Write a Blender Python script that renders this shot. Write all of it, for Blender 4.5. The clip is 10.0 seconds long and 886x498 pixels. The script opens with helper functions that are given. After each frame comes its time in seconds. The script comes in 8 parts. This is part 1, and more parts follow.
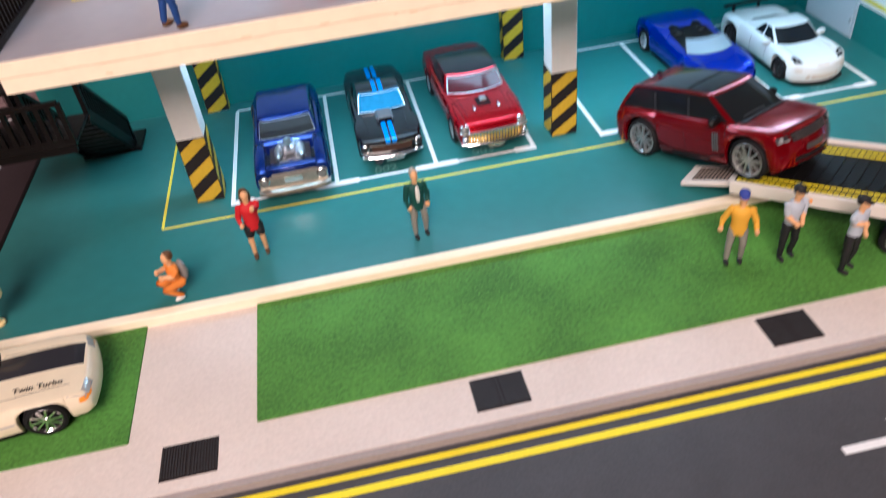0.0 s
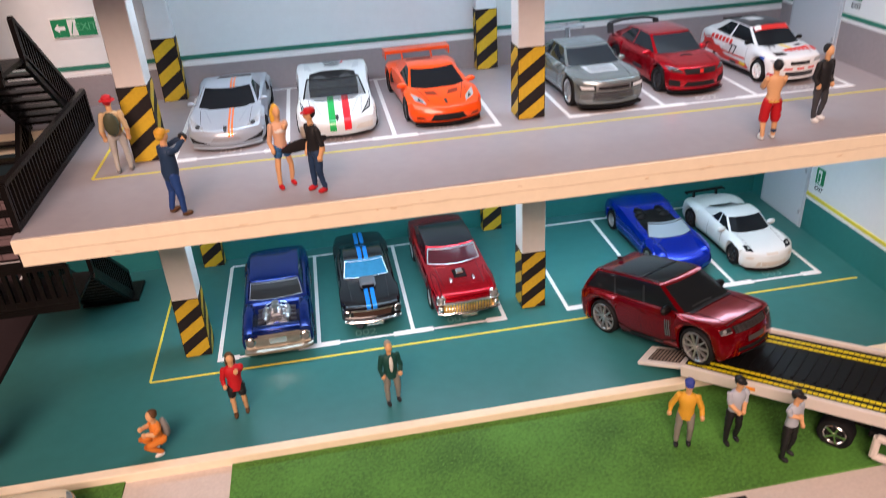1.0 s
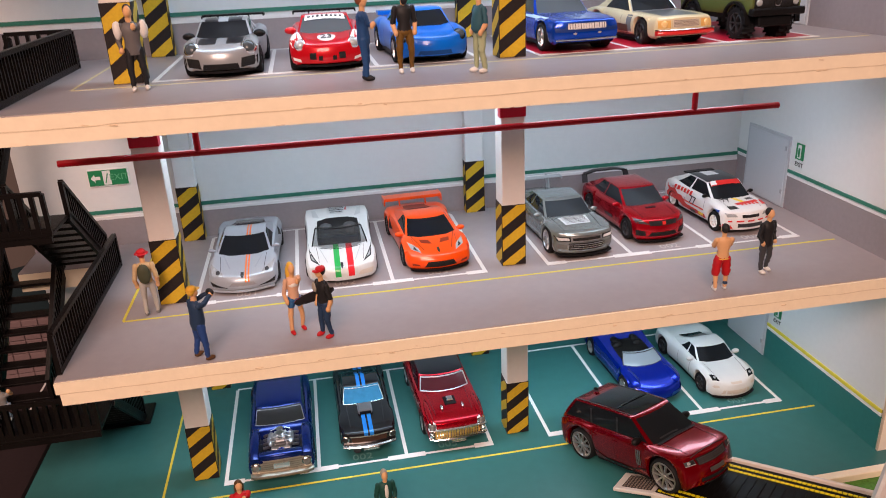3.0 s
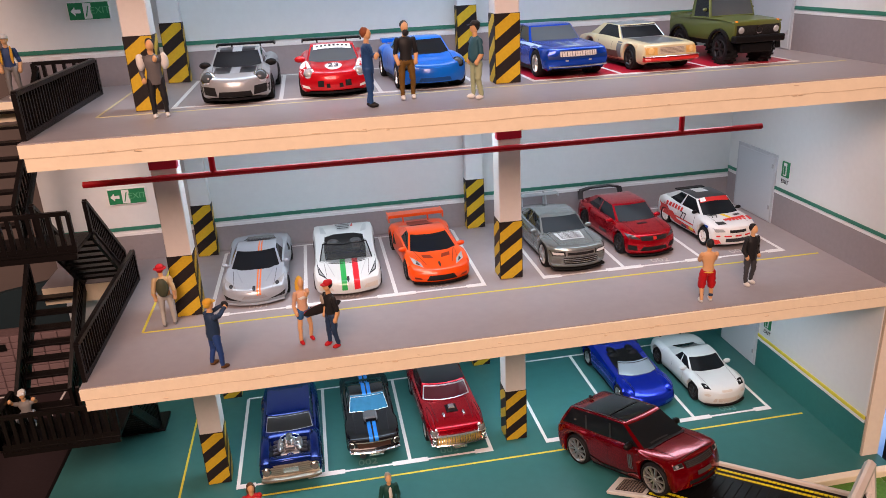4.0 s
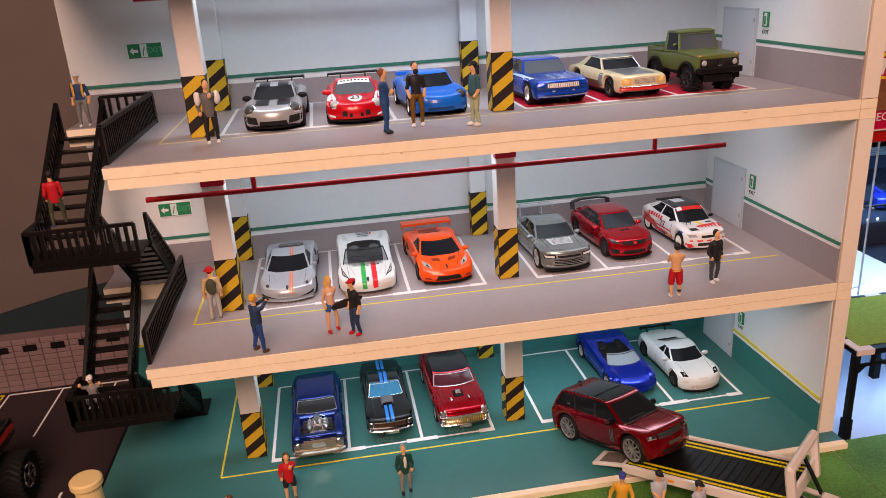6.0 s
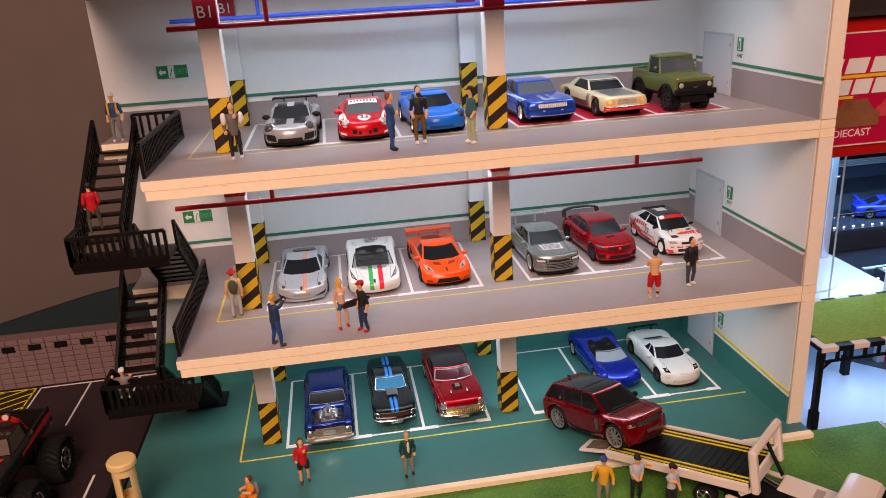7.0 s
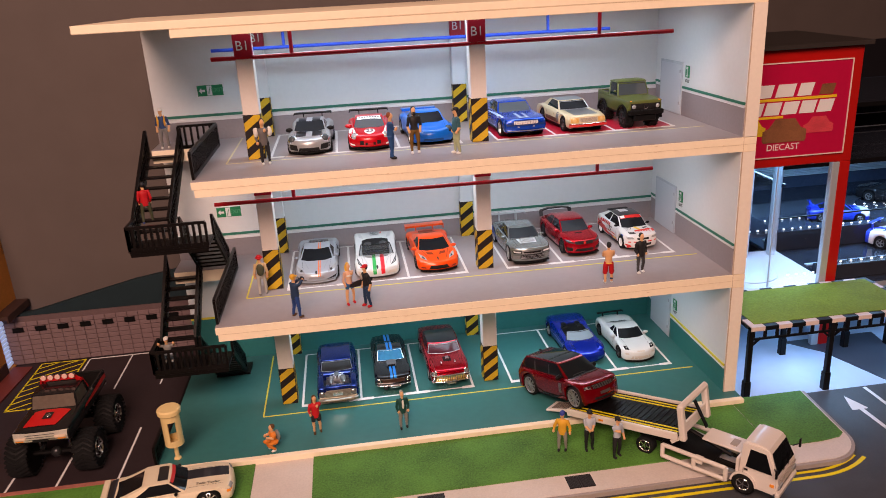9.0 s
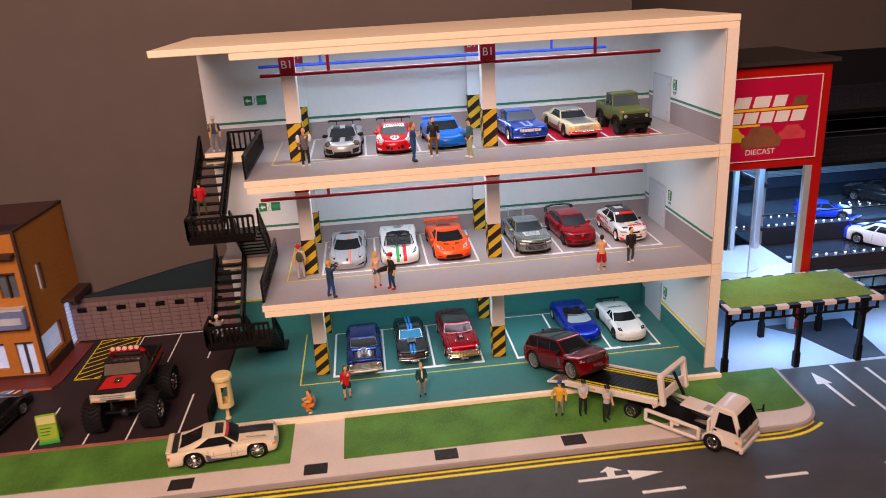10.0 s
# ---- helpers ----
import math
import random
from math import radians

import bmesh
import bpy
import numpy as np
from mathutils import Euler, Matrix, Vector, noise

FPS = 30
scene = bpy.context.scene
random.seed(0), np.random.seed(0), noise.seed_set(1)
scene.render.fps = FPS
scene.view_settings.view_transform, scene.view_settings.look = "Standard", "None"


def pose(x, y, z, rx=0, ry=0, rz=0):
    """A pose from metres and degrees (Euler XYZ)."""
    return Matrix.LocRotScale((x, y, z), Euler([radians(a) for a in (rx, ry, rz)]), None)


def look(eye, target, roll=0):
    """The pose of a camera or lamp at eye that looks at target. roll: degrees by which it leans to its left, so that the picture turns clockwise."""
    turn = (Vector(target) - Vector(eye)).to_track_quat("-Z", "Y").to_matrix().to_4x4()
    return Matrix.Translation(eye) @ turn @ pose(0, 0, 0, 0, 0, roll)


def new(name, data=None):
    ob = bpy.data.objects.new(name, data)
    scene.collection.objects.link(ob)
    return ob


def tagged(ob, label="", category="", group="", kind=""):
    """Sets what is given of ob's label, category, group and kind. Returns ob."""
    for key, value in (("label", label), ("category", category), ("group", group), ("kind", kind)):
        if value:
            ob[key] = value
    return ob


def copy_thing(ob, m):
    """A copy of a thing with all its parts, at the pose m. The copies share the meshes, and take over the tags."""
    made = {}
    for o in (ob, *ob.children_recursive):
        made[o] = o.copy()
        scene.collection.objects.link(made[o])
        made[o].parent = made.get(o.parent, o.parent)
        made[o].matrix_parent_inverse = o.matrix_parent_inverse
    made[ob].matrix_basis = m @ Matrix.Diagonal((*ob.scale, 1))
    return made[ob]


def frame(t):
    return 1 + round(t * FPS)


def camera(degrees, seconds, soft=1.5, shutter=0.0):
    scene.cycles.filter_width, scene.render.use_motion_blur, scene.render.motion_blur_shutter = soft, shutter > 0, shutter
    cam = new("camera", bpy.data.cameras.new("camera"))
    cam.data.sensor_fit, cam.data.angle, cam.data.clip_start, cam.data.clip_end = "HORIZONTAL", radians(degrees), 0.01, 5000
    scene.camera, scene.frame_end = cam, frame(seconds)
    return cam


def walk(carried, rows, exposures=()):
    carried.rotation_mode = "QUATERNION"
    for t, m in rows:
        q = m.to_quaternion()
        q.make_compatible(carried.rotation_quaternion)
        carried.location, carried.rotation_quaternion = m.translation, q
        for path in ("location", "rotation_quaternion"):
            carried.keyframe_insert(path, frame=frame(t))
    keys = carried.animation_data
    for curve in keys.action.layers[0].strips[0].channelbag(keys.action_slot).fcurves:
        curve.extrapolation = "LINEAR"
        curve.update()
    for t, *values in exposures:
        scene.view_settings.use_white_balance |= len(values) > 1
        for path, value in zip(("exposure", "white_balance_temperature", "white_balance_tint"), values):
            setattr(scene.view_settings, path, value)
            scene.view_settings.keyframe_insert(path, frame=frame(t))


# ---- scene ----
cam = camera(61.2, 10.0, soft=0.85, shutter=0.5)
PATH = [
    (0, (0.075, -0.245, 0.158), (0.257, 1.307, -1.089), -7.1),
    (0.5, (0.082, -0.25, 0.17), (0.299, 1.417, -0.912), -5.0),
    (1, (0.082, -0.255, 0.182), (0.34, 1.477, -0.784), -3.5),
    (1.5, (0.081, -0.258, 0.192), (0.374, 1.511, -0.695), -2.6),
    (2, (0.081, -0.262, 0.199), (0.387, 1.534, -0.628), -2.4),
    (2.5, (0.08, -0.269, 0.206), (0.392, 1.546, -0.575), -2.4),
    (3, (0.079, -0.277, 0.213), (0.391, 1.554, -0.529), -2.6),
    (4.5, (0.079, -0.303, 0.223), (0.369, 1.547, -0.481), -3.1),
    (5, (0.077, -0.315, 0.228), (0.361, 1.537, -0.471), -3.3),
    (5.5, (0.076, -0.329, 0.232), (0.349, 1.529, -0.457), -3.5),
    (7, (0.073, -0.378, 0.248), (0.322, 1.49, -0.422), -3.6),
    (7.5, (0.073, -0.399, 0.257), (0.318, 1.47, -0.412), -3.4),
    (8, (0.072, -0.418, 0.257), (0.315, 1.452, -0.408), -3.3),
    (8.5, (0.075, -0.437, 0.261), (0.31, 1.435, -0.404), -3.2),
    (9, (0.074, -0.459, 0.268), (0.298, 1.415, -0.393), -3.2),
    (9.5, (0.07, -0.486, 0.275), (0.272, 1.393, -0.38), -3.2),
    (10, (0.068, -0.528, 0.288), (0.244, 1.349, -0.38), -3.3),
]
walk(cam, [(t, look(eye, target, roll)) for t, eye, target, roll in PATH],
     exposures=[(0, .46, 5150, 2), (0.5, .32, 5650, 6), (1, .16, 5950, 11), (1.5, .02, 6250, 14), (2.5, -.08, 6300, 14), (4.5, -.14, 6550, 17), (7, -.17, 6850, 19), (8.5, -.13, 6700, 18), (10, -.03, 6500, 17)])

# ---- world, lights ----
world = bpy.data.worlds.new("room_world")
scene.world = world
world.use_nodes = True
world.node_tree.nodes["Background"].inputs[0].default_value = (1.0, 0.72, 0.52, 1)
world.node_tree.nodes["Background"].inputs[1].default_value = 0.002


def area_lamp(name, m, sx, sy, watts, colour, spread=180):
    data = bpy.data.lights.new(name, "AREA")
    data.shape, data.size, data.size_y = "RECTANGLE", sx, sy
    data.energy, data.color, data.spread = watts, colour, radians(spread)
    ob = new(name, data)
    ob.matrix_world = m
    return ob


WARM, COOL, BLUE = (1.0, 0.67, 0.52), (0.64, 0.86, 1.0), (0.30, 0.62, 1.0)
LV = (0.0, 0.085, 0.1735)          # tops of the three parking levels
CEIL = (0.076, 0.1645, 0.2500)     # undersides of the slabs above them
X0, X1, YF, YB = -0.014, 0.309, -0.042, 0.090
area_lamp("room_lamp", look((-0.13, -0.90, 0.79), (0.07, -0.06, 0.06)), 0.55, 0.45, 16.4, WARM)
for c, watts in zip(CEIL, (0.118, 0.124, 0.155)):
    area_lamp("led_strip_light", pose(0.138, 0.022, c - 0.0022, 0, 0, 0), 0.26, 0.016, watts, COOL)
area_lamp("case_light", pose(0.39, -0.02, 0.034, 0, 0, 0), 0.10, 0.03, 0.062, BLUE)
area_lamp("case_light_side", pose(0.52, -0.005, 0.024, 0, 0, 0), 0.12, 0.03, 0.066, BLUE)
area_lamp("case_light_inside", pose(0.38, 0.06, 0.122, 0, 0, 0), 0.08, 0.05, 0.13, BLUE)
area_lamp("case_light_shelf", pose(0.52, 0.150, 0.1075, 0, 0, 0), 0.15, 0.06, 0.62, BLUE)

# ---- materials ----
MATS = {}


def mat(name, col, rough=0.5, metal=0.0, var=0.12, scale=300.0, bump=0.0, coat=0.0, alpha=1.0, trans=0.0, emit=0.0, rnd=0.0):
    """A Principled material with fine grain and broad stains."""
    if name in MATS:
        return MATS[name]
    m = bpy.data.materials.new(name)
    m.use_nodes = True
    nt = m.node_tree
    b = nt.nodes["Principled BSDF"]
    b.inputs["Roughness"].default_value, b.inputs["Metallic"].default_value = rough, metal
    b.inputs["Coat Weight"].default_value, b.inputs["Coat Roughness"].default_value = coat, 0.04
    b.inputs["Alpha"].default_value, b.inputs["Transmission Weight"].default_value = alpha, trans
    b.inputs["Base Color"].default_value = (*col, 1)
    b.inputs["Specular IOR Level"].default_value = 0.3
    if emit:
        b.inputs["Emission Color"].default_value = (*col, 1)
        b.inputs["Emission Strength"].default_value = emit
    m["out"] = 0
    if var or bump or rnd:
        tc = nt.nodes.new("ShaderNodeTexCoord")
        n1, n2 = nt.nodes.new("ShaderNodeTexNoise"), nt.nodes.new("ShaderNodeTexNoise")
        n1.inputs["Scale"].default_value, n2.inputs["Scale"].default_value = scale * 6, scale * 0.25
        n1.inputs["Detail"].default_value, n2.inputs["Detail"].default_value = 4, 5
        for n in (n1, n2):
            nt.links.new(tc.outputs["Object"], n.inputs["Vector"])
        add = nt.nodes.new("ShaderNodeMath")
        add.operation = "ADD"
        nt.links.new(n1.outputs["Fac"], add.inputs[0])
        nt.links.new(n2.outputs["Fac"], add.inputs[1])
        last = add.outputs[0]
        if rnd:
            info, mul, add2 = nt.nodes.new("ShaderNodeObjectInfo"), nt.nodes.new("ShaderNodeMath"), nt.nodes.new("ShaderNodeMath")
            mul.operation, add2.operation = "MULTIPLY", "ADD"
            mul.inputs[1].default_value = rnd
            nt.links.new(info.outputs["Random"], mul.inputs[0])
            nt.links.new(mul.outputs[0], add2.inputs[0])
            nt.links.new(last, add2.inputs[1])
            last = add2.outputs[0]
        mr = nt.nodes.new("ShaderNodeMapRange")
        mr.inputs["From Min"].default_value, mr.inputs["From Max"].default_value = 0.6, 1.4 + rnd
        mr.inputs["To Min"].default_value, mr.inputs["To Max"].default_value = 1 - var, 1 + var
        nt.links.new(last, mr.inputs["Value"])
        mx = nt.nodes.new("ShaderNodeMix")
        mx.data_type, mx.blend_type = "RGBA", "MULTIPLY"
        mx.inputs["Factor"].default_value = 1.0
        mx.inputs["A"].default_value = (*col, 1)
        nt.links.new(mr.outputs["Result"], mx.inputs["B"])
        nt.links.new(mx.outputs["Result"], b.inputs["Base Color"])
        if bump:
            bp = nt.nodes.new("ShaderNodeBump")
            bp.inputs["Strength"].default_value, bp.inputs["Distance"].default_value = bump, 0.0004
            nt.links.new(n1.outputs["Fac"], bp.inputs["Height"])
            nt.links.new(bp.outputs["Normal"], b.inputs["Normal"])
    MATS[name] = m
    return m


def paint(name, col, metal=0.25, rough=0.28, bands=(), flake=0.06):
    """Car paint. bands: (x0, x1, y0, y1, zmin, colour) painted stripes in the car's own metres."""
    m = mat(name, col, rough, metal, flake, 500, 0.02, 0.55)
    m.node_tree.nodes["Principled BSDF"].inputs["Specular IOR Level"].default_value = 0.25
    if not bands or "bands" in m:
        return m
    m["bands"] = len(bands)
    nt = m.node_tree
    b = nt.nodes["Principled BSDF"]
    tc, sep = nt.nodes.new("ShaderNodeTexCoord"), nt.nodes.new("ShaderNodeSeparateXYZ")
    nt.links.new(tc.outputs["Object"], sep.inputs[0])

    def step(sock, op, value):
        n = nt.nodes.new("ShaderNodeMath")
        n.operation = op
        nt.links.new(sock, n.inputs[0])
        n.inputs[1].default_value = value
        return n.outputs[0]

    def times(a, c):
        n = nt.nodes.new("ShaderNodeMath")
        n.operation = "MULTIPLY"
        nt.links.new(a, n.inputs[0])
        nt.links.new(c, n.inputs[1])
        return n.outputs[0]
    last = b.inputs["Base Color"].links[0].from_socket
    for x0, x1, y0, y1, z0, c in bands:
        f = times(step(sep.outputs[0], "GREATER_THAN", x0), step(sep.outputs[0], "LESS_THAN", x1))
        f = times(f, times(step(sep.outputs[1], "GREATER_THAN", y0), step(sep.outputs[1], "LESS_THAN", y1)))
        f = times(f, step(sep.outputs[2], "GREATER_THAN", z0))
        mx = nt.nodes.new("ShaderNodeMix")
        mx.data_type = "RGBA"
        nt.links.new(f, mx.inputs["Factor"])
        nt.links.new(last, mx.inputs["A"])
        mx.inputs["B"].default_value = (*c, 1)
        last = mx.outputs["Result"]
    nt.links.new(last, b.inputs["Base Color"])
    return m


M_CREAM = mat("cream_painted_board", (0.84, 0.76, 0.66), 0.6, 0, 0.05, 60, 0.25)
M_EDGE = mat("sawn_board_edge", (0.93, 0.80, 0.60), 0.65, 0, 0.05, 50, 0.5)
M_CRACK = mat("glue_line", (0.74, 0.60, 0.43), 0.9, 0, 0.2, 400)
M_WALL = mat("printed_wall_white", (0.72, 0.74, 0.74), 0.38, 0, 0.03, 60, 0.05)
M_SKIRT = mat("printed_wall_grey", (0.30, 0.265, 0.275), 0.38, 0, 0.07, 80, 0.05)
M_TEALW = mat("printed_wall_teal", (0.032, 0.175, 0.162), 0.36, 0, 0.08, 60, 0.05)
M_FLOOR = mat("printed_floor_mauve", (0.325, 0.295, 0.305), 0.36, 0, 0.06, 40, 0.06)
M_TEAL = mat("printed_floor_teal", (0.036, 0.155, 0.150), 0.34, 0, 0.09, 30, 0.06)
M_WHITE = mat("white_line_print", (0.78, 0.78, 0.78), 0.45, 0, 0.05, 200)
M_YELLOW = mat("yellow_line_print", (0.70, 0.61, 0.06), 0.45, 0, 0.08, 200)
M_GREENL = mat("green_line_print", (0.04, 0.20, 0.14), 0.45, 0, 0.06, 200)
M_REDBAY = mat("red_bay_print", (0.45, 0.012, 0.035), 0.4, 0, 0.08, 120)
M_REDP = mat("red_pipe_plastic", (0.42, 0.004, 0.012), 0.35, 0, 0.06, 200)
M_BLUEP = mat("blue_pipe_plastic", (0.03, 0.08, 0.55), 0.35, 0, 0.06, 200)
M_HAZY = mat("hazard_yellow", (0.58, 0.38, 0.02), 0.45, 0, 0.14, 150, 0.1)
M_HAZK = mat("hazard_black", (0.022, 0.018, 0.018), 0.5, 0, 0.2, 150, 0.1)
M_DOOR = mat("door_grey", (0.55, 0.58, 0.62), 0.4, 0, 0.03, 150)
M_SIGNG = mat("exit_sign_green", (0.02, 0.22, 0.09), 0.4, 0, 0.05, 200)
M_BLACK = mat("black_plastic", (0.006, 0.0055, 0.006), 0.42, 0, 0.25, 300, 0.15)
M_RUB = mat("tyre_rubber", (0.011, 0.011, 0.012), 0.65, 0, 0.2, 900, 0.2)
M_CHROME = mat("chrome", (0.80, 0.80, 0.80), 0.16, 1.0, 0.04, 400)
M_RIM = mat("rim_silver", (0.55, 0.56, 0.58), 0.28, 0.9, 0.05, 400)
M_RIMK = mat("rim_dark", (0.05, 0.05, 0.055), 0.35, 0.6, 0.05, 400)
M_GLASS = mat("tinted_car_window", (0.010, 0.0115, 0.014), 0.07, 0, 0.0, 300, 0, 0.0)
M_GLASSB = mat("pale_blue_car_window", (0.035, 0.19, 0.34), 0.16, 0, 0.25, 60, 0, 0.0)
M_GLASSG = mat("grey_car_window", (0.055, 0.065, 0.072), 0.10, 0, 0, 200, 0, 0.1)
M_LAMP = mat("lamp_lens", (0.40, 0.42, 0.43), 0.12, 0.2, 0.25, 1500, 0, 0.5)
M_AMBER = mat("amber_lens", (0.85, 0.30, 0.03), 0.2, 0, 0.05, 500, 0, 0.5)
M_GRILLE = mat("grille_black", (0.014, 0.014, 0.015), 0.5, 0, 0.3, 2500, 0.5)
M_WPRINT = mat("white_print", (0.80, 0.80, 0.80), 0.35, 0, 0.03, 300, 0, 0.4)
M_KPRINT = mat("black_print", (0.02, 0.02, 0.022), 0.35, 0, 0.03, 300, 0, 0.4)
M_RPRINT = mat("red_print", (0.62, 0.025, 0.02), 0.35, 0, 0.03, 300, 0, 0.4)
M_BPRINT = mat("blue_print", (0.03, 0.09, 0.42), 0.35, 0, 0.03, 300, 0, 0.4)
M_YPRINT = mat("yellow_print", (0.80, 0.55, 0.02), 0.35, 0, 0.03, 300, 0, 0.4)
M_GPRINT = mat("green_print", (0.02, 0.42, 0.10), 0.35, 0, 0.03, 300, 0, 0.4)
M_LAWN = mat("lawn_print", (0.078, 0.21, 0.032), 0.7, 0, 0.55, 150, 0.3)
M_PAVE = mat("pavement_print", (0.64, 0.57, 0.52), 0.55, 0, 0.10, 150, 0.15)
M_KERB = mat("kerb_grey", (0.34, 0.30, 0.29), 0.6, 0, 0.12, 150, 0.2)
M_ROAD = mat("asphalt_print", (0.060, 0.060, 0.066), 0.48, 0, 0.22, 250, 0.15)
M_LOT = mat("dark_lot_print", (0.030, 0.020, 0.023), 0.5, 0, 0.2, 120, 0.15)
M_ROADY = mat("road_yellow", (0.80, 0.68, 0.01), 0.5, 0, 0.08, 200)
M_DRAIN = mat("drain_iron", (0.035, 0.032, 0.034), 0.5, 0.2, 0.2, 400)

for m, level_of_gloss in ((M_GLASS, 0.15), (M_GLASSB, 0.03)):
    m.node_tree.nodes["Principled BSDF"].inputs["Specular IOR Level"].default_value = level_of_gloss
for m in (M_BLACK, M_RUB, M_GRILLE, M_HAZK):
    m.node_tree.nodes["Principled BSDF"].inputs["Specular IOR Level"].default_value = 0.15


# ---- mesh helpers ----
def part(name, bm, material, parent=None, label="", smooth=False, angle=35):
    """Links a bmesh as one mesh object under a thing or a part."""
    me = bpy.data.meshes.new(name)
    bm.normal_update()
    bm.to_mesh(me)
    bm.free()
    mats = material if isinstance(material, (list, tuple)) else [material]
    for m in mats:
        me.materials.append(m)
    if smooth:
        for p in me.polygons:
            p.use_smooth = True
        me.set_sharp_from_angle(angle=radians(angle))
    ob = new(name, me)
    ob.parent = parent
    if label:
        ob["label"] = label
    return ob


def again(src, m, parent):
    """Another piece on the same mesh."""
    ob = new(src.name.split(".")[0], src.data)
    ob.parent = parent
    ob.matrix_local = m
    return ob


def band(x, y, z, r, width, th, n=12, bm=None):
    """A half hoop round an axle along x, in one strip."""
    bm = bm or bmesh.new()
    rings = []
    for k in range(n + 1):
        a = math.pi * k / n
        rings.append([bm.verts.new((x + s * width / 2, y + q * math.cos(a), z + q * math.sin(a))) for s, q in ((-1, r), (1, r), (1, r + th), (-1, r + th))])
    for r0, r1 in zip(rings, rings[1:]):
        for k in range(4):
            bm.faces.new((r0[k], r1[k], r1[(k + 1) % 4], r0[(k + 1) % 4]))
    bm.faces.new(rings[0][::-1])
    bm.faces.new(rings[-1])
    bmesh.ops.recalc_face_normals(bm, faces=bm.faces[:])
    return bm


def thing(name, label, category, group="", kind="", at=None):
    ob = tagged(new(name), label, category, group, kind)
    if at is not None:
        ob.matrix_world = at
    return ob


def box(x0, x1, y0, y1, z0, z1, bev=0.0, bm=None):
    own = bm is None
    bm = bm or bmesh.new()
    r = bmesh.ops.create_cube(bm, size=1.0)
    bmesh.ops.transform(bm, verts=r["verts"], matrix=Matrix.Translation(((x0 + x1) / 2, (y0 + y1) / 2, (z0 + z1) / 2)) @ Matrix.Diagonal((x1 - x0, y1 - y0, z1 - z0, 1)))
    if bev and own:
        bmesh.ops.bevel(bm, geom=bm.edges[:], offset=bev, segments=1, affect="EDGES", clamp_overlap=True)
    return bm


def bar(a, b, w, h=None, bm=None):
    """A square rod from a to b."""
    own = bm or bmesh.new()
    a, b = Vector(a), Vector(b)
    d = b - a
    q = d.to_track_quat("Y", "Z").to_matrix().to_4x4()
    r = bmesh.ops.create_cube(own, size=1.0)
    bmesh.ops.transform(own, verts=r["verts"], matrix=Matrix.Translation((a + b) / 2) @ q @ Matrix.Diagonal((w, d.length, h or w, 1)))
    return own


def tube(a, b, r0, r1=None, seg=12, bm=None, cap=True):
    own = bm or bmesh.new()
    a, b = Vector(a), Vector(b)
    d = b - a
    q = d.to_track_quat("Z", "Y").to_matrix().to_4x4()
    bmesh.ops.create_cone(own, cap_ends=cap, segments=seg, radius1=r0, radius2=r0 if r1 is None else r1, depth=d.length, matrix=Matrix.Translation((a + b) / 2) @ q)
    return own


def ball(c, rx, ry, rz, bm=None, u=12, v=8, rot=None):
    own = bm or bmesh.new()
    bmesh.ops.create_uvsphere(own, u_segments=u, v_segments=v, radius=1.0, matrix=Matrix.Translation(c) @ (rot or Matrix.Identity(4)) @ Matrix.Diagonal((rx, ry, rz, 1)))
    return own


def lathe(profile, seg=24, axis="x"):
    """Turns (offset, radius) pairs round an axis."""
    bm = bmesh.new()
    rings = []
    for o, r in profile:
        ring = []
        for k in range(seg):
            a = 2 * math.pi * k / seg
            p = {"x": (o, r * math.cos(a), r * math.sin(a)), "z": (r * math.cos(a), r * math.sin(a), o)}[axis]
            ring.append(bm.verts.new(p))
        rings.append(ring)
    for r0, r1 in zip(rings, rings[1:]):
        for k in range(seg):
            bm.faces.new((r0[k], r0[(k + 1) % seg], r1[(k + 1) % seg], r1[k]))
    bm.faces.new(rings[0][::-1])
    bm.faces.new(rings[-1])
    bmesh.ops.recalc_face_normals(bm, faces=bm.faces[:])
    return bm


def slabs(poly, z0, z1, bm=None):
    """A plate from a polygon in plan."""
    bm = bm or bmesh.new()
    lo, hi = [bm.verts.new((x, y, z0)) for x, y in poly], [bm.verts.new((x, y, z1)) for x, y in poly]
    n = len(poly)
    f = [bm.faces.new(hi), bm.faces.new(lo[::-1])]
    for k in range(n):
        f.append(bm.faces.new((lo[k], lo[(k + 1) % n], hi[(k + 1) % n], hi[k])))
    bmesh.ops.recalc_face_normals(bm, faces=f)
    return bm


def clip(poly, w, h):
    """Cuts a polygon to the rectangle 0..w, 0..h."""
    for ax, lim, sign in ((0, 0, 1), (0, w, -1), (1, 0, 1), (1, h, -1)):
        out = []
        for k in range(len(poly)):
            p, q = poly[k], poly[(k + 1) % len(poly)]
            ip, iq = (p[ax] - lim) * sign >= 0, (q[ax] - lim) * sign >= 0
            if ip:
                out.append(p)
            if ip != iq:
                f = (lim - p[ax]) / (q[ax] - p[ax])
                out.append((p[0] + f * (q[0] - p[0]), p[1] + f * (q[1] - p[1])))
        poly = out
        if not poly:
            return []
    return poly


def writing(body, size, depth=0.00006):
    """The mesh of a short text, centred, lying in the plane of x and y."""
    cu = bpy.data.curves.new("writing", "FONT")
    cu.body, cu.size, cu.extrude, cu.align_x, cu.align_y = body, size, depth, "CENTER", "CENTER"
    cu.resolution_u = 3
    ob = new("writing", cu)
    me = bpy.data.meshes.new_from_object(ob.evaluated_get(bpy.context.evaluated_depsgraph_get()))
    bpy.data.objects.remove(ob)
    return me


def write(name, body, size, m, material, parent):
    me = writing(body, size)
    me.materials.append(material)
    ob = new(name, me)
    ob.parent = parent
    ob.matrix_local = m
    return ob


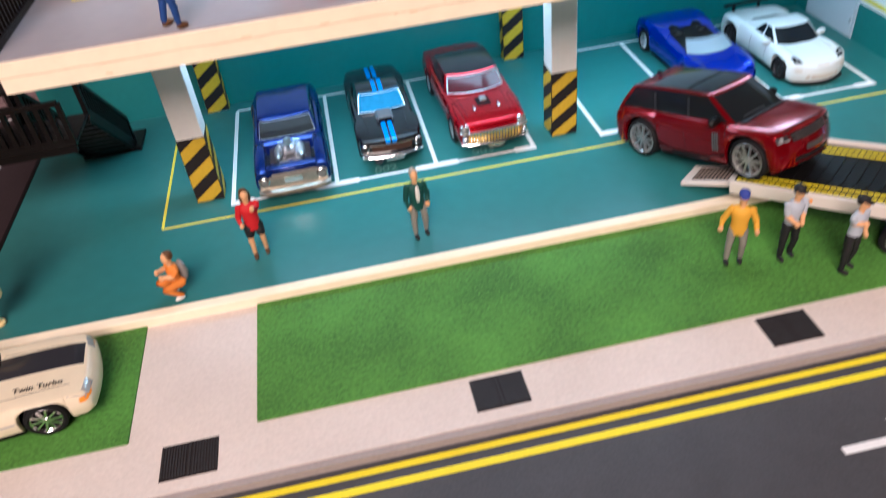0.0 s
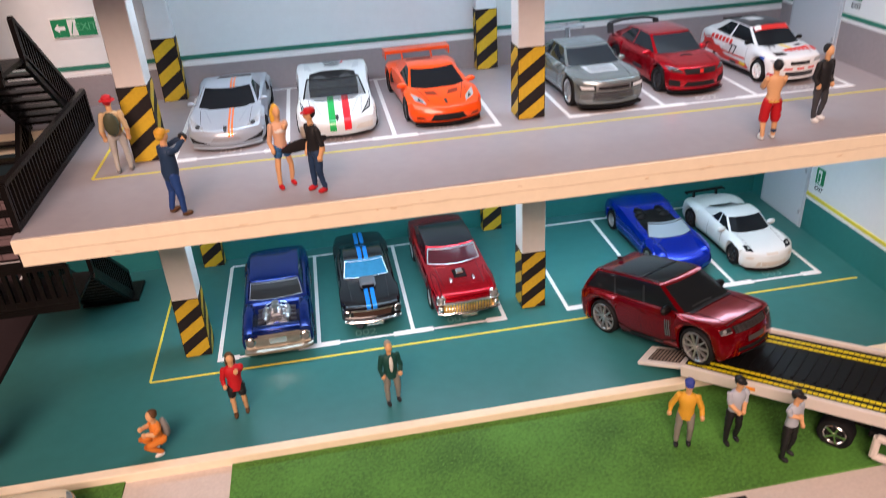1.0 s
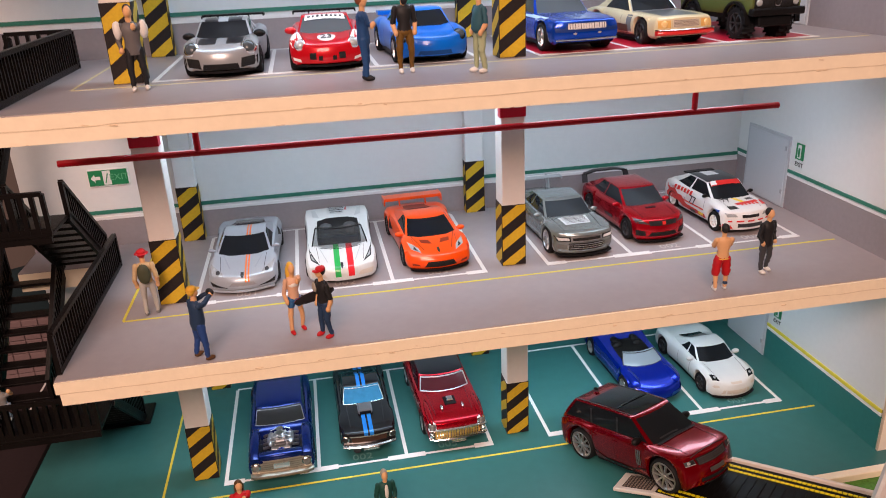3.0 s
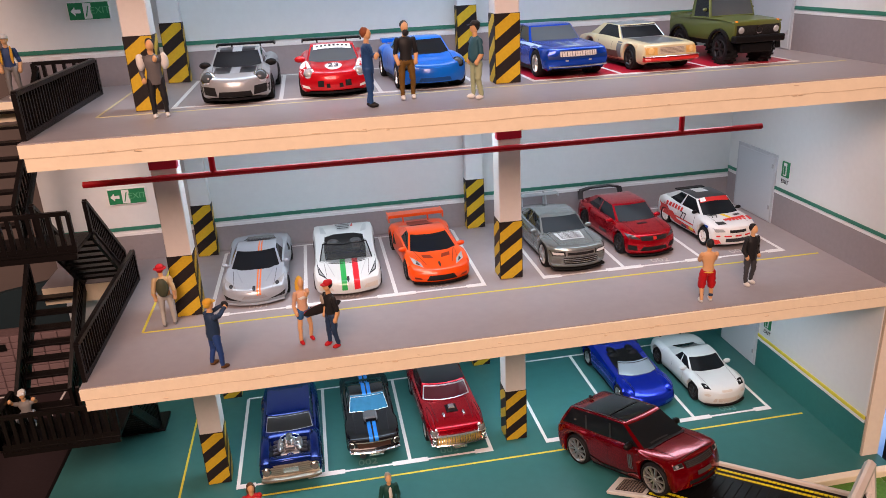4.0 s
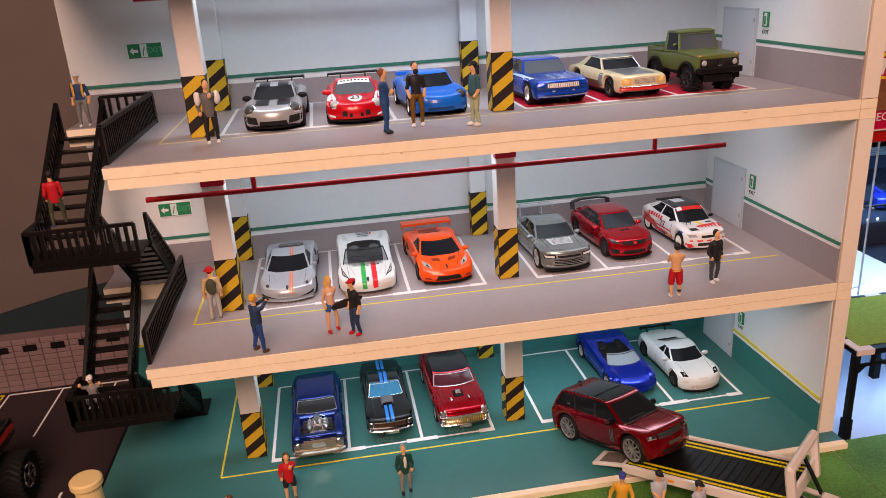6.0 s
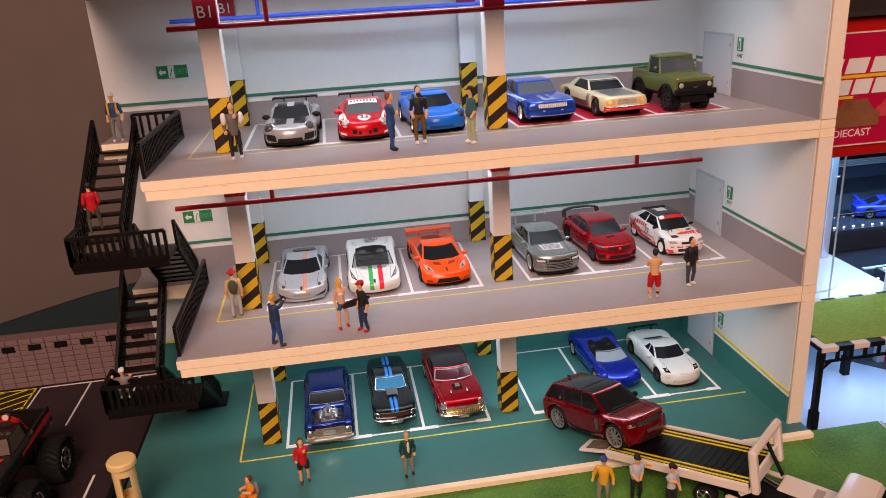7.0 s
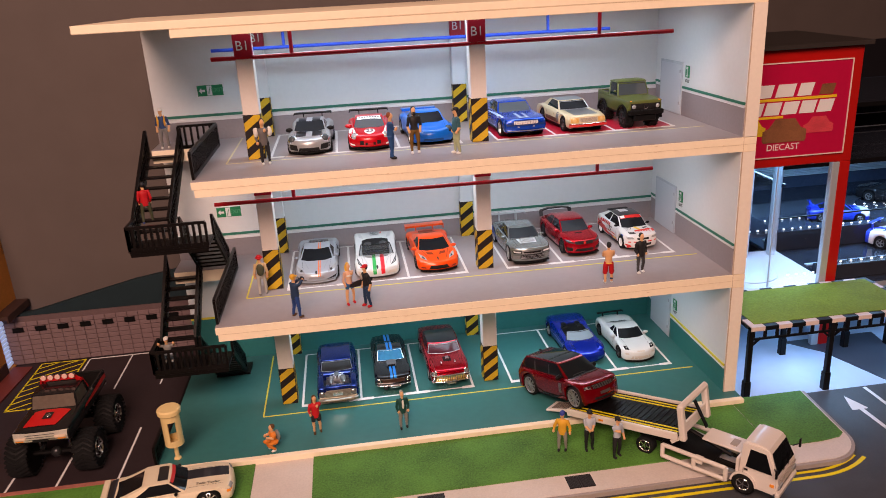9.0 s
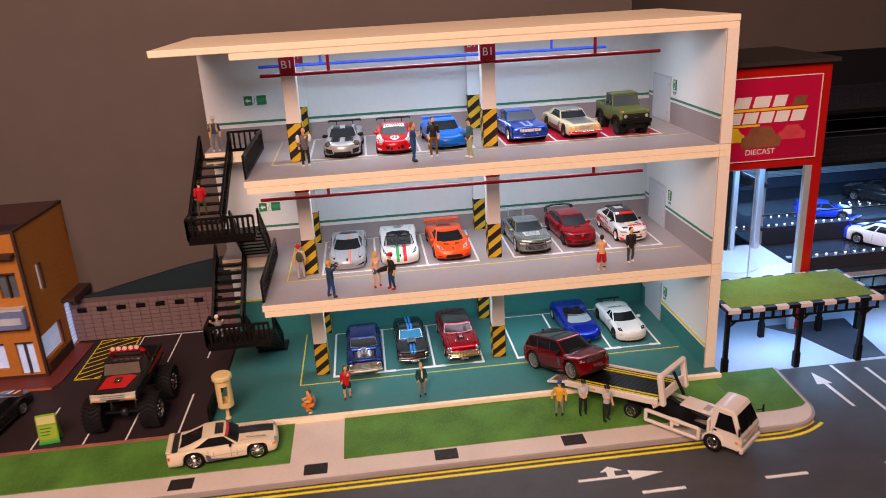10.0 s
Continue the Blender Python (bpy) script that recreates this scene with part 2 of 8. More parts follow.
# ---- room and table ----
def structure(name, bm, material, label):
    return tagged(part(name, bm, material), label, name.split("_")[0], kind="structure")


M_ROOM = mat("brown_grey_wall_paint", (0.122, 0.098, 0.091), 0.8, 0, 0.08, 6, 0.2)
M_TABLE = mat("dark_table", (0.06, 0.05, 0.05), 0.4, 0, 0.15, 30, 0.1)
M_CEILR = mat("room_ceiling_paint", (0.55, 0.50, 0.46), 0.8, 0, 0.06, 5)
RX0, RX1, RY0, RY1, RZ0, RZ1 = -0.95, 1.10, -1.15, 0.52, -0.45, 1.35
structure("wall_north", box(RX0, RX1, RY1, RY1 + 0.04, RZ0, RZ1), M_ROOM, "brown-grey painted room wall behind the models")
structure("wall_north_inner", box(RX0, 0.3185, 0.1660, RY1, RZ0, RZ1), M_ROOM, "brown-grey painted wall close behind the models")
structure("wall_south", box(RX0, RX1, RY0 - 0.04, RY0, RZ0, RZ1), M_ROOM, "plain painted room wall")
structure("wall_west", box(RX0 - 0.04, RX0, RY0, RY1, RZ0, RZ1), M_ROOM, "plain painted room wall")
structure("wall_east", box(RX1, RX1 + 0.04, RY0, RY1, RZ0, RZ1), M_ROOM, "plain painted room wall")
structure("ceiling", box(RX0 - 0.04, RX1 + 0.04, RY0 - 0.04, RY1 + 0.04, RZ1, RZ1 + 0.04), M_CEILR, "plain painted room ceiling")
structure("floor", box(RX0 - 0.04, RX1 + 0.04, RY0 - 0.04, RY1 + 0.04, RZ0 - 0.04, RZ0), M_TABLE, "dark room floor")
structure("ledge", box(0.3190, RX1, 0.1660, RY1, -0.20, -0.0146), M_TABLE, "dark ledge behind the display case")
table = thing("table", "large dark table that carries the model street", "table")
part("tabletop", box(-0.80, 0.98, -0.62, 0.1655, -0.035, -0.0145, 0.003), M_TABLE, table)
for x in (-0.75, 0.93):
    for y in (-0.57, 0.12):
        part("leg", box(x - 0.03, x + 0.03, y - 0.03, y + 0.03, RZ0, -0.035), M_TABLE, table)

# ---- street ----
ROADZ, LOTZ = -0.0062, -0.0100
road = structure("road", box(-0.75, 0.95, -0.60, -0.121, -0.0140, ROADZ), M_ROAD, "dark grey printed asphalt road mat with painted lines")
road2 = structure("road_side", box(0.325, 0.95, -0.121, -0.046, -0.0140, ROADZ), M_ROAD, "dark grey printed asphalt side road")


def flat(name, x0, x1, y0, y1, z, material, parent, label="", th=0.00012):
    return part(name, box(x0, x1, y0, y1, z - 0.0002, z + th), material, parent, label)


def flatpoly(name, poly, z, material, parent, label="", th=0.00012):
    return part(name, slabs(poly, z - 0.0002, z + th), material, parent, label)


flat("yellow_line", -0.75, 0.322, -0.1262, -0.1243, ROADZ, M_ROADY, road)
flat("yellow_line", -0.75, 0.322, -0.1312, -0.1290, ROADZ, M_ROADY, road)


def arc(cx, cy, r0, r1, a0, a1, n=14):
    pts = [(cx + r0 * math.cos(radians(a0 + (a1 - a0) * k / n)), cy + r0 * math.sin(radians(a0 + (a1 - a0) * k / n))) for k in range(n + 1)]
    return pts + [(cx + r1 * math.cos(radians(a1 + (a0 - a1) * k / n)), cy + r1 * math.sin(radians(a1 + (a0 - a1) * k / n))) for k in range(n + 1)]


flatpoly("yellow_line", arc(0.322, -0.0700, 0.0543, 0.0562, -90, -56), ROADZ, M_ROADY, road)
flatpoly("yellow_line", arc(0.322, -0.0700, 0.0590, 0.0612, -90, -54), ROADZ, M_ROADY, road)
for k in range(-8, 7):
    flat("lane_dash", 0.291 + 0.0775 * k, 0.318 + 0.0775 * k, -0.1685, -0.1660, ROADZ, M_WHITE, road)
flatpoly("road_arrow", [(0.179, -0.1512), (0.212, -0.1512), (0.212, -0.1545), (0.233, -0.1500), (0.212, -0.1450), (0.212, -0.1490), (0.203, -0.1490), (0.2035, -0.1440),
                        (0.2085, -0.1440), (0.2010, -0.1390), (0.1945, -0.1440), (0.1985, -0.1440), (0.1980, -0.1490), (0.179, -0.1490)], ROADZ, M_WHITE, road)
flatpoly("road_arrow", [(0.3888, -0.1040), (0.3912, -0.1040), (0.3905, -0.0720), (0.3940, -0.0720), (0.3880, -0.0550), (0.3825, -0.0720), (0.3875, -0.0720)], ROADZ, M_WHITE, road2)
flat("white_line", 0.4070, 0.4095, -0.1200, -0.0475, ROADZ, M_WHITE, road2)
flat("white_line", 0.4300, 0.4325, -0.1200, -0.0560, ROADZ, M_WHITE, road2)

pave = structure("pavement", slabs([(-0.75, -0.1205), (0.330, -0.1205)] + arc(0.3355, -0.0975, 0.023, 0.023, -88, 0)[:15] + [(0.3620, -0.0470), (0.318, -0.0470), (0.318, -0.053), (0.0, -0.0535), (-0.75, -0.0535)], -0.0140, -0.0030),
                 M_PAVE, "pale beige printed pavement with a grey kerb")
part("kerb", slabs([(-0.75, -0.1225), (0.330, -0.1225)] + arc(0.3355, -0.0975, 0.0250, 0.0250, -88, 0)[:15] + [(0.3640, -0.0470), (0.3620, -0.0470)] + arc(0.3355, -0.0975, 0.0231, 0.0231, 0, -88)[:15] + [(0.330, -0.1204), (-0.75, -0.1204)], -0.0138, -0.0034), M_KERB, pave, "grey kerb edge")
LAWNZ = -0.0030
lawn = tagged(part("lawn", box(0.0345, 0.309, -0.1035, -0.0532, LAWNZ - 0.002, LAWNZ + 0.0006, 0.0002), M_LAWN), "flat green grass mat beside the pavement", "lawn", kind="structure")
tagged(part("lawn", box(-0.60, -0.0008, -0.1015, -0.0532, LAWNZ - 0.002, LAWNZ + 0.0006, 0.0002), M_LAWN), "flat green grass mat under the white coupe", "lawn", kind="structure")
tagged(part("lawn", slabs([(0.3095, -0.1035), (0.340, -0.1035), (0.3530, -0.1015), (0.3570, -0.0985), (0.3608, -0.0478), (0.3180, -0.0478), (0.3095, -0.0532)], LAWNZ - 0.002, LAWNZ + 0.0006), M_LAWN), "bright green grass corner behind the tow truck", "lawn", kind="structure")
# small stitched edge along the turf
stitch = bmesh.new()
for k in range(150):
    x = 0.036 + k * 0.00182
    bar((x, -0.0537, LAWNZ + 0.0008), (x + 0.0009, -0.0541, LAWNZ + 0.0010), 0.0003, bm=stitch)
tagged(part("stitching", stitch, mat("green_thread", (0.12, 0.26, 0.05), 0.8), lawn), kind="stuff")
tuft = bmesh.new()
rng = random.Random(4)
for k in range(6000):
    left = rng.random() < 0.2
    x, y = (rng.uniform(-0.20, -0.002), rng.uniform(-0.1010, -0.0545)) if left else (rng.uniform(0.0355, 0.308), rng.uniform(-0.1030, -0.0545))
    a, s = rng.uniform(0, 6.28), rng.uniform(0.0004, 0.0010)
    v = [tuft.verts.new((x + s * 0.5 * math.cos(a), y + s * 0.5 * math.sin(a), LAWNZ + 0.0006)), tuft.verts.new((x - s * 0.5 * math.cos(a), y - s * 0.5 * math.sin(a), LAWNZ + 0.0006)),
         tuft.verts.new((x + rng.uniform(-1, 1) * s, y + rng.uniform(-1, 1) * s, LAWNZ + 0.0006 + s * 0.10))]
    tuft.faces.new(v)
tagged(part("grass_fibres", tuft, mat("grass_fibre", (0.095, 0.25, 0.040), 0.7, 0, 0.4, 200), lawn), kind="stuff")


def drain(x):
    d = thing("drain_grate", "dark iron drain grate set in the pale pavement", "drain", "drains along the pavement", at=pose(x, -0.1110, -0.0030))
    part("frame", box(-0.0076, 0.0076, -0.0056, 0.0056, -0.0006, 0.0002), M_HAZK, d)
    for k in range(20):
        if k in (9, 10):
            continue
        xx = -0.0071 + k * 0.00075
        part("slat", box(xx - 0.00022, xx + 0.00022, -0.0050, 0.0050, 0.0, 0.00045), M_DRAIN, d)
    part("crossbar", box(-0.0003, 0.0003, -0.0052, 0.0052, 0.0, 0.0005), M_DRAIN, d)
    return d


first = drain(0.0165)
for x in (-0.0685, 0.1015, 0.1870):
    copy_thing(first, pose(x, -0.1110, -0.0030))

# ---- parking garage model ----
garage = thing("parking_garage", "three-level open model parking garage of cream boards with printed walls", "garage")
EXT = -0.058                        # left end of the back wall and of the roof
BAYS1, BAYS2 = (0.026, 0.0665, 0.1060, 0.1455), (0.1735, 0.2120, 0.2510, 0.2915)
BAYS2U = (0.1690, 0.2075, 0.2470, 0.2870)


def bay_prints(slab, z, blocks, dy, red=False):
    """Painted bays, lane lines and bay numbers of one level."""
    yf, yb = 0.0085 + dy, 0.0860 + dy
    yl = M_YELLOW if z < 0.1 else mat("pale_yellow_line_print", (0.60, 0.55, 0.30), 0.45, 0, 0.1, 200)
    flat("lane_line", 0.0, 0.3045, dy - 0.0005, dy + 0.0005, z, yl, slab)
    flat("lane_line", -0.0005, 0.0005, dy + 0.0005, 0.0860, z, yl, slab)
    for b, xs in enumerate(blocks):
        if red and b:
            for x0, x1 in zip(xs, xs[1:]):
                flat("red_bay", x0, x1, yf, yb, z, M_REDBAY, slab, th=0.00006)
        flat("bay_line", xs[0], xs[-1], yf - 0.0006, yf + 0.0006, z, M_WHITE, slab)
        flat("bay_line", xs[0], xs[-1], yb - 0.0006, yb + 0.0006, z, M_WHITE, slab)
        for k, x in enumerate(xs):
            flat("bay_line", x - 0.0008, x + 0.0008, yf + 0.0006, yb - 0.0006, z, M_WHITE, slab)
            a, c = (x - 0.0008, x + 0.008) if k == 0 else ((x - 0.008, x + 0.0008) if k == len(xs) - 1 else (x - 0.0085, x + 0.0085))
            flat("bay_mark", a, c, yf - 0.0014, yf + 0.0016, z, M_WHITE, slab, th=0.00018)
        for k in range(3):
            write("bay_number", "00%d" % (k + 1), 0.0062, pose((xs[k] + xs[k + 1]) / 2, yf + 0.0042, z + 0.0002), (mat("dim_red_print", (0.68, 0.22, 0.22), 0.5) if red and b else (mat("dim_teal_print", (0.12, 0.27, 0.26), 0.5) if z == 0 else mat("dim_white_print", (0.52, 0.48, 0.48), 0.5))), slab)


def level(k):
    z = LV[k]
    th = 0.0045
    name = "floor_slab"
    top = M_TEAL if k == 0 else M_FLOOR
    dy = (-0.0045, 0.0, -0.0005)[k]
    left = -0.0600 if k == 0 else X0
    yf = -0.0505 if k == 0 else YF
    if k == 0:
        slab = part(name, box(left, 0.317, yf, YB + 0.005, -0.0140, z), top, garage, "teal printed ground floor")
        part("front_edge", box(left - 0.001, 0.317, yf - 0.0040, yf, -0.0140, z + 0.0006, 0.0003), M_EDGE, slab, "cream wooden front edge")
        part("side_edge", box(left - 0.0015, left, yf, YB, -0.0140, z + 0.0003), M_BLACK, slab, "black side edge")
    else:
        plan = [(X0, YF + 0.001), (X1, YF + 0.001), (X1, YB), (EXT, YB), (EXT, 0.0640), (X0, 0.0640)]
        slab = part(name, slabs(plan, z - 0.0004, z), top, garage, "mauve-grey printed parking floor")
        part("board", slabs([(X0, YF), (0.317, YF), (0.317, YB), (EXT, YB), (EXT, 0.0636), (X0, 0.0636)], z - th, z - 0.0004), M_EDGE, slab, "upper cream board of the slab")
        part("board", slabs([(X0 + 0.0012, YF + 0.0001), (0.317, YF + 0.0001), (0.317, YB), (EXT, YB), (EXT, 0.0640), (X0 + 0.0012, 0.0640)], z - 0.0090, z - th), M_EDGE, slab, "lower cream board of the slab")
        rg = random.Random(k + 20)
        gl = bmesh.new()
        px, pz = X0 + 0.001, z - th
        while px < 0.3160:
            nx, nz = min(0.3166, px + rg.uniform(0.003, 0.011)), z - th + rg.uniform(-0.00022, 0.00022)
            bar((px, YF, pz), (nx, YF, nz), rg.uniform(0.00004, 0.00013), 0.0003, bm=gl)
            px, pz = nx, nz
        tagged(part("glue_line", gl, M_CRACK, slab), kind="stuff")
        for q in range(16):
            cx, cz, cw = rg.uniform(X0 + 0.01, 0.310), rg.choice((z - 0.0088, z - th - 0.0003, z - th + 0.0004, z - rg.uniform(0.001, 0.008))), rg.uniform(0.0006, 0.0030)
            part("chip", bar((cx, YF, cz), (cx + cw, YF, cz + rg.uniform(-0.0003, 0.0003)), rg.uniform(0.00015, 0.0004), 0.00025), mat("bare_board_chip", (0.74, 0.58, 0.40), 0.9, 0, 0.2, 400), slab)
    bay_prints(slab, z, (BAYS1, BAYS2U if k == 2 else BAYS2), dy, k == 2)
    return slab


for k in range(3):
    level(k)

# back wall and right wall of each level, with skirting colours, lines, door and signs
for k in range(3):
    z0, z1 = LV[k], CEIL[k]
    ground = k == 0
    zs = z0 + (0.0135, 0.0135, 0.0135)[k]
    lo = -0.0600 if ground else EXT
    bw = part("back_wall", box(EXT, X1, YB, YB + 0.005, zs, z1), M_WALL, garage, "white printed back wall")
    part("skirting", box(EXT, X1, YB - 0.0002, YB + 0.005, z0, zs), M_TEALW if ground else M_SKIRT, bw, "teal lower wall" if ground else "grey lower wall")
    if ground:
        part("upper_teal", box(EXT, X1, YB - 0.0002, YB + 0.005, zs, zs + 0.022), M_TEALW, bw)
        part("wall_line", box(EXT, X1, YB - 0.0006, YB, zs + 0.022, zs + 0.0235), M_YELLOW, bw)
    else:
        part("wall_line", box(EXT, X1, YB - 0.0004, YB, zs + 0.0001, zs + 0.0016), M_WPRINT, bw, "white line")
        part("wall_line", box(EXT, X1, YB - 0.0006, YB, zs + 0.0030, zs + 0.0048), M_GREENL, bw, "green line")
    rw = part("right_wall", box(X1, 0.317, YF, YB + 0.005, z0, z1), M_CREAM, garage, "cream board right wall")
    zr = z0 + 0.0175
    part("wall_print", box(X1 - 0.0004, X1, YF + 0.0015, YB, zr, z1 - 0.0002), M_WALL, rw, "white printed wall face")
    part("skirting", box(X1 - 0.0006, X1, YF + 0.0015, YB, z0, zr), M_TEALW if ground else M_SKIRT, rw, "teal lower wall" if ground else "grey lower wall")
    part("wall_line", box(X1 - 0.0008, X1, YF + 0.0015, YB, zr - 0.0006, zr + 0.0007), M_WPRINT, rw)
    part("wall_line", box(X1 - 0.0009, X1, YF + 0.0015, YB, zr + 0.0012, zr + 0.0028), M_YELLOW if ground else M_GREENL, rw)
    d = part("door", box(X1 - 0.0014, X1 - 0.0004, 0.0460, 0.0790, z0 + 0.0002, z0 + 0.0345, 0.0002), M_DOOR, garage, "closed plain grey service door")
    part("door_frame", box(X1 - 0.0012, X1, 0.0445, 0.0805, z0, z0 + 0.0362, 0.0002), mat("door_frame_grey", (0.48, 0.51, 0.55), 0.4), d)
    for zz in (0.008, 0.030):
        part("hinge", box(X1 - 0.0019, X1 - 0.0012, 0.0463, 0.0473, z0 + zz - 0.001, z0 + zz + 0.001), mat("hinge_grey", (0.40, 0.42, 0.45), 0.5), d)
    # green exit sign beside the door
    s = part("exit_sign", box(X1 - 0.0010, X1 - 0.0004, 0.0342, 0.0398, z0 + 0.0268, z0 + 0.0346), M_SIGNG, garage, "small green exit sign on the side wall")
    part("running_figure_mark", box(X1 - 0.0012, X1 - 0.0009, 0.0358, 0.0382, z0 + 0.0275, z0 + 0.0340), M_WPRINT, s)
    part("doorway_mark", box(X1 - 0.0014, X1 - 0.0011, 0.0364, 0.0376, z0 + 0.0282, z0 + 0.0325), M_SIGNG, s)
    write("exit_word", "EXIT", 0.0030, Matrix.Translation((X1 - 0.0006, 0.0370, z0 + 0.0242)) @ pose(0, 0, 0, 90, 0, -90), M_KPRINT, s)
    if not ground:
        zc = z0 + 0.0345
        e = part("exit_sign", box(-0.0270, -0.0085, YB - 0.0008, YB, zc - 0.0042, zc + 0.0042), M_WPRINT, garage, "green exit sign with an arrow on the back wall")
        part("sign_face", box(-0.0265, -0.0090, YB - 0.0010, YB - 0.0006, zc - 0.0037, zc + 0.0037), M_SIGNG, e)
        part("figure_field", box(-0.0200, -0.0165, YB - 0.0012, YB - 0.0008, zc - 0.0034, zc + 0.0034), M_WPRINT, e)
        part("figure_mark", bar((-0.0190, YB - 0.0013, zc - 0.0024), (-0.0176, YB - 0.0013, zc + 0.0022), 0.0008, 0.0004), M_SIGNG, e)
        ar = bmesh.new()
        v = [ar.verts.new((x, YB - 0.0012, zc + z)) for x, z in ((-0.0255, 0), (-0.0236, 0.0020), (-0.0236, 0.0008), (-0.0212, 0.0008), (-0.0212, -0.0008), (-0.0236, -0.0008), (-0.0236, -0.0020))]
        ar.faces.new(v)
        part("arrow", ar, M_WPRINT, e)
        write("exit_word", "EXIT", 0.0042, pose(-0.0128, YB - 0.0012, zc, 90, 0, 0), mat("pale_green_print", (0.12, 0.42, 0.22), 0.5), e)

# scuffs where the boards join the right wall
for z in (LV[1] - 0.009, LV[2] - 0.009):
    part("joint_line", box(X1 - 0.0002, 0.3172, YF - 0.0001, YF + 0.001, z - 0.0002, z + 0.0001), M_CRACK, garage)
part("joint_line", box(0.3088, 0.3091, YF - 0.0001, YF + 0.001, 0.0, 0.25), mat("soft_joint", (0.62, 0.48, 0.36), 0.8), garage)

# roof of two boards; the upper one reaches out over the stairs
roof = part("roof", box(EXT - 0.002, 0.3175, YF, YB + 0.005, 0.2545, 0.2588, 0.0003), M_EDGE, garage, "long cream top board over the whole model")
part("board", box(-0.0120, 0.3172, YF + 0.0003, YB + 0.005, 0.2500, 0.2544, 0.0002), M_EDGE, roof, "lower cream roof board")
part("glue_line", box(-0.0118, 0.3168, YF + 0.00015, YF + 0.002, 0.25435, 0.2546), M_CRACK, roof)


def column(x, y, k, w, d, depth_only=False):
    z0, z1 = LV[k], CEIL[k]
    c = part("column", box(x, x + w, y, y + d, z0, z1, 0.0003), M_WALL if depth_only else mat("column_white", (0.70, 0.66, 0.62), 0.45, 0, 0.04, 80, 0.05), garage, "square white column with a hazard-striped foot")
    h = 0.0275
    part("hazard_panel", box(x - 0.0002, x + w + 0.0002, y - 0.0002, y + d + 0.0002, z0 + 0.0003, z0 + h), M_HAZK, c, "black panel round the foot")
    for side in range(3):
        ww = w if side == 0 else d
        n = 0
        for j in range(-3, 7):
            zz = j * 0.0105 - 0.004
            poly = clip([(0, zz), (ww, zz + ww * 0.75), (ww, zz + ww * 0.75 + 0.0052), (0, zz + 0.0052)], ww, h - 0.0006)
            if len(poly) < 3:
                continue
            bm = bmesh.new()
            pts = []
            for a, b in poly:
                if side == 0:
                    pts.append((x + a, y - 0.0003, z0 + 0.0004 + b))
                elif side == 1:
                    pts.append((x + w + 0.0003, y + a, z0 + 0.0004 + b))
                else:
                    pts.append((x - 0.0003, y + d - a, z0 + 0.0004 + b))
            f = [bm.faces.new([bm.verts.new(p) for p in pts])]
            part("hazard_stripe", bm, M_HAZY, c)
    return c


for k in range(3):
    for x in ((0.0125, 0.0125, 0.0130)[k], (0.1545, 0.1540, 0.1525)[k]):
        c = column(x, (0.009, 0.0115, 0.006)[k], k, 0.0100, 0.0100)
        b = column(x, 0.0845 if k < 2 else 0.0830, k, 0.0095, 0.0055, True)
        if k:
            for cc, yy in ((c, (0.0115, 0.006)[k - 1]), (b, 0.0845 if k < 2 else 0.0830)):
                zt = CEIL[k]
                part("level_plate", box(x - 0.0003, x + 0.0103, yy - 0.0003, yy + 0.004, zt - 0.0150, zt - 0.0002), mat("red_level_plate", (0.40, 0.012, 0.03), 0.4, 0, 0.06, 200), cc, "red level plate")
                write("level_name", ("", "B2", "B1")[k], 0.0078, pose(x + 0.005, yy - 0.0005, zt - 0.0088, 90, 0, 0), M_WPRINT, cc)

# sprinkler pipes under the ceilings
for k, y, xs, zz, hang in ((1, 0.007, (-0.012, 0.273), 0.147, (0.037, 0.235)), (2, 0.007, (-0.001, 0.283), 0.2345, (0.046, 0.235))):
    p = part("sprinkler_pipe", tube((xs[0], y, zz), (xs[1], y, zz - 0.0006), 0.0013, seg=10), M_REDP, garage, "thin red sprinkler pipe", True)
    for x in hang:
        part("pipe_hanger", tube((x, y, zz), (x, y, CEIL[k]), 0.0012, seg=10), M_REDP, p, smooth=True)
p = part("water_pipe", tube((-0.007, 0.05, 0.2368), (0.257, 0.05, 0.2352), 0.0011, seg=10), M_BLUEP, garage, "thin blue water pipe", True)
for x in (0.039, 0.214):
    part("pipe_hanger", tube((x, 0.05, 0.236), (x, 0.05, CEIL[2]), 0.0010, seg=10), M_BLUEP, p, smooth=True)
p = part("water_pipe", tube((0.0, 0.06, 0.1515), (0.25, 0.06, 0.1500), 0.0011, seg=10), M_BLUEP, garage, "thin blue water pipe", True)
# added glowing panels, wider than an LED strip, to give broad soft reflections
for k in range(3):
    part("light_panel", box(0.010, 0.290, -0.0010, 0.0450, CEIL[k] - 0.0014, CEIL[k] - 0.0001), mat("light_panel_white", (0.85, 0.93, 1.0), 0.4, 0, 0, emit=1.0), garage, "added glowing white panel under the ceiling, standing in for an LED strip")

# ---- fire escape stairs ----
M_STAIR = mat("black_stair_plastic", (0.007, 0.0055, 0.0055), 0.34, 0, 0.3, 250, 0.25)
M_STAIR.node_tree.nodes["Principled BSDF"].inputs["Specular IOR Level"].default_value = 0.16
stairs = thing("fire_escape", "glossy black plastic fire escape stairs with barred railings, beside the garage", "stairs")


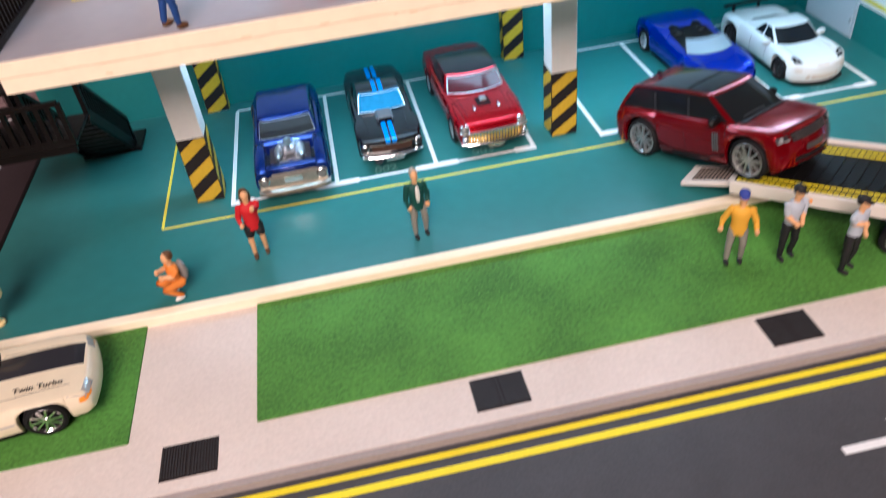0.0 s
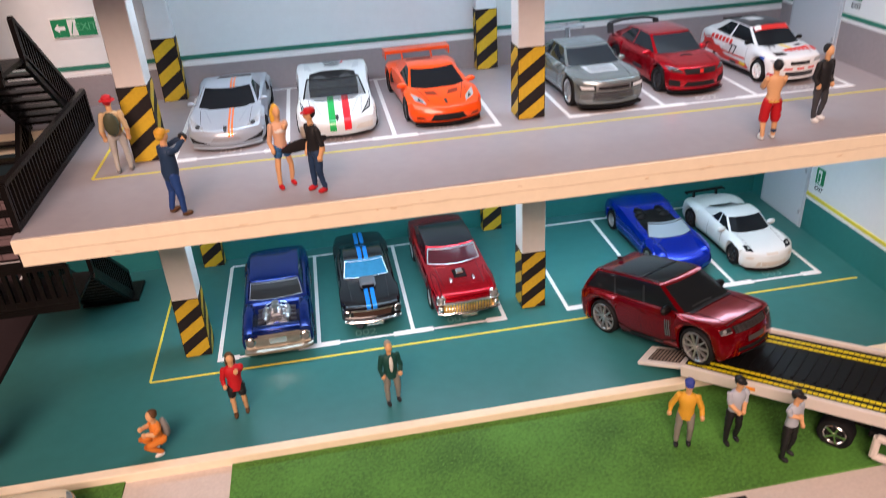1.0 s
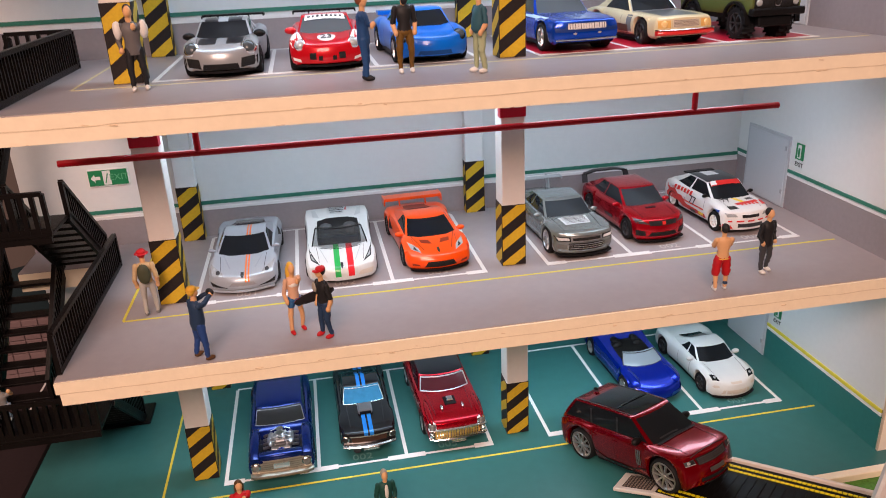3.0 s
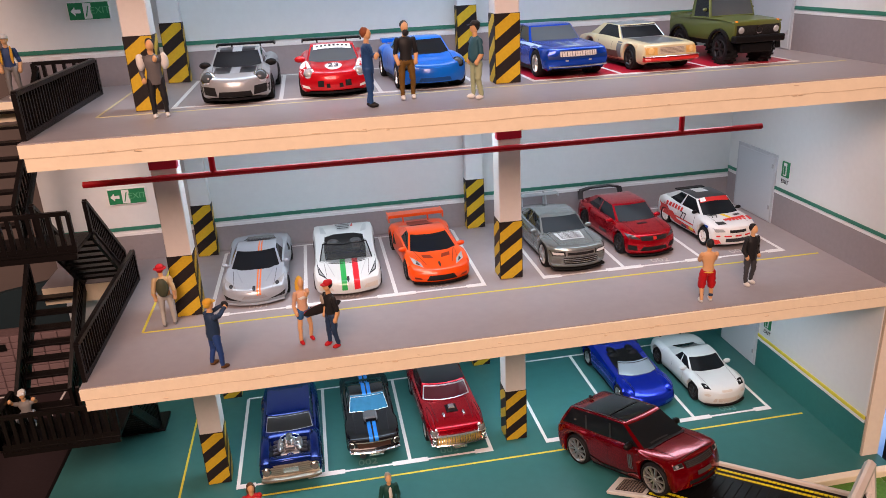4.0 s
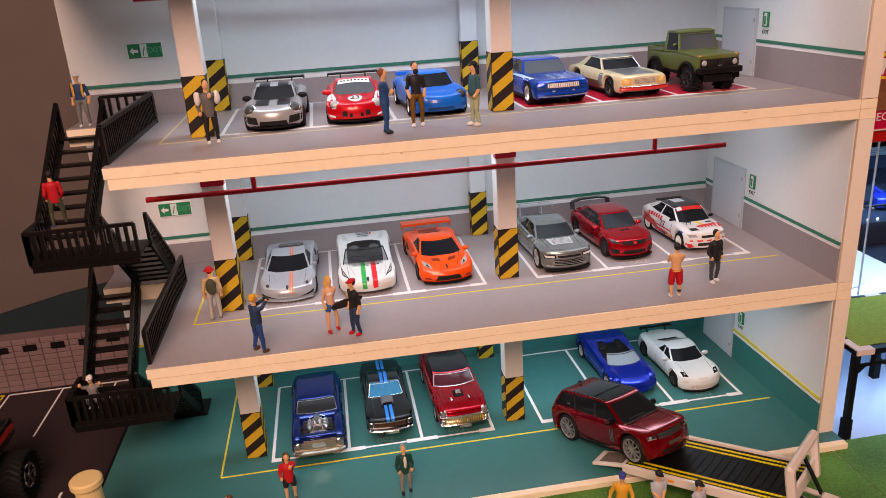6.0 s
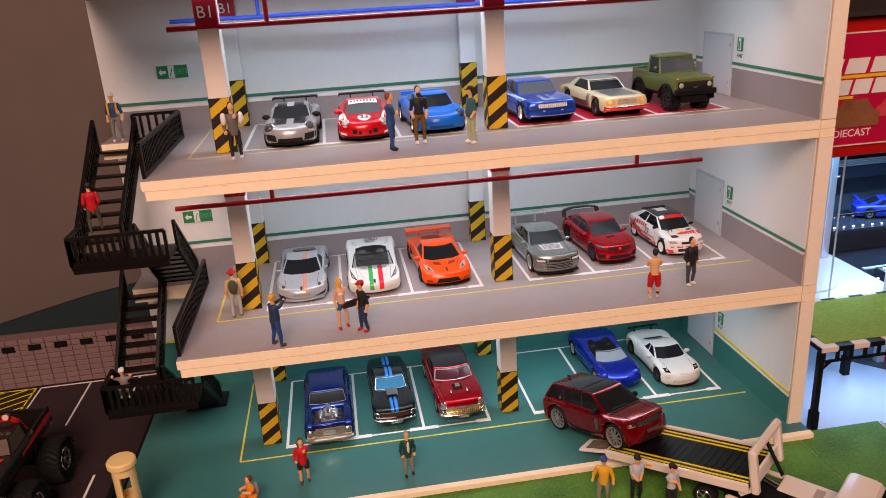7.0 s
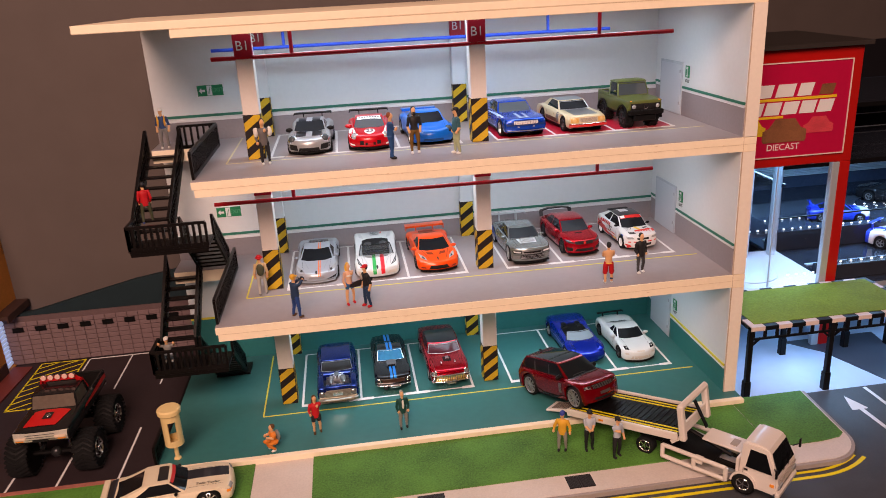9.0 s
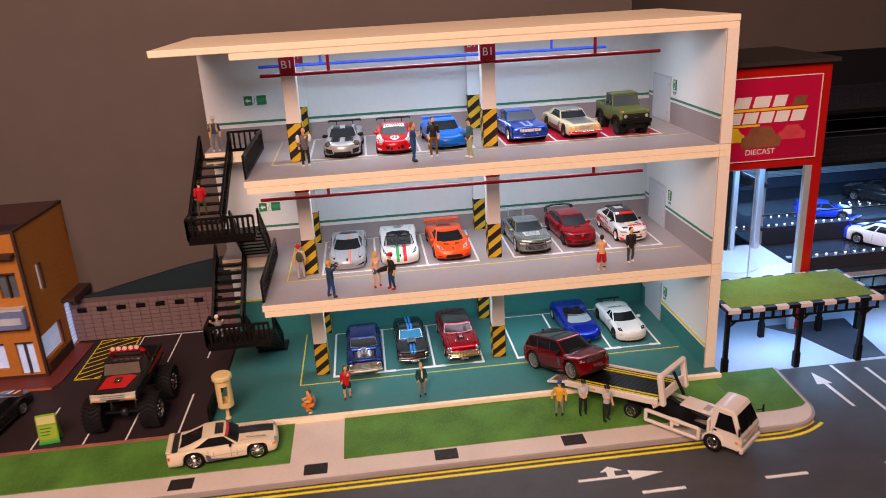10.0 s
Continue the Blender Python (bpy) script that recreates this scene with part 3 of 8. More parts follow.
def railing(name, a, b, h, parent, n=None, w=0.0010):
    """A barred railing from a to b, both at the foot."""
    a, b = Vector(a), Vector(b)
    r = part(name, bar(a + Vector((0, 0, h)), b + Vector((0, 0, h)), 0.0018, 0.0016), M_STAIR, parent, "black barred railing")
    part("bottom_rail", bar(a + Vector((0, 0, 0.001)), b + Vector((0, 0, 0.001)), 0.0014, 0.0022), M_STAIR, r)
    n = n or max(3, int((b - a).length / 0.0030))
    for k in range(n + 1):
        p = a.lerp(b, k / n)
        ww = 0.0016 if k in (0, n) else w
        part("baluster", box(p.x - ww / 2, p.x + ww / 2, p.y - ww / 2, p.y + ww / 2, p.z, p.z + h), M_STAIR, r)
    return r


def flight(x0, x1, y0, z0, y1, z1, n=8, foot=0.0, head=0.0):
    """Open treads between two barred stringers."""
    for k in range(n):
        f = (k + 0.5) / n
        y, z = y0 + (y1 - y0) * f, z0 + (z1 - z0) * (k + 1) / (n + 0.6)
        dx = foot + (head - foot) * f
        part("tread", box(x0 + dx, x1 + dx, y - 0.0030, y + 0.0030, z - 0.0012, z, 0.0002), M_STAIR, stairs)
    for x in (x0, x1):
        part("stringer", bar((x + foot, y0, z0 - 0.001), (x + head, y1, z1 - 0.001), 0.0014, 0.0034), M_STAIR, stairs)
        railing("stair_railing", (x + foot, y0, z0), (x + head, y1, z1), 0.0135, stairs, 18, 0.0008)


for zl, zt, zb in ((0.0370, LV[1], LV[0]), (0.1225, LV[2], LV[1])):
    part("landing", box(-0.0670, -0.0185, 0.0030, 0.0260, zl - 0.0016, zl, 0.0003), M_STAIR, stairs, "black half landing")
    railing("landing_railing", (-0.0665, 0.0036, zl), (-0.0190, 0.0036, zl), 0.0150, stairs, 13, 0.0016)
    railing("landing_railing", (-0.0665, 0.0036, zl), (-0.0665, 0.0255, zl), 0.0150, stairs, 6, 0.0014)
    flight(-0.0645, -0.0420, 0.0250, zl, 0.0640, zt, foot=-0.0035 if zl > .1 else 0.0, head=0.0045 if zl > .1 else 0.003)
    flight(-0.0390, -0.0185, 0.0660, zb, 0.0250, zl)
    part("landing_beam", box(-0.0665, -0.0190, 0.0034, 0.0050, zl - 0.0040, zl - 0.0016), M_STAIR, stairs)
part("base_plate", box(-0.0400, -0.0150, 0.0600, 0.0780, 0.0, 0.0015, 0.0004), M_STAIR, stairs)
for k in (1, 2):
    g = thing("guard_railing", "black barred guard railing along the open edge of a parking level", "railing", "guard railings")
    railing("edge_railing", (X0 + 0.0008, YF + 0.006, LV[k]), (X0 + 0.0008, 0.0610, LV[k]), 0.0150, g, 34, 0.0009)
    if k == 2:
        railing("end_railing", (-0.0385, 0.0635, LV[k]), (X0 + 0.0008, 0.0635, LV[k]), 0.0150, g, 6, 0.0014)

# ---- cars ----
from mathutils.bvhtree import BVHTree


def curve_at(pts, u):
    """A smooth line through (u, value) pairs."""
    if u <= pts[0][0]:
        return pts[0][1]
    for k in range(len(pts) - 1):
        a, b = pts[k], pts[k + 1]
        if u <= b[0]:
            f = (u - a[0]) / (b[0] - a[0])
            m0 = (b[1] - pts[k - 1][1]) / (b[0] - pts[k - 1][0]) if k else (b[1] - a[1]) / (b[0] - a[0])
            m1 = (pts[k + 2][1] - a[1]) / (pts[k + 2][0] - a[0]) if k + 2 < len(pts) else (b[1] - a[1]) / (b[0] - a[0])
            if (b[1] - a[1]) * m0 < 0:
                m0 = 0
            if (b[1] - a[1]) * m1 < 0:
                m1 = 0
            h = b[0] - a[0]
            return a[1] * (2 * f ** 3 - 3 * f * f + 1) + h * m0 * (f ** 3 - 2 * f * f + f) + b[1] * (3 * f * f - 2 * f ** 3) + h * m1 * (f ** 3 - f * f)
    return pts[-1][1]


# deck: bonnet and boot line; wide: plan outline; cabin: cowl, roof front, roof rear, rear window foot; all as shares of length, height and half width
# glass: cabin width at the belt; roof: at the top; side: end of the side windows along the cabin; post: its centre pillar; back: width of the rear window
SHAPES = {
    "super": dict(deck=((0, .38), (.02, .43), (.15, .57), (.28, .66), (.60, .74), (.85, .72), (1, .62)), wide=((0, .82), (.03, .91), (.12, .97), (.3, .96), (.55, .95), (.75, 1), (.93, .97), (1, .86)),
                  cabin=(.25, .46, .60, .95), roof=.61, glass=.84, fender=.035, rake=.055, wheels=(.20, .80), clear=.10, bow=.075, side=.46, post=None, back=.60),
    "sport": dict(deck=((0, .44), (.03, .50), (.10, .58), (.30, .66), (.60, .72), (.85, .70), (1, .58)), wide=((0, .78), (.03, .88), (.12, .97), (.3, .96), (.55, .94), (.78, 1), (.93, .95), (1, .84)),
                  cabin=(.27, .41, .56, .94), roof=.62, glass=.80, fender=.075, rake=.035, wheels=(.19, .80), clear=.12, bow=.09, side=.58, post=(.34, .38), back=.66),
    "coupe": dict(deck=((0, .56), (.02, .61), (.12, .64), (.30, .68), (.60, .69), (.85, .68), (1, .60)), wide=((0, .84), (.03, .92), (.12, .98), (.3, .98), (.7, 1), (.93, .97), (1, .88)),
                  cabin=(.30, .43, .64, .84), fender=.012, rake=.025, roof=.66, glass=.82, wheels=(.19, .79), clear=.12, bow=.06, side=.80, post=(.52, .57), back=.80),
    "muscle": dict(deck=((0, .58), (.03, .61), (.12, .63), (.36, .66), (.60, .69), (.85, .68), (1, .60)), wide=((0, .90), (.02, .95), (.12, .98), (.4, 1), (.7, 1), (.95, .96), (1, .90)),
                   cabin=(.36, .46, .68, .87), fender=.012, rake=.02, roof=.67, glass=.82, wheels=(.19, .77), clear=.16, bow=.03, side=.70, post=None, back=.75),
    "hatch": dict(deck=((0, .48), (.02, .54), (.12, .60), (.28, .66), (.60, .66), (.9, .68), (1, .60)), wide=((0, .82), (.03, .91), (.12, .98), (.3, .98), (.7, 1), (.95, .96), (1, .90)),
                  cabin=(.27, .42, .70, .985), fender=.02, rake=.03, roof=.68, glass=.82, wheels=(.19, .81), clear=.11, bow=.07, side=.80, post=(.46, .50), back=.82),
    "suv": dict(deck=((0, .50), (.02, .54), (.06, .60), (.28, .63), (.60, .64), (.9, .64), (1, .58)), wide=((0, .88), (.02, .94), (.08, .99), (.3, 1), (.7, 1), (.96, .97), (1, .90)),
                cabin=(.27, .385, .90, 1.0), fender=.01, rake=.02, roof=.74, glass=.86, wheels=(.19, .80), clear=.17, bow=.035, side=.95, post=None, back=.84),
    "truck": dict(deck=((0, .56), (.02, .58), (.3, .61), (.6, .60), (1, .60)), wide=((0, .94), (.02, .98), (.2, 1), (.8, 1), (1, .98)),
                  cabin=(.35, .41, .62, .65), fender=.0, rake=.004, roof=.84, glass=.90, wheels=(.20, .79), clear=.30, bow=.01, side=.82, post=None, back=.84),
}


def tyre_meshes(r, w, style, k=1.0):
    """Meshes of one tyre and one rim that face +x."""
    q = r * k
    t = lathe([(-w * .45, q * .62), (-w * .5, max(q * .66, r * .80)), (-w * .46, r * .95), (-w * .36, r), (w * .36, r), (w * .46, r * .95), (w * .5, max(q * .70, r * .80)), (w * .44, q * .66), (w * .20, q * .64)], 28)
    me_t = bpy.data.meshes.new("wheel")
    for f in t.faces:
        f.smooth = True
    t.to_mesh(me_t)
    t.free()
    me_t.set_sharp_from_angle(angle=radians(40))
    r = q
    b = lathe([(w * .05, r * .64), (w * .44, r * .66), (w * .47, r * .62), (w * .40, r * .56), (w * .10, r * .54), (w * .08, r * .05)], 24)
    n = {"five": 5, "ten": 10, "mesh": 14, "six": 6, "steel": 8}[style]
    sw = {"five": .17, "ten": .09, "mesh": .06, "six": .2, "steel": .16}[style] * r
    for k in range(n):
        a = 2 * math.pi * k / n
        bar((w * .36, r * .08 * math.cos(a), r * .08 * math.sin(a)), (w * .40, r * .60 * math.cos(a), r * .60 * math.sin(a)), sw, w * .10, bm=b)
    tube((w * .1, 0, 0), (w * .46, 0, 0), r * .15, r * .11, 10, bm=b)
    me_r = bpy.data.meshes.new("rim")
    b.to_mesh(me_r)
    b.free()
    return me_t, me_r


class Car:
    def __init__(self, name, label, category, shape, L, W, H, material, at, group="", glass=None, rim=None, rimstyle="five", wheel_r=None, open_top=False, lift=0.0, tweak=None, pillars=True, box_side=0.0, roof_mat=None, wheel_w=None, pickup=False, track=None, size=1.0, rim_k=1.0, rear=None, sides=None):
        s = dict(SHAPES[shape])
        s.update(tweak or {})
        self.s, self.L, self.W, self.H, self.lift = s, L, W, H, lift
        self.root = thing(name, label, category, group, at=at @ Matrix.Translation((0, -L / 2 * (1 - size), 0)) @ Matrix.Scale(size, 4))
        r = wheel_r or H * 0.245
        ar = r * 1.17
        self.wheel_r = r
        wy = [(u - .5) * L for u in s["wheels"]]
        us = sorted(set([k / 60 for k in range(61)] + [.006, .014, .024, .985, .994] + [s["wheels"][j] + d for j in (0, 1) for d in [q * ar / L for q in (-1.0, -.999, -.92, -.75, -.5, -.25, 0, .25, .5, .75, .92, .999, 1.0)]] + list(s["cabin"])))
        us = [u for u in us if 0 <= u <= 1]
        cA, cB, cC, cD = s["cabin"]
        clear = s["clear"] * H
        half = W / 2
        rows = []
        for u in us:
            y = (u - .5) * L
            deck = curve_at(s["deck"], u) * H
            w = curve_at(s["wide"], u) * half
            zb = clear
            for q in wy:
                if abs(y - q) < ar:
                    zb = max(zb, r - lift + math.sqrt(max(0, ar * ar - (y - q) ** 2)) * .98)
            zb = min(zb, deck * .93)
            if u < .05:
                zb = max(zb, clear * (1 + .35 * (1 - u / .05)))
            hh = deck - zb
            g, bs = s["glass"], box_side
            pts = [(w * (.86 + .09 * bs), zb), (w * (.955 + .03 * bs), zb + .12 * hh), (w * .99, zb + .30 * hh), (w, zb + .52 * hh), (w * (.985 + .01 * bs), zb + .70 * hh), (w * (.955 + .03 * bs), zb + .85 * hh), (w * (.91 + .05 * bs), zb + .95 * hh)]
            pts += [(w * (g + .06), zb + .992 * hh), (w * (g - .02), deck + .006 * H), (w * .66, deck + .010 * H), (w * .44, deck + .015 * H), (w * .22, deck + .019 * H), (0, deck + .021 * H)]
            hump = math.exp(-((u - s["wheels"][0]) / .12) ** 2) + .8 * math.exp(-((u - s["wheels"][1]) / .12) ** 2)
            pts = [(x, z + s["fender"] * H * hump * math.exp(-((x / w - .78) / .15) ** 2)) if q > 3 else (x, z) for q, (x, z) in enumerate(pts)]
            fade = max(0, 1 - u / .14) ** 2 + max(0, 1 - (1 - u) / .10) ** 2 * (-.5)
            line = []
            for x, z in pts:
                bulge = 0
                if u < .03:
                    bulge = .008 * L * ((z - (zb + .45 * hh)) / max(hh, 1e-6)) ** 2 * 4 * (1 - u / .03)
                line.append((x, y + fade * s["bow"] * L * (x / half) ** 2 + bulge, z + lift))
            rows.append(line)
        n = len(rows[0])
        self.verts, self.faces = [], []
        for line in rows:
            for x, y, z in line[:-1]:
                self.verts.append((-x, y, z))
            x, y, z = line[-1]
            self.verts.append((0, y, z))
            for x, y, z in reversed(line[:-1]):
                self.verts.append((x, y, z))
        m = 2 * n - 1
        groups = {}

        def put(key, f):
            groups.setdefault(key, []).append(f)
        for i in range(len(us) - 1):
            for j in range(m - 1):
                put("body", (i * m + j, i * m + j + 1, (i + 1) * m + j + 1, (i + 1) * m + j))
        for i, flip in ((0, False), (len(us) - 1, True)):
            cols = 9
            grid = []
            for j in range(n):
                L0, R0 = Vector(self.verts[i * m + j]), Vector(self.verts[i * m + (m - 1 - j)])
                row = []
                for c in range(cols):
                    f = c / (cols - 1)
                    if j == n - 1 or c == 0:
                        row.append(i * m + j)
                    elif c == cols - 1:
                        row.append(i * m + (m - 1 - j))
                    else:
                        p = L0.lerp(R0, f)
                        b0 = s["bow"] * L * (L0.x / half) ** 2
                        b1 = s["bow"] * L * (p.x / half) ** 2
                        p.y += (b1 - b0) * (1 if not flip else -.5)
                        self.verts.append(tuple(p))
                        row.append(len(self.verts) - 1)
                grid.append(row)
            for j in range(n - 1):
                for c in range(cols - 1):
                    f = [grid[j][c], grid[j][c + 1], grid[j + 1][c + 1], grid[j + 1][c]]
                    f = [v for q, v in enumerate(f) if v not in f[:q]]
                    if len(f) > 2:
                        put("body", f if not flip else f[::-1])
        self.cabin(put, open_top, pillars, roof_mat is not None)
        everything = [f for fs in groups.values() for f in fs]
        self.bvh = BVHTree.FromPolygons([Vector(v) for v in self.verts], everything)
        self.deck_bvh = BVHTree.FromPolygons([Vector(v) for v in self.verts], groups["body"])
        glass = glass or M_GLASS
        mats = {"body": material, "cabin_shell": material, "windshield": glass, "rear_window": rear or M_GLASS, "side_window_l": sides or glass, "side_window_r": sides or glass, "roof": roof_mat}
        heart = Vector((0, 0, H * .3 + lift))
        for key, fs in groups.items():
            used = sorted(set(v for f in fs for v in f))
            remap = {v: q for q, v in enumerate(used)}
            me = bpy.data.meshes.new(key)
            me.from_pydata([self.verts[v] for v in used], [], [[remap[v] for v in f] for f in fs])
            me.materials.append(mats[key])
            bm = bmesh.new()
            bm.from_mesh(me)
            bmesh.ops.recalc_face_normals(bm, faces=bm.faces[:])
            if sum(f.normal.dot(f.calc_center_median() - heart) * f.calc_area() for f in bm.faces) < 0:
                bmesh.ops.reverse_faces(bm, faces=bm.faces[:])
            for f in bm.faces:
                f.smooth = True
            bm.to_mesh(me)
            bm.free()
            me.set_sharp_from_angle(angle=radians(32))
            ob = new({"side_window_l": "side_window", "side_window_r": "side_window"}.get(key, key), me)
            ob.parent = self.root
            if key == "body":
                self.body = ob
        part("chassis", box(-W * .30, W * .30, -L * .41, L * .42, clear * .8 + lift, H * .36 + lift, 0.0004), M_BLACK, self.root, "black underbody")
        part("chassis_pan", box(-W * .44, W * .44, wy[0] + ar, wy[1] - ar, clear * .7 + lift, clear * 1.6 + lift), M_BLACK, self.root)
        ww = wheel_w or W * .22
        me_t, me_r = tyre_meshes(r, ww, rimstyle, rim_k)
        me_t.materials.append(M_RUB)
        me_r.materials.append(rim or M_RIM)
        for q in wy:
            for sx in (-1, 1):
                t = new("wheel", me_t)
                t.parent = self.root
                t.matrix_local = pose(sx * (track / 2 if track else W * .498 - ww * .5), q, r, 0, 0, 0 if sx > 0 else 180)
                rr = new("rim", me_r)
                rr.parent = t
        self.wy = wy
        if open_top:
            w0, whole = half * .64, self.bvh
            self.bvh = self.deck_bvh
            self.decal("cockpit", [(-w0 * .95, self.y(cA + .02)), (w0 * .95, self.y(cA + .02)), (w0, self.y(cB)), (w0 * .95, self.y(cC)), (w0 * .5, self.y(cC + .03)), (-w0 * .5, self.y(cC + .03)), (-w0 * .95, self.y(cC)), (-w0, self.y(cB))], "top", M_BLACK)
            self.bvh = whole
        if pickup:
            w0 = half * .86
            self.decal("bed", self.rect(-w0, w0, self.y(cD + .015), self.y(.975)), "top", M_BLACK)
            zt = curve_at(s["deck"], .8) * H + lift
            for sx in (-1, 1):
                part("bed_side", box(sx * half * .93 - .0007, sx * half * .93 + .0007, self.y(cD), self.y(.99), zt - .002, zt + .0014, .0003), material, self.root)
            part("tailgate", box(-half * .93, half * .93, self.y(.975), self.y(.992), zt - .002, zt + .0014, .0003), material, self.root)
        else:
            self.seams(open_top)

    def cabin(self, put, open_top, pillars, own_roof):
        """The glasshouse: stacked outlines from the belt to the roof, with pillars between the panes."""
        s, L, H, half = self.s, self.L, self.H, self.W / 2
        yA, yB, yC, yD = [self.y(u) for u in s["cabin"]]
        wr, bow, back = half * s["roof"], s["rake"] * L, s["back"]
        post = s["post"] if pillars else None
        front = [(f, "windshield") for f in (-.93, -.78, -.58, -.30, 0, .30, .58, .78, .93)]
        cuts = [.035, .10, .20, .30] + ([post[0], post[1]] if post else []) + [.42, .50, .60, .70, .80, .90]
        cuts = sorted(set([c for c in cuts if c < s["side"] - .02 and not (post and post[0] < c < post[1])] + [s["side"], (s["side"] + 1) / 2, .985]))
        rear = [(f, "rear_window") for f in (.97, back, back * .5, 0, -back * .5, -back, -.97)]
        out = [("f", f) for f, _ in front] + [("r", c) for c in cuts] + [("b", f) for f, _ in rear] + [("l", c) for c in reversed(cuts)]
        levels = (0, .05, .10, .30, .50, .70, .86, .94, 1.0)

        def spot(kind, v, h):
            e = h ** 1.25
            ya, yd = yA + (yB - yA) * h ** 1.06, yD + (yC - yD) * h ** .92
            if kind == "f":
                y, x = ya - bow * (1 - .45 * h) * (1 - v * v), v
            elif kind == "b":
                y, x = yd + bow * .35 * (1 - h) * (1 - v * v), v
            else:
                y, x = ya + (yd - ya) * v, (1 if kind == "r" else -1)
            u = max(0.0, min(1.0, y / L + .5))
            w = curve_at(s["wide"], u) * half * s["glass"]
            tail = max(0.0, ((yA + (yD - yA) * v) / L + .5 - .62) / .38) if kind in "rl" else (1.0 if kind == "b" else 0.0)
            w *= 1 - .10 * tail * (s["cabin"][3] - s["cabin"][2]) / .3
            return x * (w + (wr - w) * e), y, curve_at(s["deck"], u) * H
        ring = []
        for h in levels:
            row = []
            for kind, v in out:
                x, y, z = spot(kind, v, h)
                rz = H * (1 - .05 * ((y - (yB + yC) / 2) / (yC - yB)) ** 2) - .012 * H
                z = z - .015 * H + (rz - z + .015 * H) * h
                self.verts.append((x, y, z + self.lift))
                row.append(len(self.verts) - 1)
            ring.append(row)
        n = len(out)
        for i in range(len(levels) - 1):
            mid = (levels[i] + levels[i + 1]) / 2
            for j in range(n):
                q = (j + 1) % n
                (ka, va), (kb, vb) = out[j], out[q]
                key = "cabin_shell"
                if .08 < mid < .90 and ka == kb:
                    vm = (va + vb) / 2
                    if ka == "f":
                        key = "windshield"
                    elif ka == "b" and abs(vm) < back:
                        key = "rear_window"
                    elif ka in "rl" and vm < s["side"] and not (post and post[0] < vm < post[1]):
                        key = "side_window_" + ka
                if open_top and key != "windshield":
                    continue
                put(key, (ring[i][j], ring[i][q], ring[i + 1][q], ring[i + 1][j]))
        if not open_top:
            key = "roof" if own_roof else "cabin_shell"
            last, cx = ring[-1], (yB + yC) / 2
            for k, up in ((.93, .006), (.70, .013), (.40, .018), (.12, .020)):
                row = []
                for v in ring[-1]:
                    x, y, z = self.verts[v]
                    zc = H * 1.0 - .012 * H
                    self.verts.append((x * k, cx + (y - cx) * k, self.lift + zc * (1 - k * k) + (z - self.lift) * k * k + up * H))
                    row.append(len(self.verts) - 1)
                for j in range(n):
                    q = (j + 1) % n
                    put(key, (last[j], last[q], row[q], row[j]))
                last = row
            put(key, tuple(last))
        nf = len(front)
        a, b = levels.index(.10), levels.index(.86)
        loop = [ring[a][j] for j in range(nf)] + [ring[i][nf - 1] for i in range(a + 1, b)] + [ring[b][j] for j in reversed(range(nf))] + [ring[i][0] for i in range(b - 1, a, -1)]
        self.screen = [Vector(self.verts[v]) for v in loop]

    def seams(self, open_top):
        """Shut lines round the bonnet and the doors."""
        cA, cB, cC, cD = self.s["cabin"]
        m = mat("shut_line", (.03, .03, .032), .6)
        half, t = self.W / 2, .00009
        w0, w1 = half * .66, half * .60
        for sx in (-1, 1):
            self.decal("bonnet_seam", [(sx * w0 - t, self.y(cA - .01)), (sx * w0 + t, self.y(cA - .01)), (sx * w1 + t, self.y(.085)), (sx * w1 - t, self.y(.085))], "top", m, .00008, cuts=5)
        z0, z1 = self.H * (self.s["clear"] + .06), self.H * .60
        for u in (cA + .07, (cB + cC) / 2 + (.10 if open_top else .06)):
            for side in ("left", "right"):
                self.decal("door_seam", self.rect(self.y(u) - t, self.y(u) + t, z0, z1), side, m, .00008, cuts=4)

    def y(self, u):
        return (u - .5) * self.L

    def project(self, p, view):
        x, z = p
        if view == "front":
            o, d = Vector((x, -1, z + self.lift)), Vector((0, 1, 0))
        elif view == "top":
            o, d = Vector((x, z, 1)), Vector((0, 0, -1))
        elif view == "right":
            o, d = Vector((1, x, z + self.lift)), Vector((-1, 0, 0))
        else:
            o, d = Vector((-1, x, z + self.lift)), Vector((1, 0, 0))
        hit, nor, _, _ = self.bvh.ray_cast(o, d)
        if hit is None:
            hit, nor, _, _ = self.bvh.find_nearest(o + d * (1.0 - self.L * .5))
        if nor.dot(d) > 0:
            nor = -nor
        return hit, nor

    def decal(self, name, poly, view, material, off=0.00012, mirror=False, label="", parent=None, bulge=0.0, cuts=3):
        """A thin shaped piece that lies on the body."""
        for sx in ((1, -1) if mirror else (1,)):
            bm = bmesh.new()
            vs = [bm.verts.new((p[0] * sx, p[1], 0)) for p in poly]
            f = bm.faces.new(vs)
            if len(poly) > 4:
                bmesh.ops.poke(bm, faces=[f])
            bmesh.ops.subdivide_edges(bm, edges=bm.edges[:], cuts=cuts, use_grid_fill=True)
            bmesh.ops.triangulate(bm, faces=bm.faces[:])
            edge = set(v for e in bm.edges if e.is_boundary for v in e.verts)
            for v in bm.verts:
                hit, nor = self.project((v.co.x, v.co.y), view)
                v.co = hit + nor * (off if v in edge else off + bulge)
            bmesh.ops.recalc_face_normals(bm, faces=bm.faces[:])
            part(name, bm, material, parent or self.root, label, True, 60)

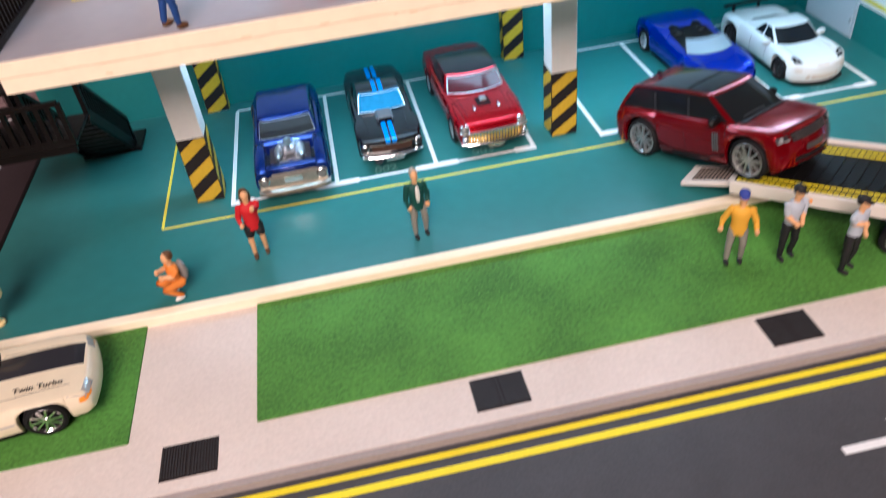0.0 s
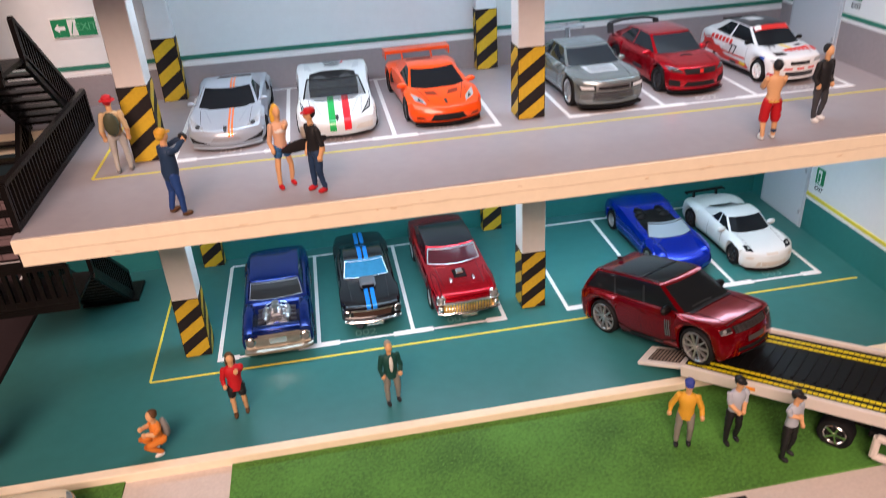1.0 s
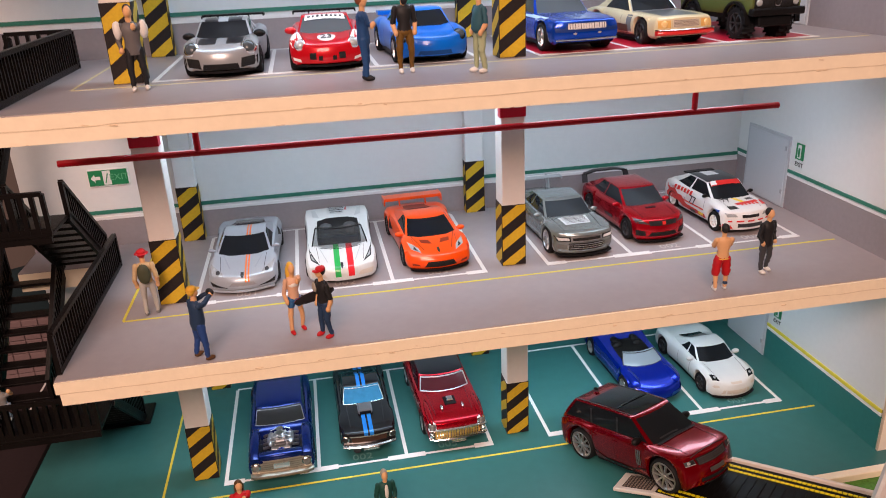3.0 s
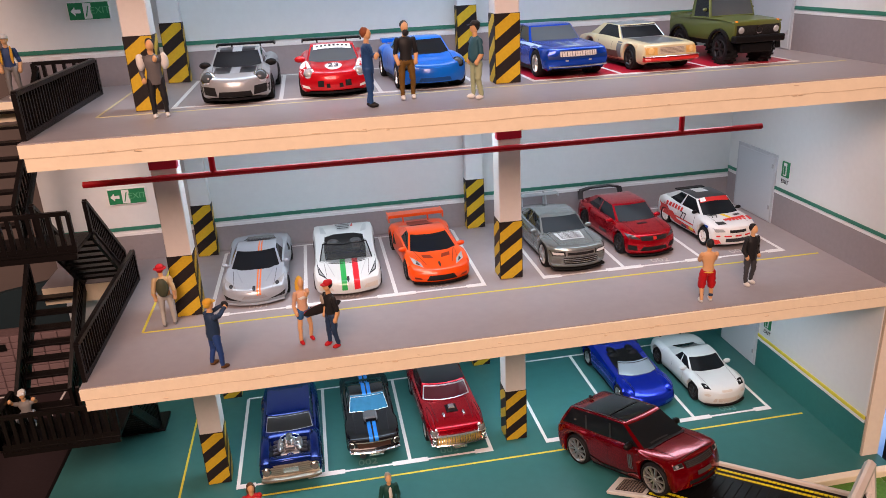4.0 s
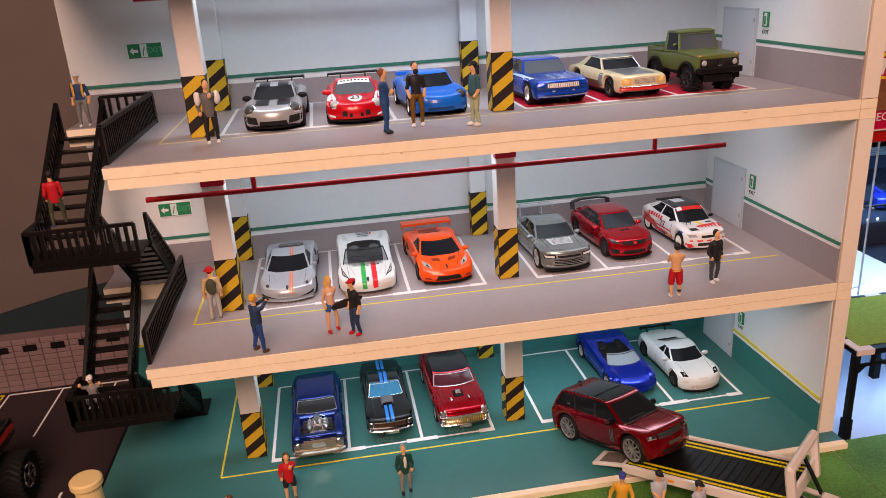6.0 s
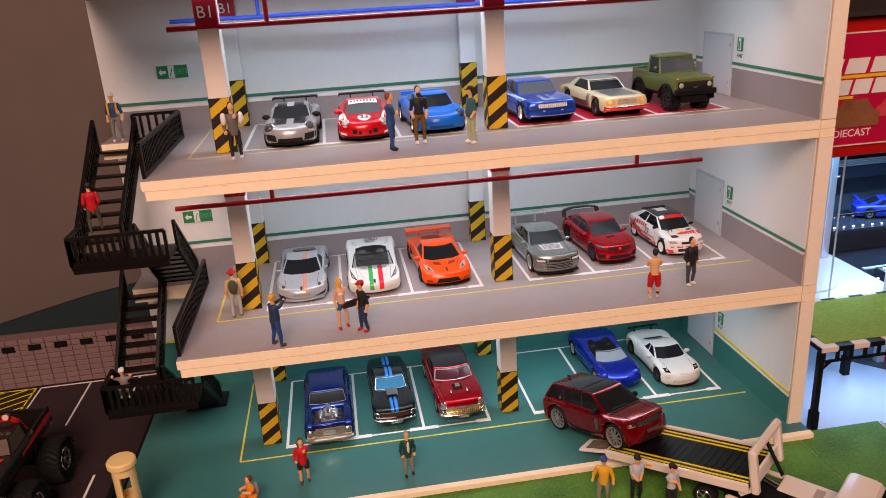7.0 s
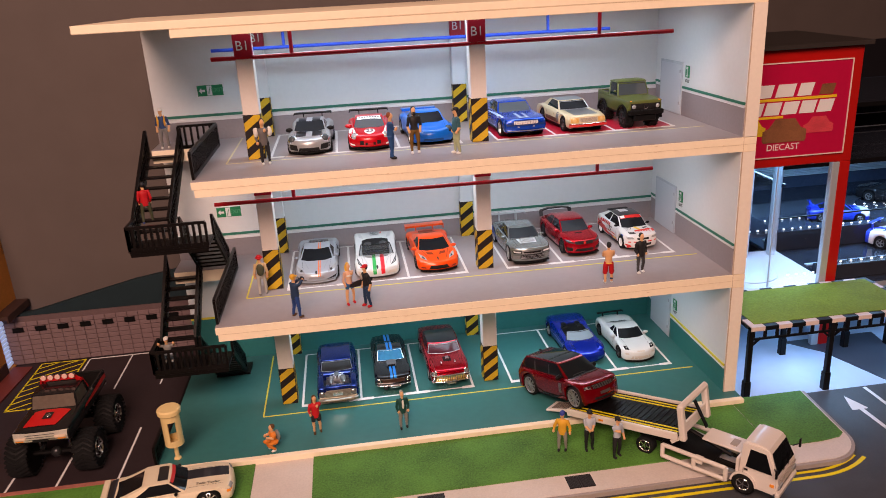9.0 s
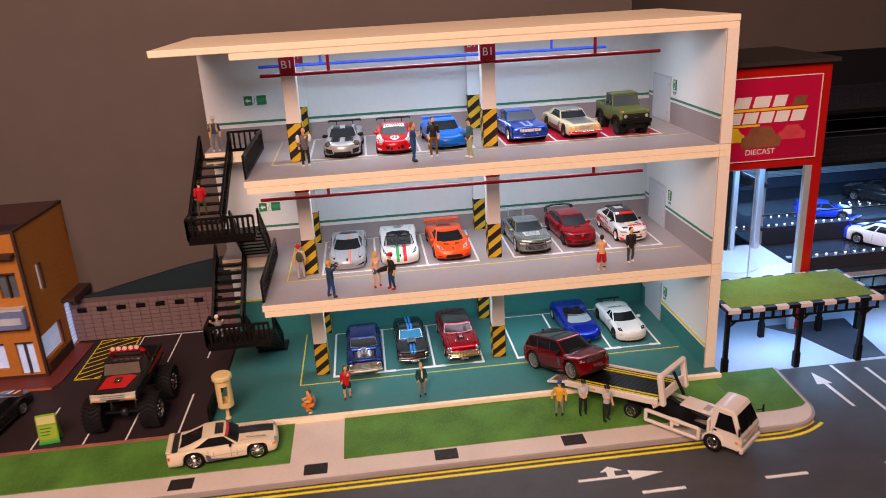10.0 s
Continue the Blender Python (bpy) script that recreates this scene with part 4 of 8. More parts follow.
    def oval(self, cx, cz, rx, rz, n=14, a=0.0):
        return [(cx + rx * math.cos(2 * math.pi * k / n) * math.cos(a) - rz * math.sin(2 * math.pi * k / n) * math.sin(a), cz + rx * math.cos(2 * math.pi * k / n) * math.sin(a) + rz * math.sin(2 * math.pi * k / n) * math.cos(a)) for k in range(n)]

    def rect(self, x0, x1, z0, z1):
        return [(x0, z0), (x1, z0), (x1, z1), (x0, z1)]

    def text(self, name, body, size, x, z, view, material, turn=0, tall=1.0):
        hit, nor = self.project((x, z), view)
        zax = nor
        xax = {"front": Vector((1, 0, 0)), "top": Vector((1, 0, 0)), "right": Vector((0, 1, 0)), "left": Vector((0, -1, 0))}[view]
        xax = (xax - zax * xax.dot(zax)).normalized()
        yax = zax.cross(xax)
        m = Matrix((xax, yax, zax)).transposed().to_4x4()
        m.translation = hit + nor * 0.00035
        return write(name, body, size, m @ pose(0, 0, 0, 0, 0, turn) @ Matrix.Diagonal((1, tall, 1, 1)), material, self.root)

    def line(self, pts, r, material, name="trim", lift=.0002):
        """A thin rod laid on the body through points given in plan."""
        ps = []
        for a, b in zip(pts, pts[1:]):
            for k in range(6):
                f = k / 6
                h, nr = self.project((a[0] + (b[0] - a[0]) * f, a[1] + (b[1] - a[1]) * f), "top")
                ps.append(h + nr * lift)
        h, nr = self.project(pts[-1], "top")
        ps.append(h + nr * lift)
        bm = bmesh.new()
        for a, b in zip(ps, ps[1:]):
            if (b - a).length > 1e-6:
                tube(a, b, r, r, 6, bm=bm)
        return part(name, bm, material, self.root, smooth=True)

    def screen_frame(self, r, material):
        """A rod round the windscreen."""
        bm = bmesh.new()
        for p, q in zip(self.screen, self.screen[1:] + self.screen[:1]):
            tube(p, q, r, r, 6, bm=bm)
            ball(q, r, r, r, bm, 6, 4)
        return part("windscreen_trim", bm, material, self.root, smooth=True)

    def splitter(self, material=None, z=None, h=.0008, reach=.0010):
        """A thin lip along the foot of the nose."""
        half = self.W / 2
        z = z or self.s["clear"] * self.H * 1.05
        w = curve_at(self.s["wide"], .01) * half
        bm = bmesh.new()
        rings = []
        for k in range(15):
            x = -w + 2 * w * k / 14
            y = self.y(0) + self.s["bow"] * self.L * (x / half) ** 2 + .008 * self.L * .5
            rings.append([bm.verts.new((x, y - reach, z - h / 2)), bm.verts.new((x, y - reach, z + h / 2)), bm.verts.new((x, y + .004, z + h / 2)), bm.verts.new((x, y + .004, z - h / 2))])
        for r0, r1 in zip(rings, rings[1:]):
            for k in range(4):
                bm.faces.new((r0[k], r1[k], r1[(k + 1) % 4], r0[(k + 1) % 4]))
        bm.faces.new(rings[0])
        bm.faces.new(rings[-1][::-1])
        bmesh.ops.recalc_face_normals(bm, faces=bm.faces[:])
        return part("splitter", bm, material or M_BLACK, self.root, "front lip")

    def lamps(self, x, u, z, r, ring=None, lens=None, flat=.55, back=35):
        """Round lamps with a rim, let into the wings."""
        for sx in (-1, 1):
            rot = pose(0, 0, 0, -back, 0, sx * 14)
            c = Vector((sx * x, self.y(u), z + self.lift))
            a = part("headlight", ball(c, r, r * flat, r, rot=rot), ring or M_CHROME, self.root, "round headlight", True)
            part("lamp_lens", ball(c + rot.to_3x3() @ Vector((0, -r * flat * .42, 0)), r * .78, r * flat * .72, r * .78, rot=rot), lens or M_LAMP, a, smooth=True)

    def mirrors(self, material, u=None, z=.66, size=1.0):
        u = u or self.s["cabin"][0] + .07
        for sx in (-1, 1):
            w = curve_at(self.s["wide"], u) * self.W / 2
            c = (sx * (w * .985), self.y(u), self.H * z + self.lift)
            bm = ball(c, .0018 * size, .0010 * size, .0011 * size, u=8, v=6)
            bar((sx * w * .84, self.y(u) + .0004, c[2] - .0006), c, .0006, bm=bm)
            part("mirror", bm, material, self.root, smooth=True)

    def wing(self, u, z, width, chord, material, posts=.5, end=0.0, tilt=0.0, th=.0006):
        y = self.y(u)
        w = part("rear_wing", box(-width / 2, width / 2, y - chord / 2, y + chord / 2, z, z + th, 0.0002), material, self.root, "rear wing")
        for sx in (-1, 1):
            hit, _ = self.project((sx * width * posts / 2, y - chord * .3), "top")
            part("wing_post", bar(hit - Vector((0, 0, .0005)), (sx * width * posts / 2, y, z), .0007, .0016), material, w)
            if end:
                part("end_plate", box(sx * width / 2 - .0003, sx * width / 2 + .0003, y - chord * .6, y + chord * .6, z - end * .6, z + end * .5), material, w)
        return w

    def bumper(self, z, h, material, reach=.0012, name="front_bumper", rear=False, inset=.98):
        """A bar round the nose."""
        w = self.W / 2 * inset * .95
        pts = []
        for k in range(13):
            x = -w + 2 * w * k / 12
            hit, nor = self.project((x * .97, z), "front")
            pts.append(Vector((x, hit.y - reach, z + self.lift)))
        bm = bmesh.new()
        rings = []
        for p in pts:
            rings.append([bm.verts.new((p.x, p.y + dy * reach, p.z + dz * h / 2)) for dy, dz in ((-.8, -.6), (-1, 0), (-.8, .6), (0, 1), (1.2, .8), (1.2, -.8), (0, -1))])
        for r0, r1 in zip(rings, rings[1:]):
            for k in range(7):
                bm.faces.new((r0[k], r1[k], r1[(k + 1) % 7], r0[(k + 1) % 7]))
        bm.faces.new(rings[0])
        bm.faces.new(rings[-1][::-1])
        bmesh.ops.recalc_face_normals(bm, faces=bm.faces[:])
        return part(name, bm, material, self.root)

    def grille_bars(self, x0, x1, z0, z1, n, material, vertical=False, th=.0003):
        for k in range(n):
            f = (k + .5) / n
            if vertical:
                x = x0 + (x1 - x0) * f
                self.decal("grille_bar", self.rect(x - th / 2, x + th / 2, z0, z1), "front", material, .0003, cuts=1)
            else:
                z = z0 + (z1 - z0) * f
                self.decal("grille_bar", self.rect(x0, x1, z - th / 2, z + th / 2), "front", material, .0003, cuts=3)

MID, UP, LOW = "cars parked on the middle level", "cars parked on the top level", "cars parked on the ground level"

# middle level
P = paint("pearl_grey_paint", (0.36, 0.40, 0.45), .25, .28, [(.0010, .0017, -.05, .022, .004, (.85, .20, .04)), (.0022, .0029, -.05, .022, .004, (.85, .20, .04))])
c = Car("sports_car", "pearl grey wedge-shaped sports car with double orange stripe, in a bay", "car", "super", .070, .030, .0172, P, pose(.0455, .0478, LV[1], 0, 0, -1), MID, size=.97, rim=M_RIMK, rimstyle="ten")
c.decal("headlight", [(.0076, .0074), (.0122, .0086), (.0134, .0104), (.0118, .0100), (.0084, .0086)], "front", M_LAMP, mirror=True)
c.decal("headlight_core", c.oval(.0102, .0086, .0009, .0005, 10), "front", M_KPRINT, .0003, True, cuts=1)
c.decal("air_intake", [(.0058, .0030), (.0128, .0034), (.0136, .0056), (.0110, .0044)], "front", M_GRILLE, mirror=True)
c.splitter(P)
c.mirrors(P, z=.74, size=.8)
c.decal("lower_grille", [(-.0058, .0040), (.0058, .0040), (.0044, .0054), (-.0044, .0054)], "front", mat("grille_grey", (.30, .31, .33), .4, .3))
c.decal("nose_badge", [(0, .0070), (.0007, .0078), (.0006, .0085), (-.0006, .0085), (-.0007, .0078)], "front", M_KPRINT, .0003)
c.decal("engine_cover", [(-.0085, c.y(.70)), (.0085, c.y(.70)), (.0065, c.y(.88)), (-.0065, c.y(.88))], "top", M_GLASSG)
c.decal("side_intake", [(c.y(.60), .0105), (c.y(.68), .0085), (c.y(.70), .0130)], "left", M_GRILLE)
c.decal("side_intake", [(c.y(.60), .0105), (c.y(.68), .0085), (c.y(.70), .0130)], "right", M_GRILLE)
c.decal("front_crease", [(.0050, c.y(.10)), (.0056, c.y(.10)), (.0092, c.y(.27)), (.0086, c.y(.27))], "top", mat("pearl_grey_shadow_line", (.30, .33, .38), .4), .0001, True)

P = paint("white_car_paint", (0.60, 0.63, 0.63), .0, .3, [(-.0030, -.0002 - .0004, -.05, -.016, .004, (.02, .38, .08)), (.0024, .0050, -.05, -.016, .004, (.70, .02, .03)), (-.0030, -.0006, .022, .05, .004, (.02, .38, .08)), (.0024, .0050, .022, .05, .004, (.70, .02, .03))])
c = Car("roadster", "white open roadster with green and red bonnet stripes, in a bay", "car", "super", .072, .0305, .0170, P, pose(.0862, .0462, LV[1], 0, 0, -1), MID, rim=M_RIMK, rimstyle="ten", open_top=True, glass=mat("clear_grey_windscreen", (.05, .056, .06), .08, 0, .0, 300, alpha=.5),
        tweak=dict(cabin=(.25, .45, .64, .74), glass=.88, roof=.68, deck=((0, .40), (.03, .45), (.15, .57), (.30, .66), (.50, .70), (.64, .77), (.72, .81), (.88, .78), (1, .64))))
c.decal("headlight", [(.0088, .0082), (.0126, .0094), (.0134, .0114)], "front", M_GLASSG, mirror=True)
c.decal("headlight_core", [(.0104, .0090), (.0122, .0095), (.0126, .0104)], "front", M_LAMP, .0003, True)
c.decal("air_intake", [(.0064, .0040), (.0126, .0036), (.0130, .0058), (.0076, .0056)], "front", mat("cream_recess", (.55, .52, .46), .5), mirror=True)
c.decal("nose_badge", [(0, .0072), (.0006, .0080), (.0005, .0086), (-.0005, .0086), (-.0006, .0080)], "front", M_KPRINT, .0003)
for sx in (-1, 1):
    part("seat", ball((sx * .0054, c.y(.56), .0112), .0034, .0030, .0028), mat("dark_grey_seat", (.06, .065, .07), .5), c.root, smooth=True)
# greyed body white: shade of recesses and lines, painted on flat pieces
REC = mat("pale_grey_recess", (.42, .45, .46), .4, 0, .1, 300)
c.decal("engine_cover", [(-.0030, c.y(.73)), (.0030, c.y(.73)), (.0050, c.y(.93)), (-.0050, c.y(.93))], "top", REC)
for k in range(4):
    c.decal("cover_slot", c.rect(-.0028 - k * .0004, .0028 + k * .0004, c.y(.755 + k * .042), c.y(.768 + k * .042)), "top", M_GRILLE, .0003, cuts=2)
c.decal("shoulder_intake", [(.0082, c.y(.68)), (.0112, c.y(.70)), (.0118, c.y(.84)), (.0100, c.y(.82))], "top", REC, mirror=True)
for sd in ("left", "right"):
    c.decal("side_intake", [(c.y(.58), .0060), (c.y(.70), .0064), (c.y(.70), .0112), (c.y(.62), .0092)], sd, M_GRILLE)
c.decal("bonnet_line", [(.0056, c.y(.08)), (.0060, c.y(.08)), (.0096, c.y(.26)), (.0092, c.y(.26))], "top", REC, .0001, True)
c.screen_frame(.0003, M_BLACK)
part("dashboard", box(-.0095, .0095, c.y(.37), c.y(.42), .0105, .0126, .0006), M_BLACK, c.root)
part("steering_wheel", lathe([(-.0002, .0020), (.0002, .0020), (.0002, .0015), (-.0002, .0015)], 14, "z"), M_RIMK, c.root).matrix_local = pose(.0052, c.y(.445), .0130, 60, 0, 0)

P = paint("bright_orange_paint", (0.80, 0.075, 0.003), .0, .28)
c = Car("race_car", "bright orange racing car with a large rear wing, in a bay", "car", "super", .071, .0315, .0176, P, pose(.1256, .0478, LV[1], 0, 0, 3), MID, size=.94, rim=M_RIMK, rimstyle="ten", wheel_r=.0053)
c.decal("headlight", [(.0080, .0086), (.0122, .0098), (.0130, .0114), (.0112, .0108), (.0088, .0098)], "front", M_LAMP, mirror=True)
c.decal("headlight_core", [(.0092, .0091), (.0112, .0097), (.0106, .0103)], "front", M_GRILLE, .0003, True)
c.decal("lower_grille", [(-.0076, .0030), (.0076, .0030), (.0058, .0056), (-.0058, .0056)], "front", M_GRILLE)
# flat pieces in darkened body orange paint the shade of intakes and vents
c.decal("air_intake", [(.0092, .0036), (.0126, .0038), (.0128, .0048), (.0100, .0045)], "front", mat("dark_orange_recess", (.20, .02, .004), .5), mirror=True)
c.decal("bonnet_vent", [(.0018, c.y(.150)), (.0066, c.y(.170)), (.0072, c.y(.215)), (.0030, c.y(.200))], "top", mat("dark_orange_recess", (.20, .02, .004), .5), mirror=True)
c.decal("nose_badge", [(0, .0084), (.0006, .0090), (.0005, .0096), (-.0005, .0096), (-.0006, .0090)], "front", M_KPRINT, .0003)
c.splitter()
c.mirrors(P, z=.70, size=1.2)
c.decal("bonnet_line", [(.0062, c.y(.09)), (.0066, c.y(.09)), (.0104, c.y(.27)), (.0100, c.y(.27))], "top", mat("dark_orange_recess", (.20, .02, .004), .5), .0001, True)
c.decal("side_intake", [(c.y(.58), .0085), (c.y(.68), .0070), (c.y(.70), .0120)], "right", M_GRILLE)
c.decal("engine_cover", [(-.0070, c.y(.70)), (.0070, c.y(.70)), (.0056, c.y(.88)), (-.0056, c.y(.88))], "top", mat("dark_orange_recess", (.20, .02, .004), .5))
c.wing(.93, .0158, .0300, .0070, P, .46, .0034, th=.0016)
c.decal("side_intake", [(c.y(.58), .0085), (c.y(.68), .0070), (c.y(.70), .0120)], "left", M_GRILLE)

P = paint("silver_car_paint", (0.25, 0.285, 0.285), .6, .25)
c = Car("coupe_car", "silver coupe with a bonnet vent and thin wing, in a bay", "car", "coupe", .071, .0285, .0192, P, pose(.1900, .0445, LV[1], 0, 0, 2), MID, rimstyle="ten", wheel_r=.0060, rim_k=1.15, glass=mat("blue_grey_window", (.020, .026, .032), .06, 0, 0, 300))
c.decal("headlight_surround", [(.0070, .0086), (.0126, .0086), (.0132, .0106), (.0074, .0104)], "front", M_GLASS, mirror=True)
c.decal("headlight", [(.0076, .0090), (.0120, .0090), (.0125, .0102), (.0079, .0100)], "front", mat("bright_lens", (.75, .77, .78), .12, .2, .2, 1500, 0, .5), .0003, True)
c.decal("grille_frame", c.rect(-.0070, .0070, .0084, .0105), "front", M_RIM)
c.decal("upper_grille", c.rect(-.0062, .0062, .0089, .0100), "front", M_GRILLE, .0003)
c.decal("lower_grille", c.rect(-.0080, .0080, .0046, .0078), "front", M_GRILLE)
c.grille_bars(-.0078, .0078, .0050, .0076, 3, M_RIM, False, th=.0002)
# fog intakes are flat; their shade is painted as a darker silver
c.decal("fog_intake", c.rect(.0086, .0126, .0050, .0072), "front", mat("silver_recess", (.16, .17, .17), .5, .4), mirror=True)
c.splitter()
vent = c.decal("bonnet_vent", [(-.0058, c.y(.15)), (.0058, c.y(.15)), (.0066, c.y(.27)), (-.0066, c.y(.27))], "top", mat("pale_vent_print", (.62, .66, .68), .4))
for k in range(6):
    yy = c.y(.165 + k * .018)
    c.decal("vent_slot", c.rect(-.0052, .0052, yy - .0002, yy + .0002), "top", mat("dark_slot", (.05, .055, .055), .5), .0004, cuts=2)
c.decal("side_graphic", [(c.y(.55), .0050), (c.y(.92), .0056), (c.y(.92), .0100), (c.y(.75), .0070)], "left", M_BPRINT)
c.wing(.96, .0176, .0265, .0042, mat("pale_wing_silver", (.50, .53, .55), .35, .5), .5, .0012, th=.0006)
c.wing(.985, .0190, .0250, .0014, mat("pale_wing_silver", (.50, .53, .55), .35, .5), .5, 0, th=.0005)
c.mirrors(P, z=.70)

P = paint("red_hatch_paint", (0.46, 0.002, 0.012), .65, .25)
c = Car("hatchback_car", "red hot hatchback with a looped rear spoiler, parked in a bay", "car", "hatch", .070, .0290, .0222, P, pose(.2278, .0510, LV[1], 0, 0, 4), MID, size=.91, rim=M_RIMK, rimstyle="ten", wheel_r=.0056, glass=mat("blue_grey_window", (.020, .026, .032), .06, 0, 0, 300), tweak=dict(clear=.10, cabin=(.28, .43, .72, .985)))
c.decal("headlight", [(.0072, .0104), (.0128, .0110), (.0136, .0130), (.0104, .0126)], "front", mat("smoked_lens", (.06, .065, .07), .12, .2, .3, 1500, 0, .4), mirror=True)
c.decal("upper_grille", [(-.0070, .0098), (.0070, .0098), (.0076, .0120), (-.0076, .0120)], "front", M_GRILLE)
c.decal("nose_badge", c.rect(-.0009, .0009, .0102, .0117), "front", M_RPRINT, .0003)
c.decal("lower_grille", [(-.0078, .0044), (.0078, .0044), (.0062, .0066), (-.0062, .0066)], "front", M_GRILLE)
c.decal("air_intake", [(.0088, .0046), (.0130, .0050), (.0132, .0078), (.0092, .0072)], "front", M_GRILLE, mirror=True)
c.decal("bonnet_scoop", [(-.0030, c.y(.20)), (.0030, c.y(.20)), (.0026, c.y(.222)), (-.0026, c.y(.222))], "top", M_GRILLE)
c.splitter()
sp = bmesh.new()
lp = [Vector((-.0128, c.y(.93), .0150)), Vector((-.0124, c.y(.96), .0196)), Vector((-.0060, c.y(.965), .0208)), Vector((.0060, c.y(.965), .0208)), Vector((.0124, c.y(.96), .0196)), Vector((.0128, c.y(.93), .0155))]
for a, b in zip(lp, lp[1:]):
    bar(a, b, .0030, .0009, bm=sp)
part("rear_spoiler", sp, mat("black_spoiler", (.02, .018, .02), .3), c.root, "looped dark spoiler")
c.mirrors(P, z=.68, size=1.2)
c.decal("side_print", c.rect(c.y(.40), c.y(.52), .0066, .0082), "left", M_KPRINT)

P = paint("white_rally_paint", (0.66, 0.66, 0.66), .0, .3)
RF = paint("black_roof_paint", (0.025, 0.025, 0.03), .1, .3)
c = Car("rally_car", "white hatchback in red racing livery with black roof, in a bay", "car", "hatch", .0640, .0270, .0214, P, pose(.2705, .0468, LV[1], 0, 0, 3), MID, size=.93, rim=M_WPRINT, rimstyle="six", wheel_r=.0050, roof_mat=RF)
c.decal("side_livery", [(c.y(.30), .0040), (c.y(.97), .0040), (c.y(.97), .0125), (c.y(.72), .0115), (c.y(.58), .0060), (c.y(.32), .0060)], "left", M_RPRINT)
c.decal("side_livery", [(c.y(.30), .0040), (c.y(.97), .0040), (c.y(.97), .0125), (c.y(.72), .0115), (c.y(.58), .0060), (c.y(.32), .0060)], "right", M_RPRINT)
c.decal("side_print", c.rect(c.y(.60), c.y(.86), .0096, .0116), "left", M_WPRINT, .0003)
c.text("race_number", "77", .0062, c.y(.50), .0098, "left", M_KPRINT)
c.decal("sun_strip", [(-.0084, c.y(.375)), (.0084, c.y(.375)), (.0080, c.y(.415)), (-.0080, c.y(.415))], "top", M_RPRINT, .0003)
c.decal("bonnet_print", [(-.0030, c.y(.13)), (.0096, c.y(.155)), (.0092, c.y(.185)), (-.0034, c.y(.160))], "top", M_RPRINT)
c.text("race_number", "77", .0050, -.0062, c.y(.215), "top", M_KPRINT)
c.decal("bonnet_print", [(-.0020, c.y(.25)), (.0004, c.y(.17)), (.0026, c.y(.17)), (.0004, c.y(.25))], "top", M_YPRINT)
for sd in ("left", "right"):
    c.decal("side_letters", c.rect(c.y(.34), c.y(.66), .0076, .0084), sd, M_RPRINT, .0002)
    for k in range(6):
        c.decal("letter_bar", c.rect(c.y(.53 + k * .045), c.y(.56 + k * .045), .0118, .0138), sd, M_RPRINT, .0003, cuts=1)
    c.decal("side_patch", c.rect(c.y(.12), c.y(.17), .0100, .0120), sd, M_BPRINT, .0003, cuts=1)
    c.decal("side_patch", c.rect(c.y(.33), c.y(.40), .0048, .0062), sd, M_YPRINT, .0004, cuts=1)
    c.decal("side_patch", c.rect(c.y(.44), c.y(.52), .0040, .0056), sd, M_KPRINT, .0004, cuts=1)
c.decal("bonnet_print", [(-.0090, c.y(.08)), (-.0040, c.y(.075)), (-.0046, c.y(.125)), (-.0092, c.y(.13))], "top", M_KPRINT)
c.decal("bonnet_print", [(.0050, c.y(.20)), (.0086, c.y(.205)), (.0082, c.y(.235)), (.0048, c.y(.23))], "top", M_KPRINT)
c.decal("headlight", [(.0066, .0098), (.0112, .0096), (.0120, .0114), (.0078, .0112)], "front", M_LAMP, mirror=True)
c.decal("upper_grille", c.rect(-.0046, .0046, .0092, .0106), "front", M_GRILLE)
c.decal("lower_grille", c.rect(-.0066, .0066, .0044, .0064), "front", M_KPRINT)
c.decal("bumper_stripe", c.rect(-.0110, .0110, .0072, .0080), "front", M_RPRINT)
c.decal("bumper_corner", [(-.0126, .0030), (-.0080, .0030), (-.0098, .0056), (-.0126, .0060)], "front", M_RPRINT)
c.decal("roof_panel", c.rect(-.0040, .0030, c.y(.55), c.y(.68)), "top", M_WPRINT)
c.decal("bonnet_print", [(-.0086, c.y(.245)), (-.0030, c.y(.25)), (-.0036, c.y(.262)), (-.0088, c.y(.258))], "top", M_KPRINT)
for k in range(5):
    x = -.0010 + k * .0021
    c.decal("letter_bar", [(x, c.y(.115)), (x + .0013, c.y(.118)), (x + .0010, c.y(.145)), (x - .0003, c.y(.142))], "top", M_RPRINT, .0003, cuts=1)
c.decal("wing_patch", [(.0098, c.y(.10)), (.0118, c.y(.11)), (.0120, c.y(.17)), (.0100, c.y(.17))], "top", M_RPRINT, .0003, cuts=2)
c.decal("strip_patch", [(-.0082, c.y(.380)), (-.0050, c.y(.380)), (-.0048, c.y(.412)), (-.0079, c.y(.412))], "top", M_WPRINT, .0005)
c.mirrors(M_BLACK, z=.72, size=.9)
part("roof_spoiler", box(-.0084, .0084, c.y(.74), c.y(.80), .0196, .0204, .0003), M_BLACK, c.root, "black roof spoiler")

# top level
P = paint("silver_race_paint", (0.36, 0.375, 0.39), .4, .32, [(-.0086, .0086, -.0275, -.0170, .008, (.02, .02, .024)), (-.0020, .0020, -.0275, -.0170, .008, (.42, .45, .48)), (-.0075, .0075, -.009, .006, .0165, (.02, .02, .024)), (-.0020, .0020, -.009, .006, .0165, (.42, .45, .48))])
c = Car("sports_car", "silver sports car with black bonnet and wing, in a bay", "car", "sport", .070, .0300, .0204, P, pose(.0512, .0385, LV[2], 0, 0, -2), UP, size=.92, rim=M_RIMK, rimstyle="ten", wheel_r=.0054)
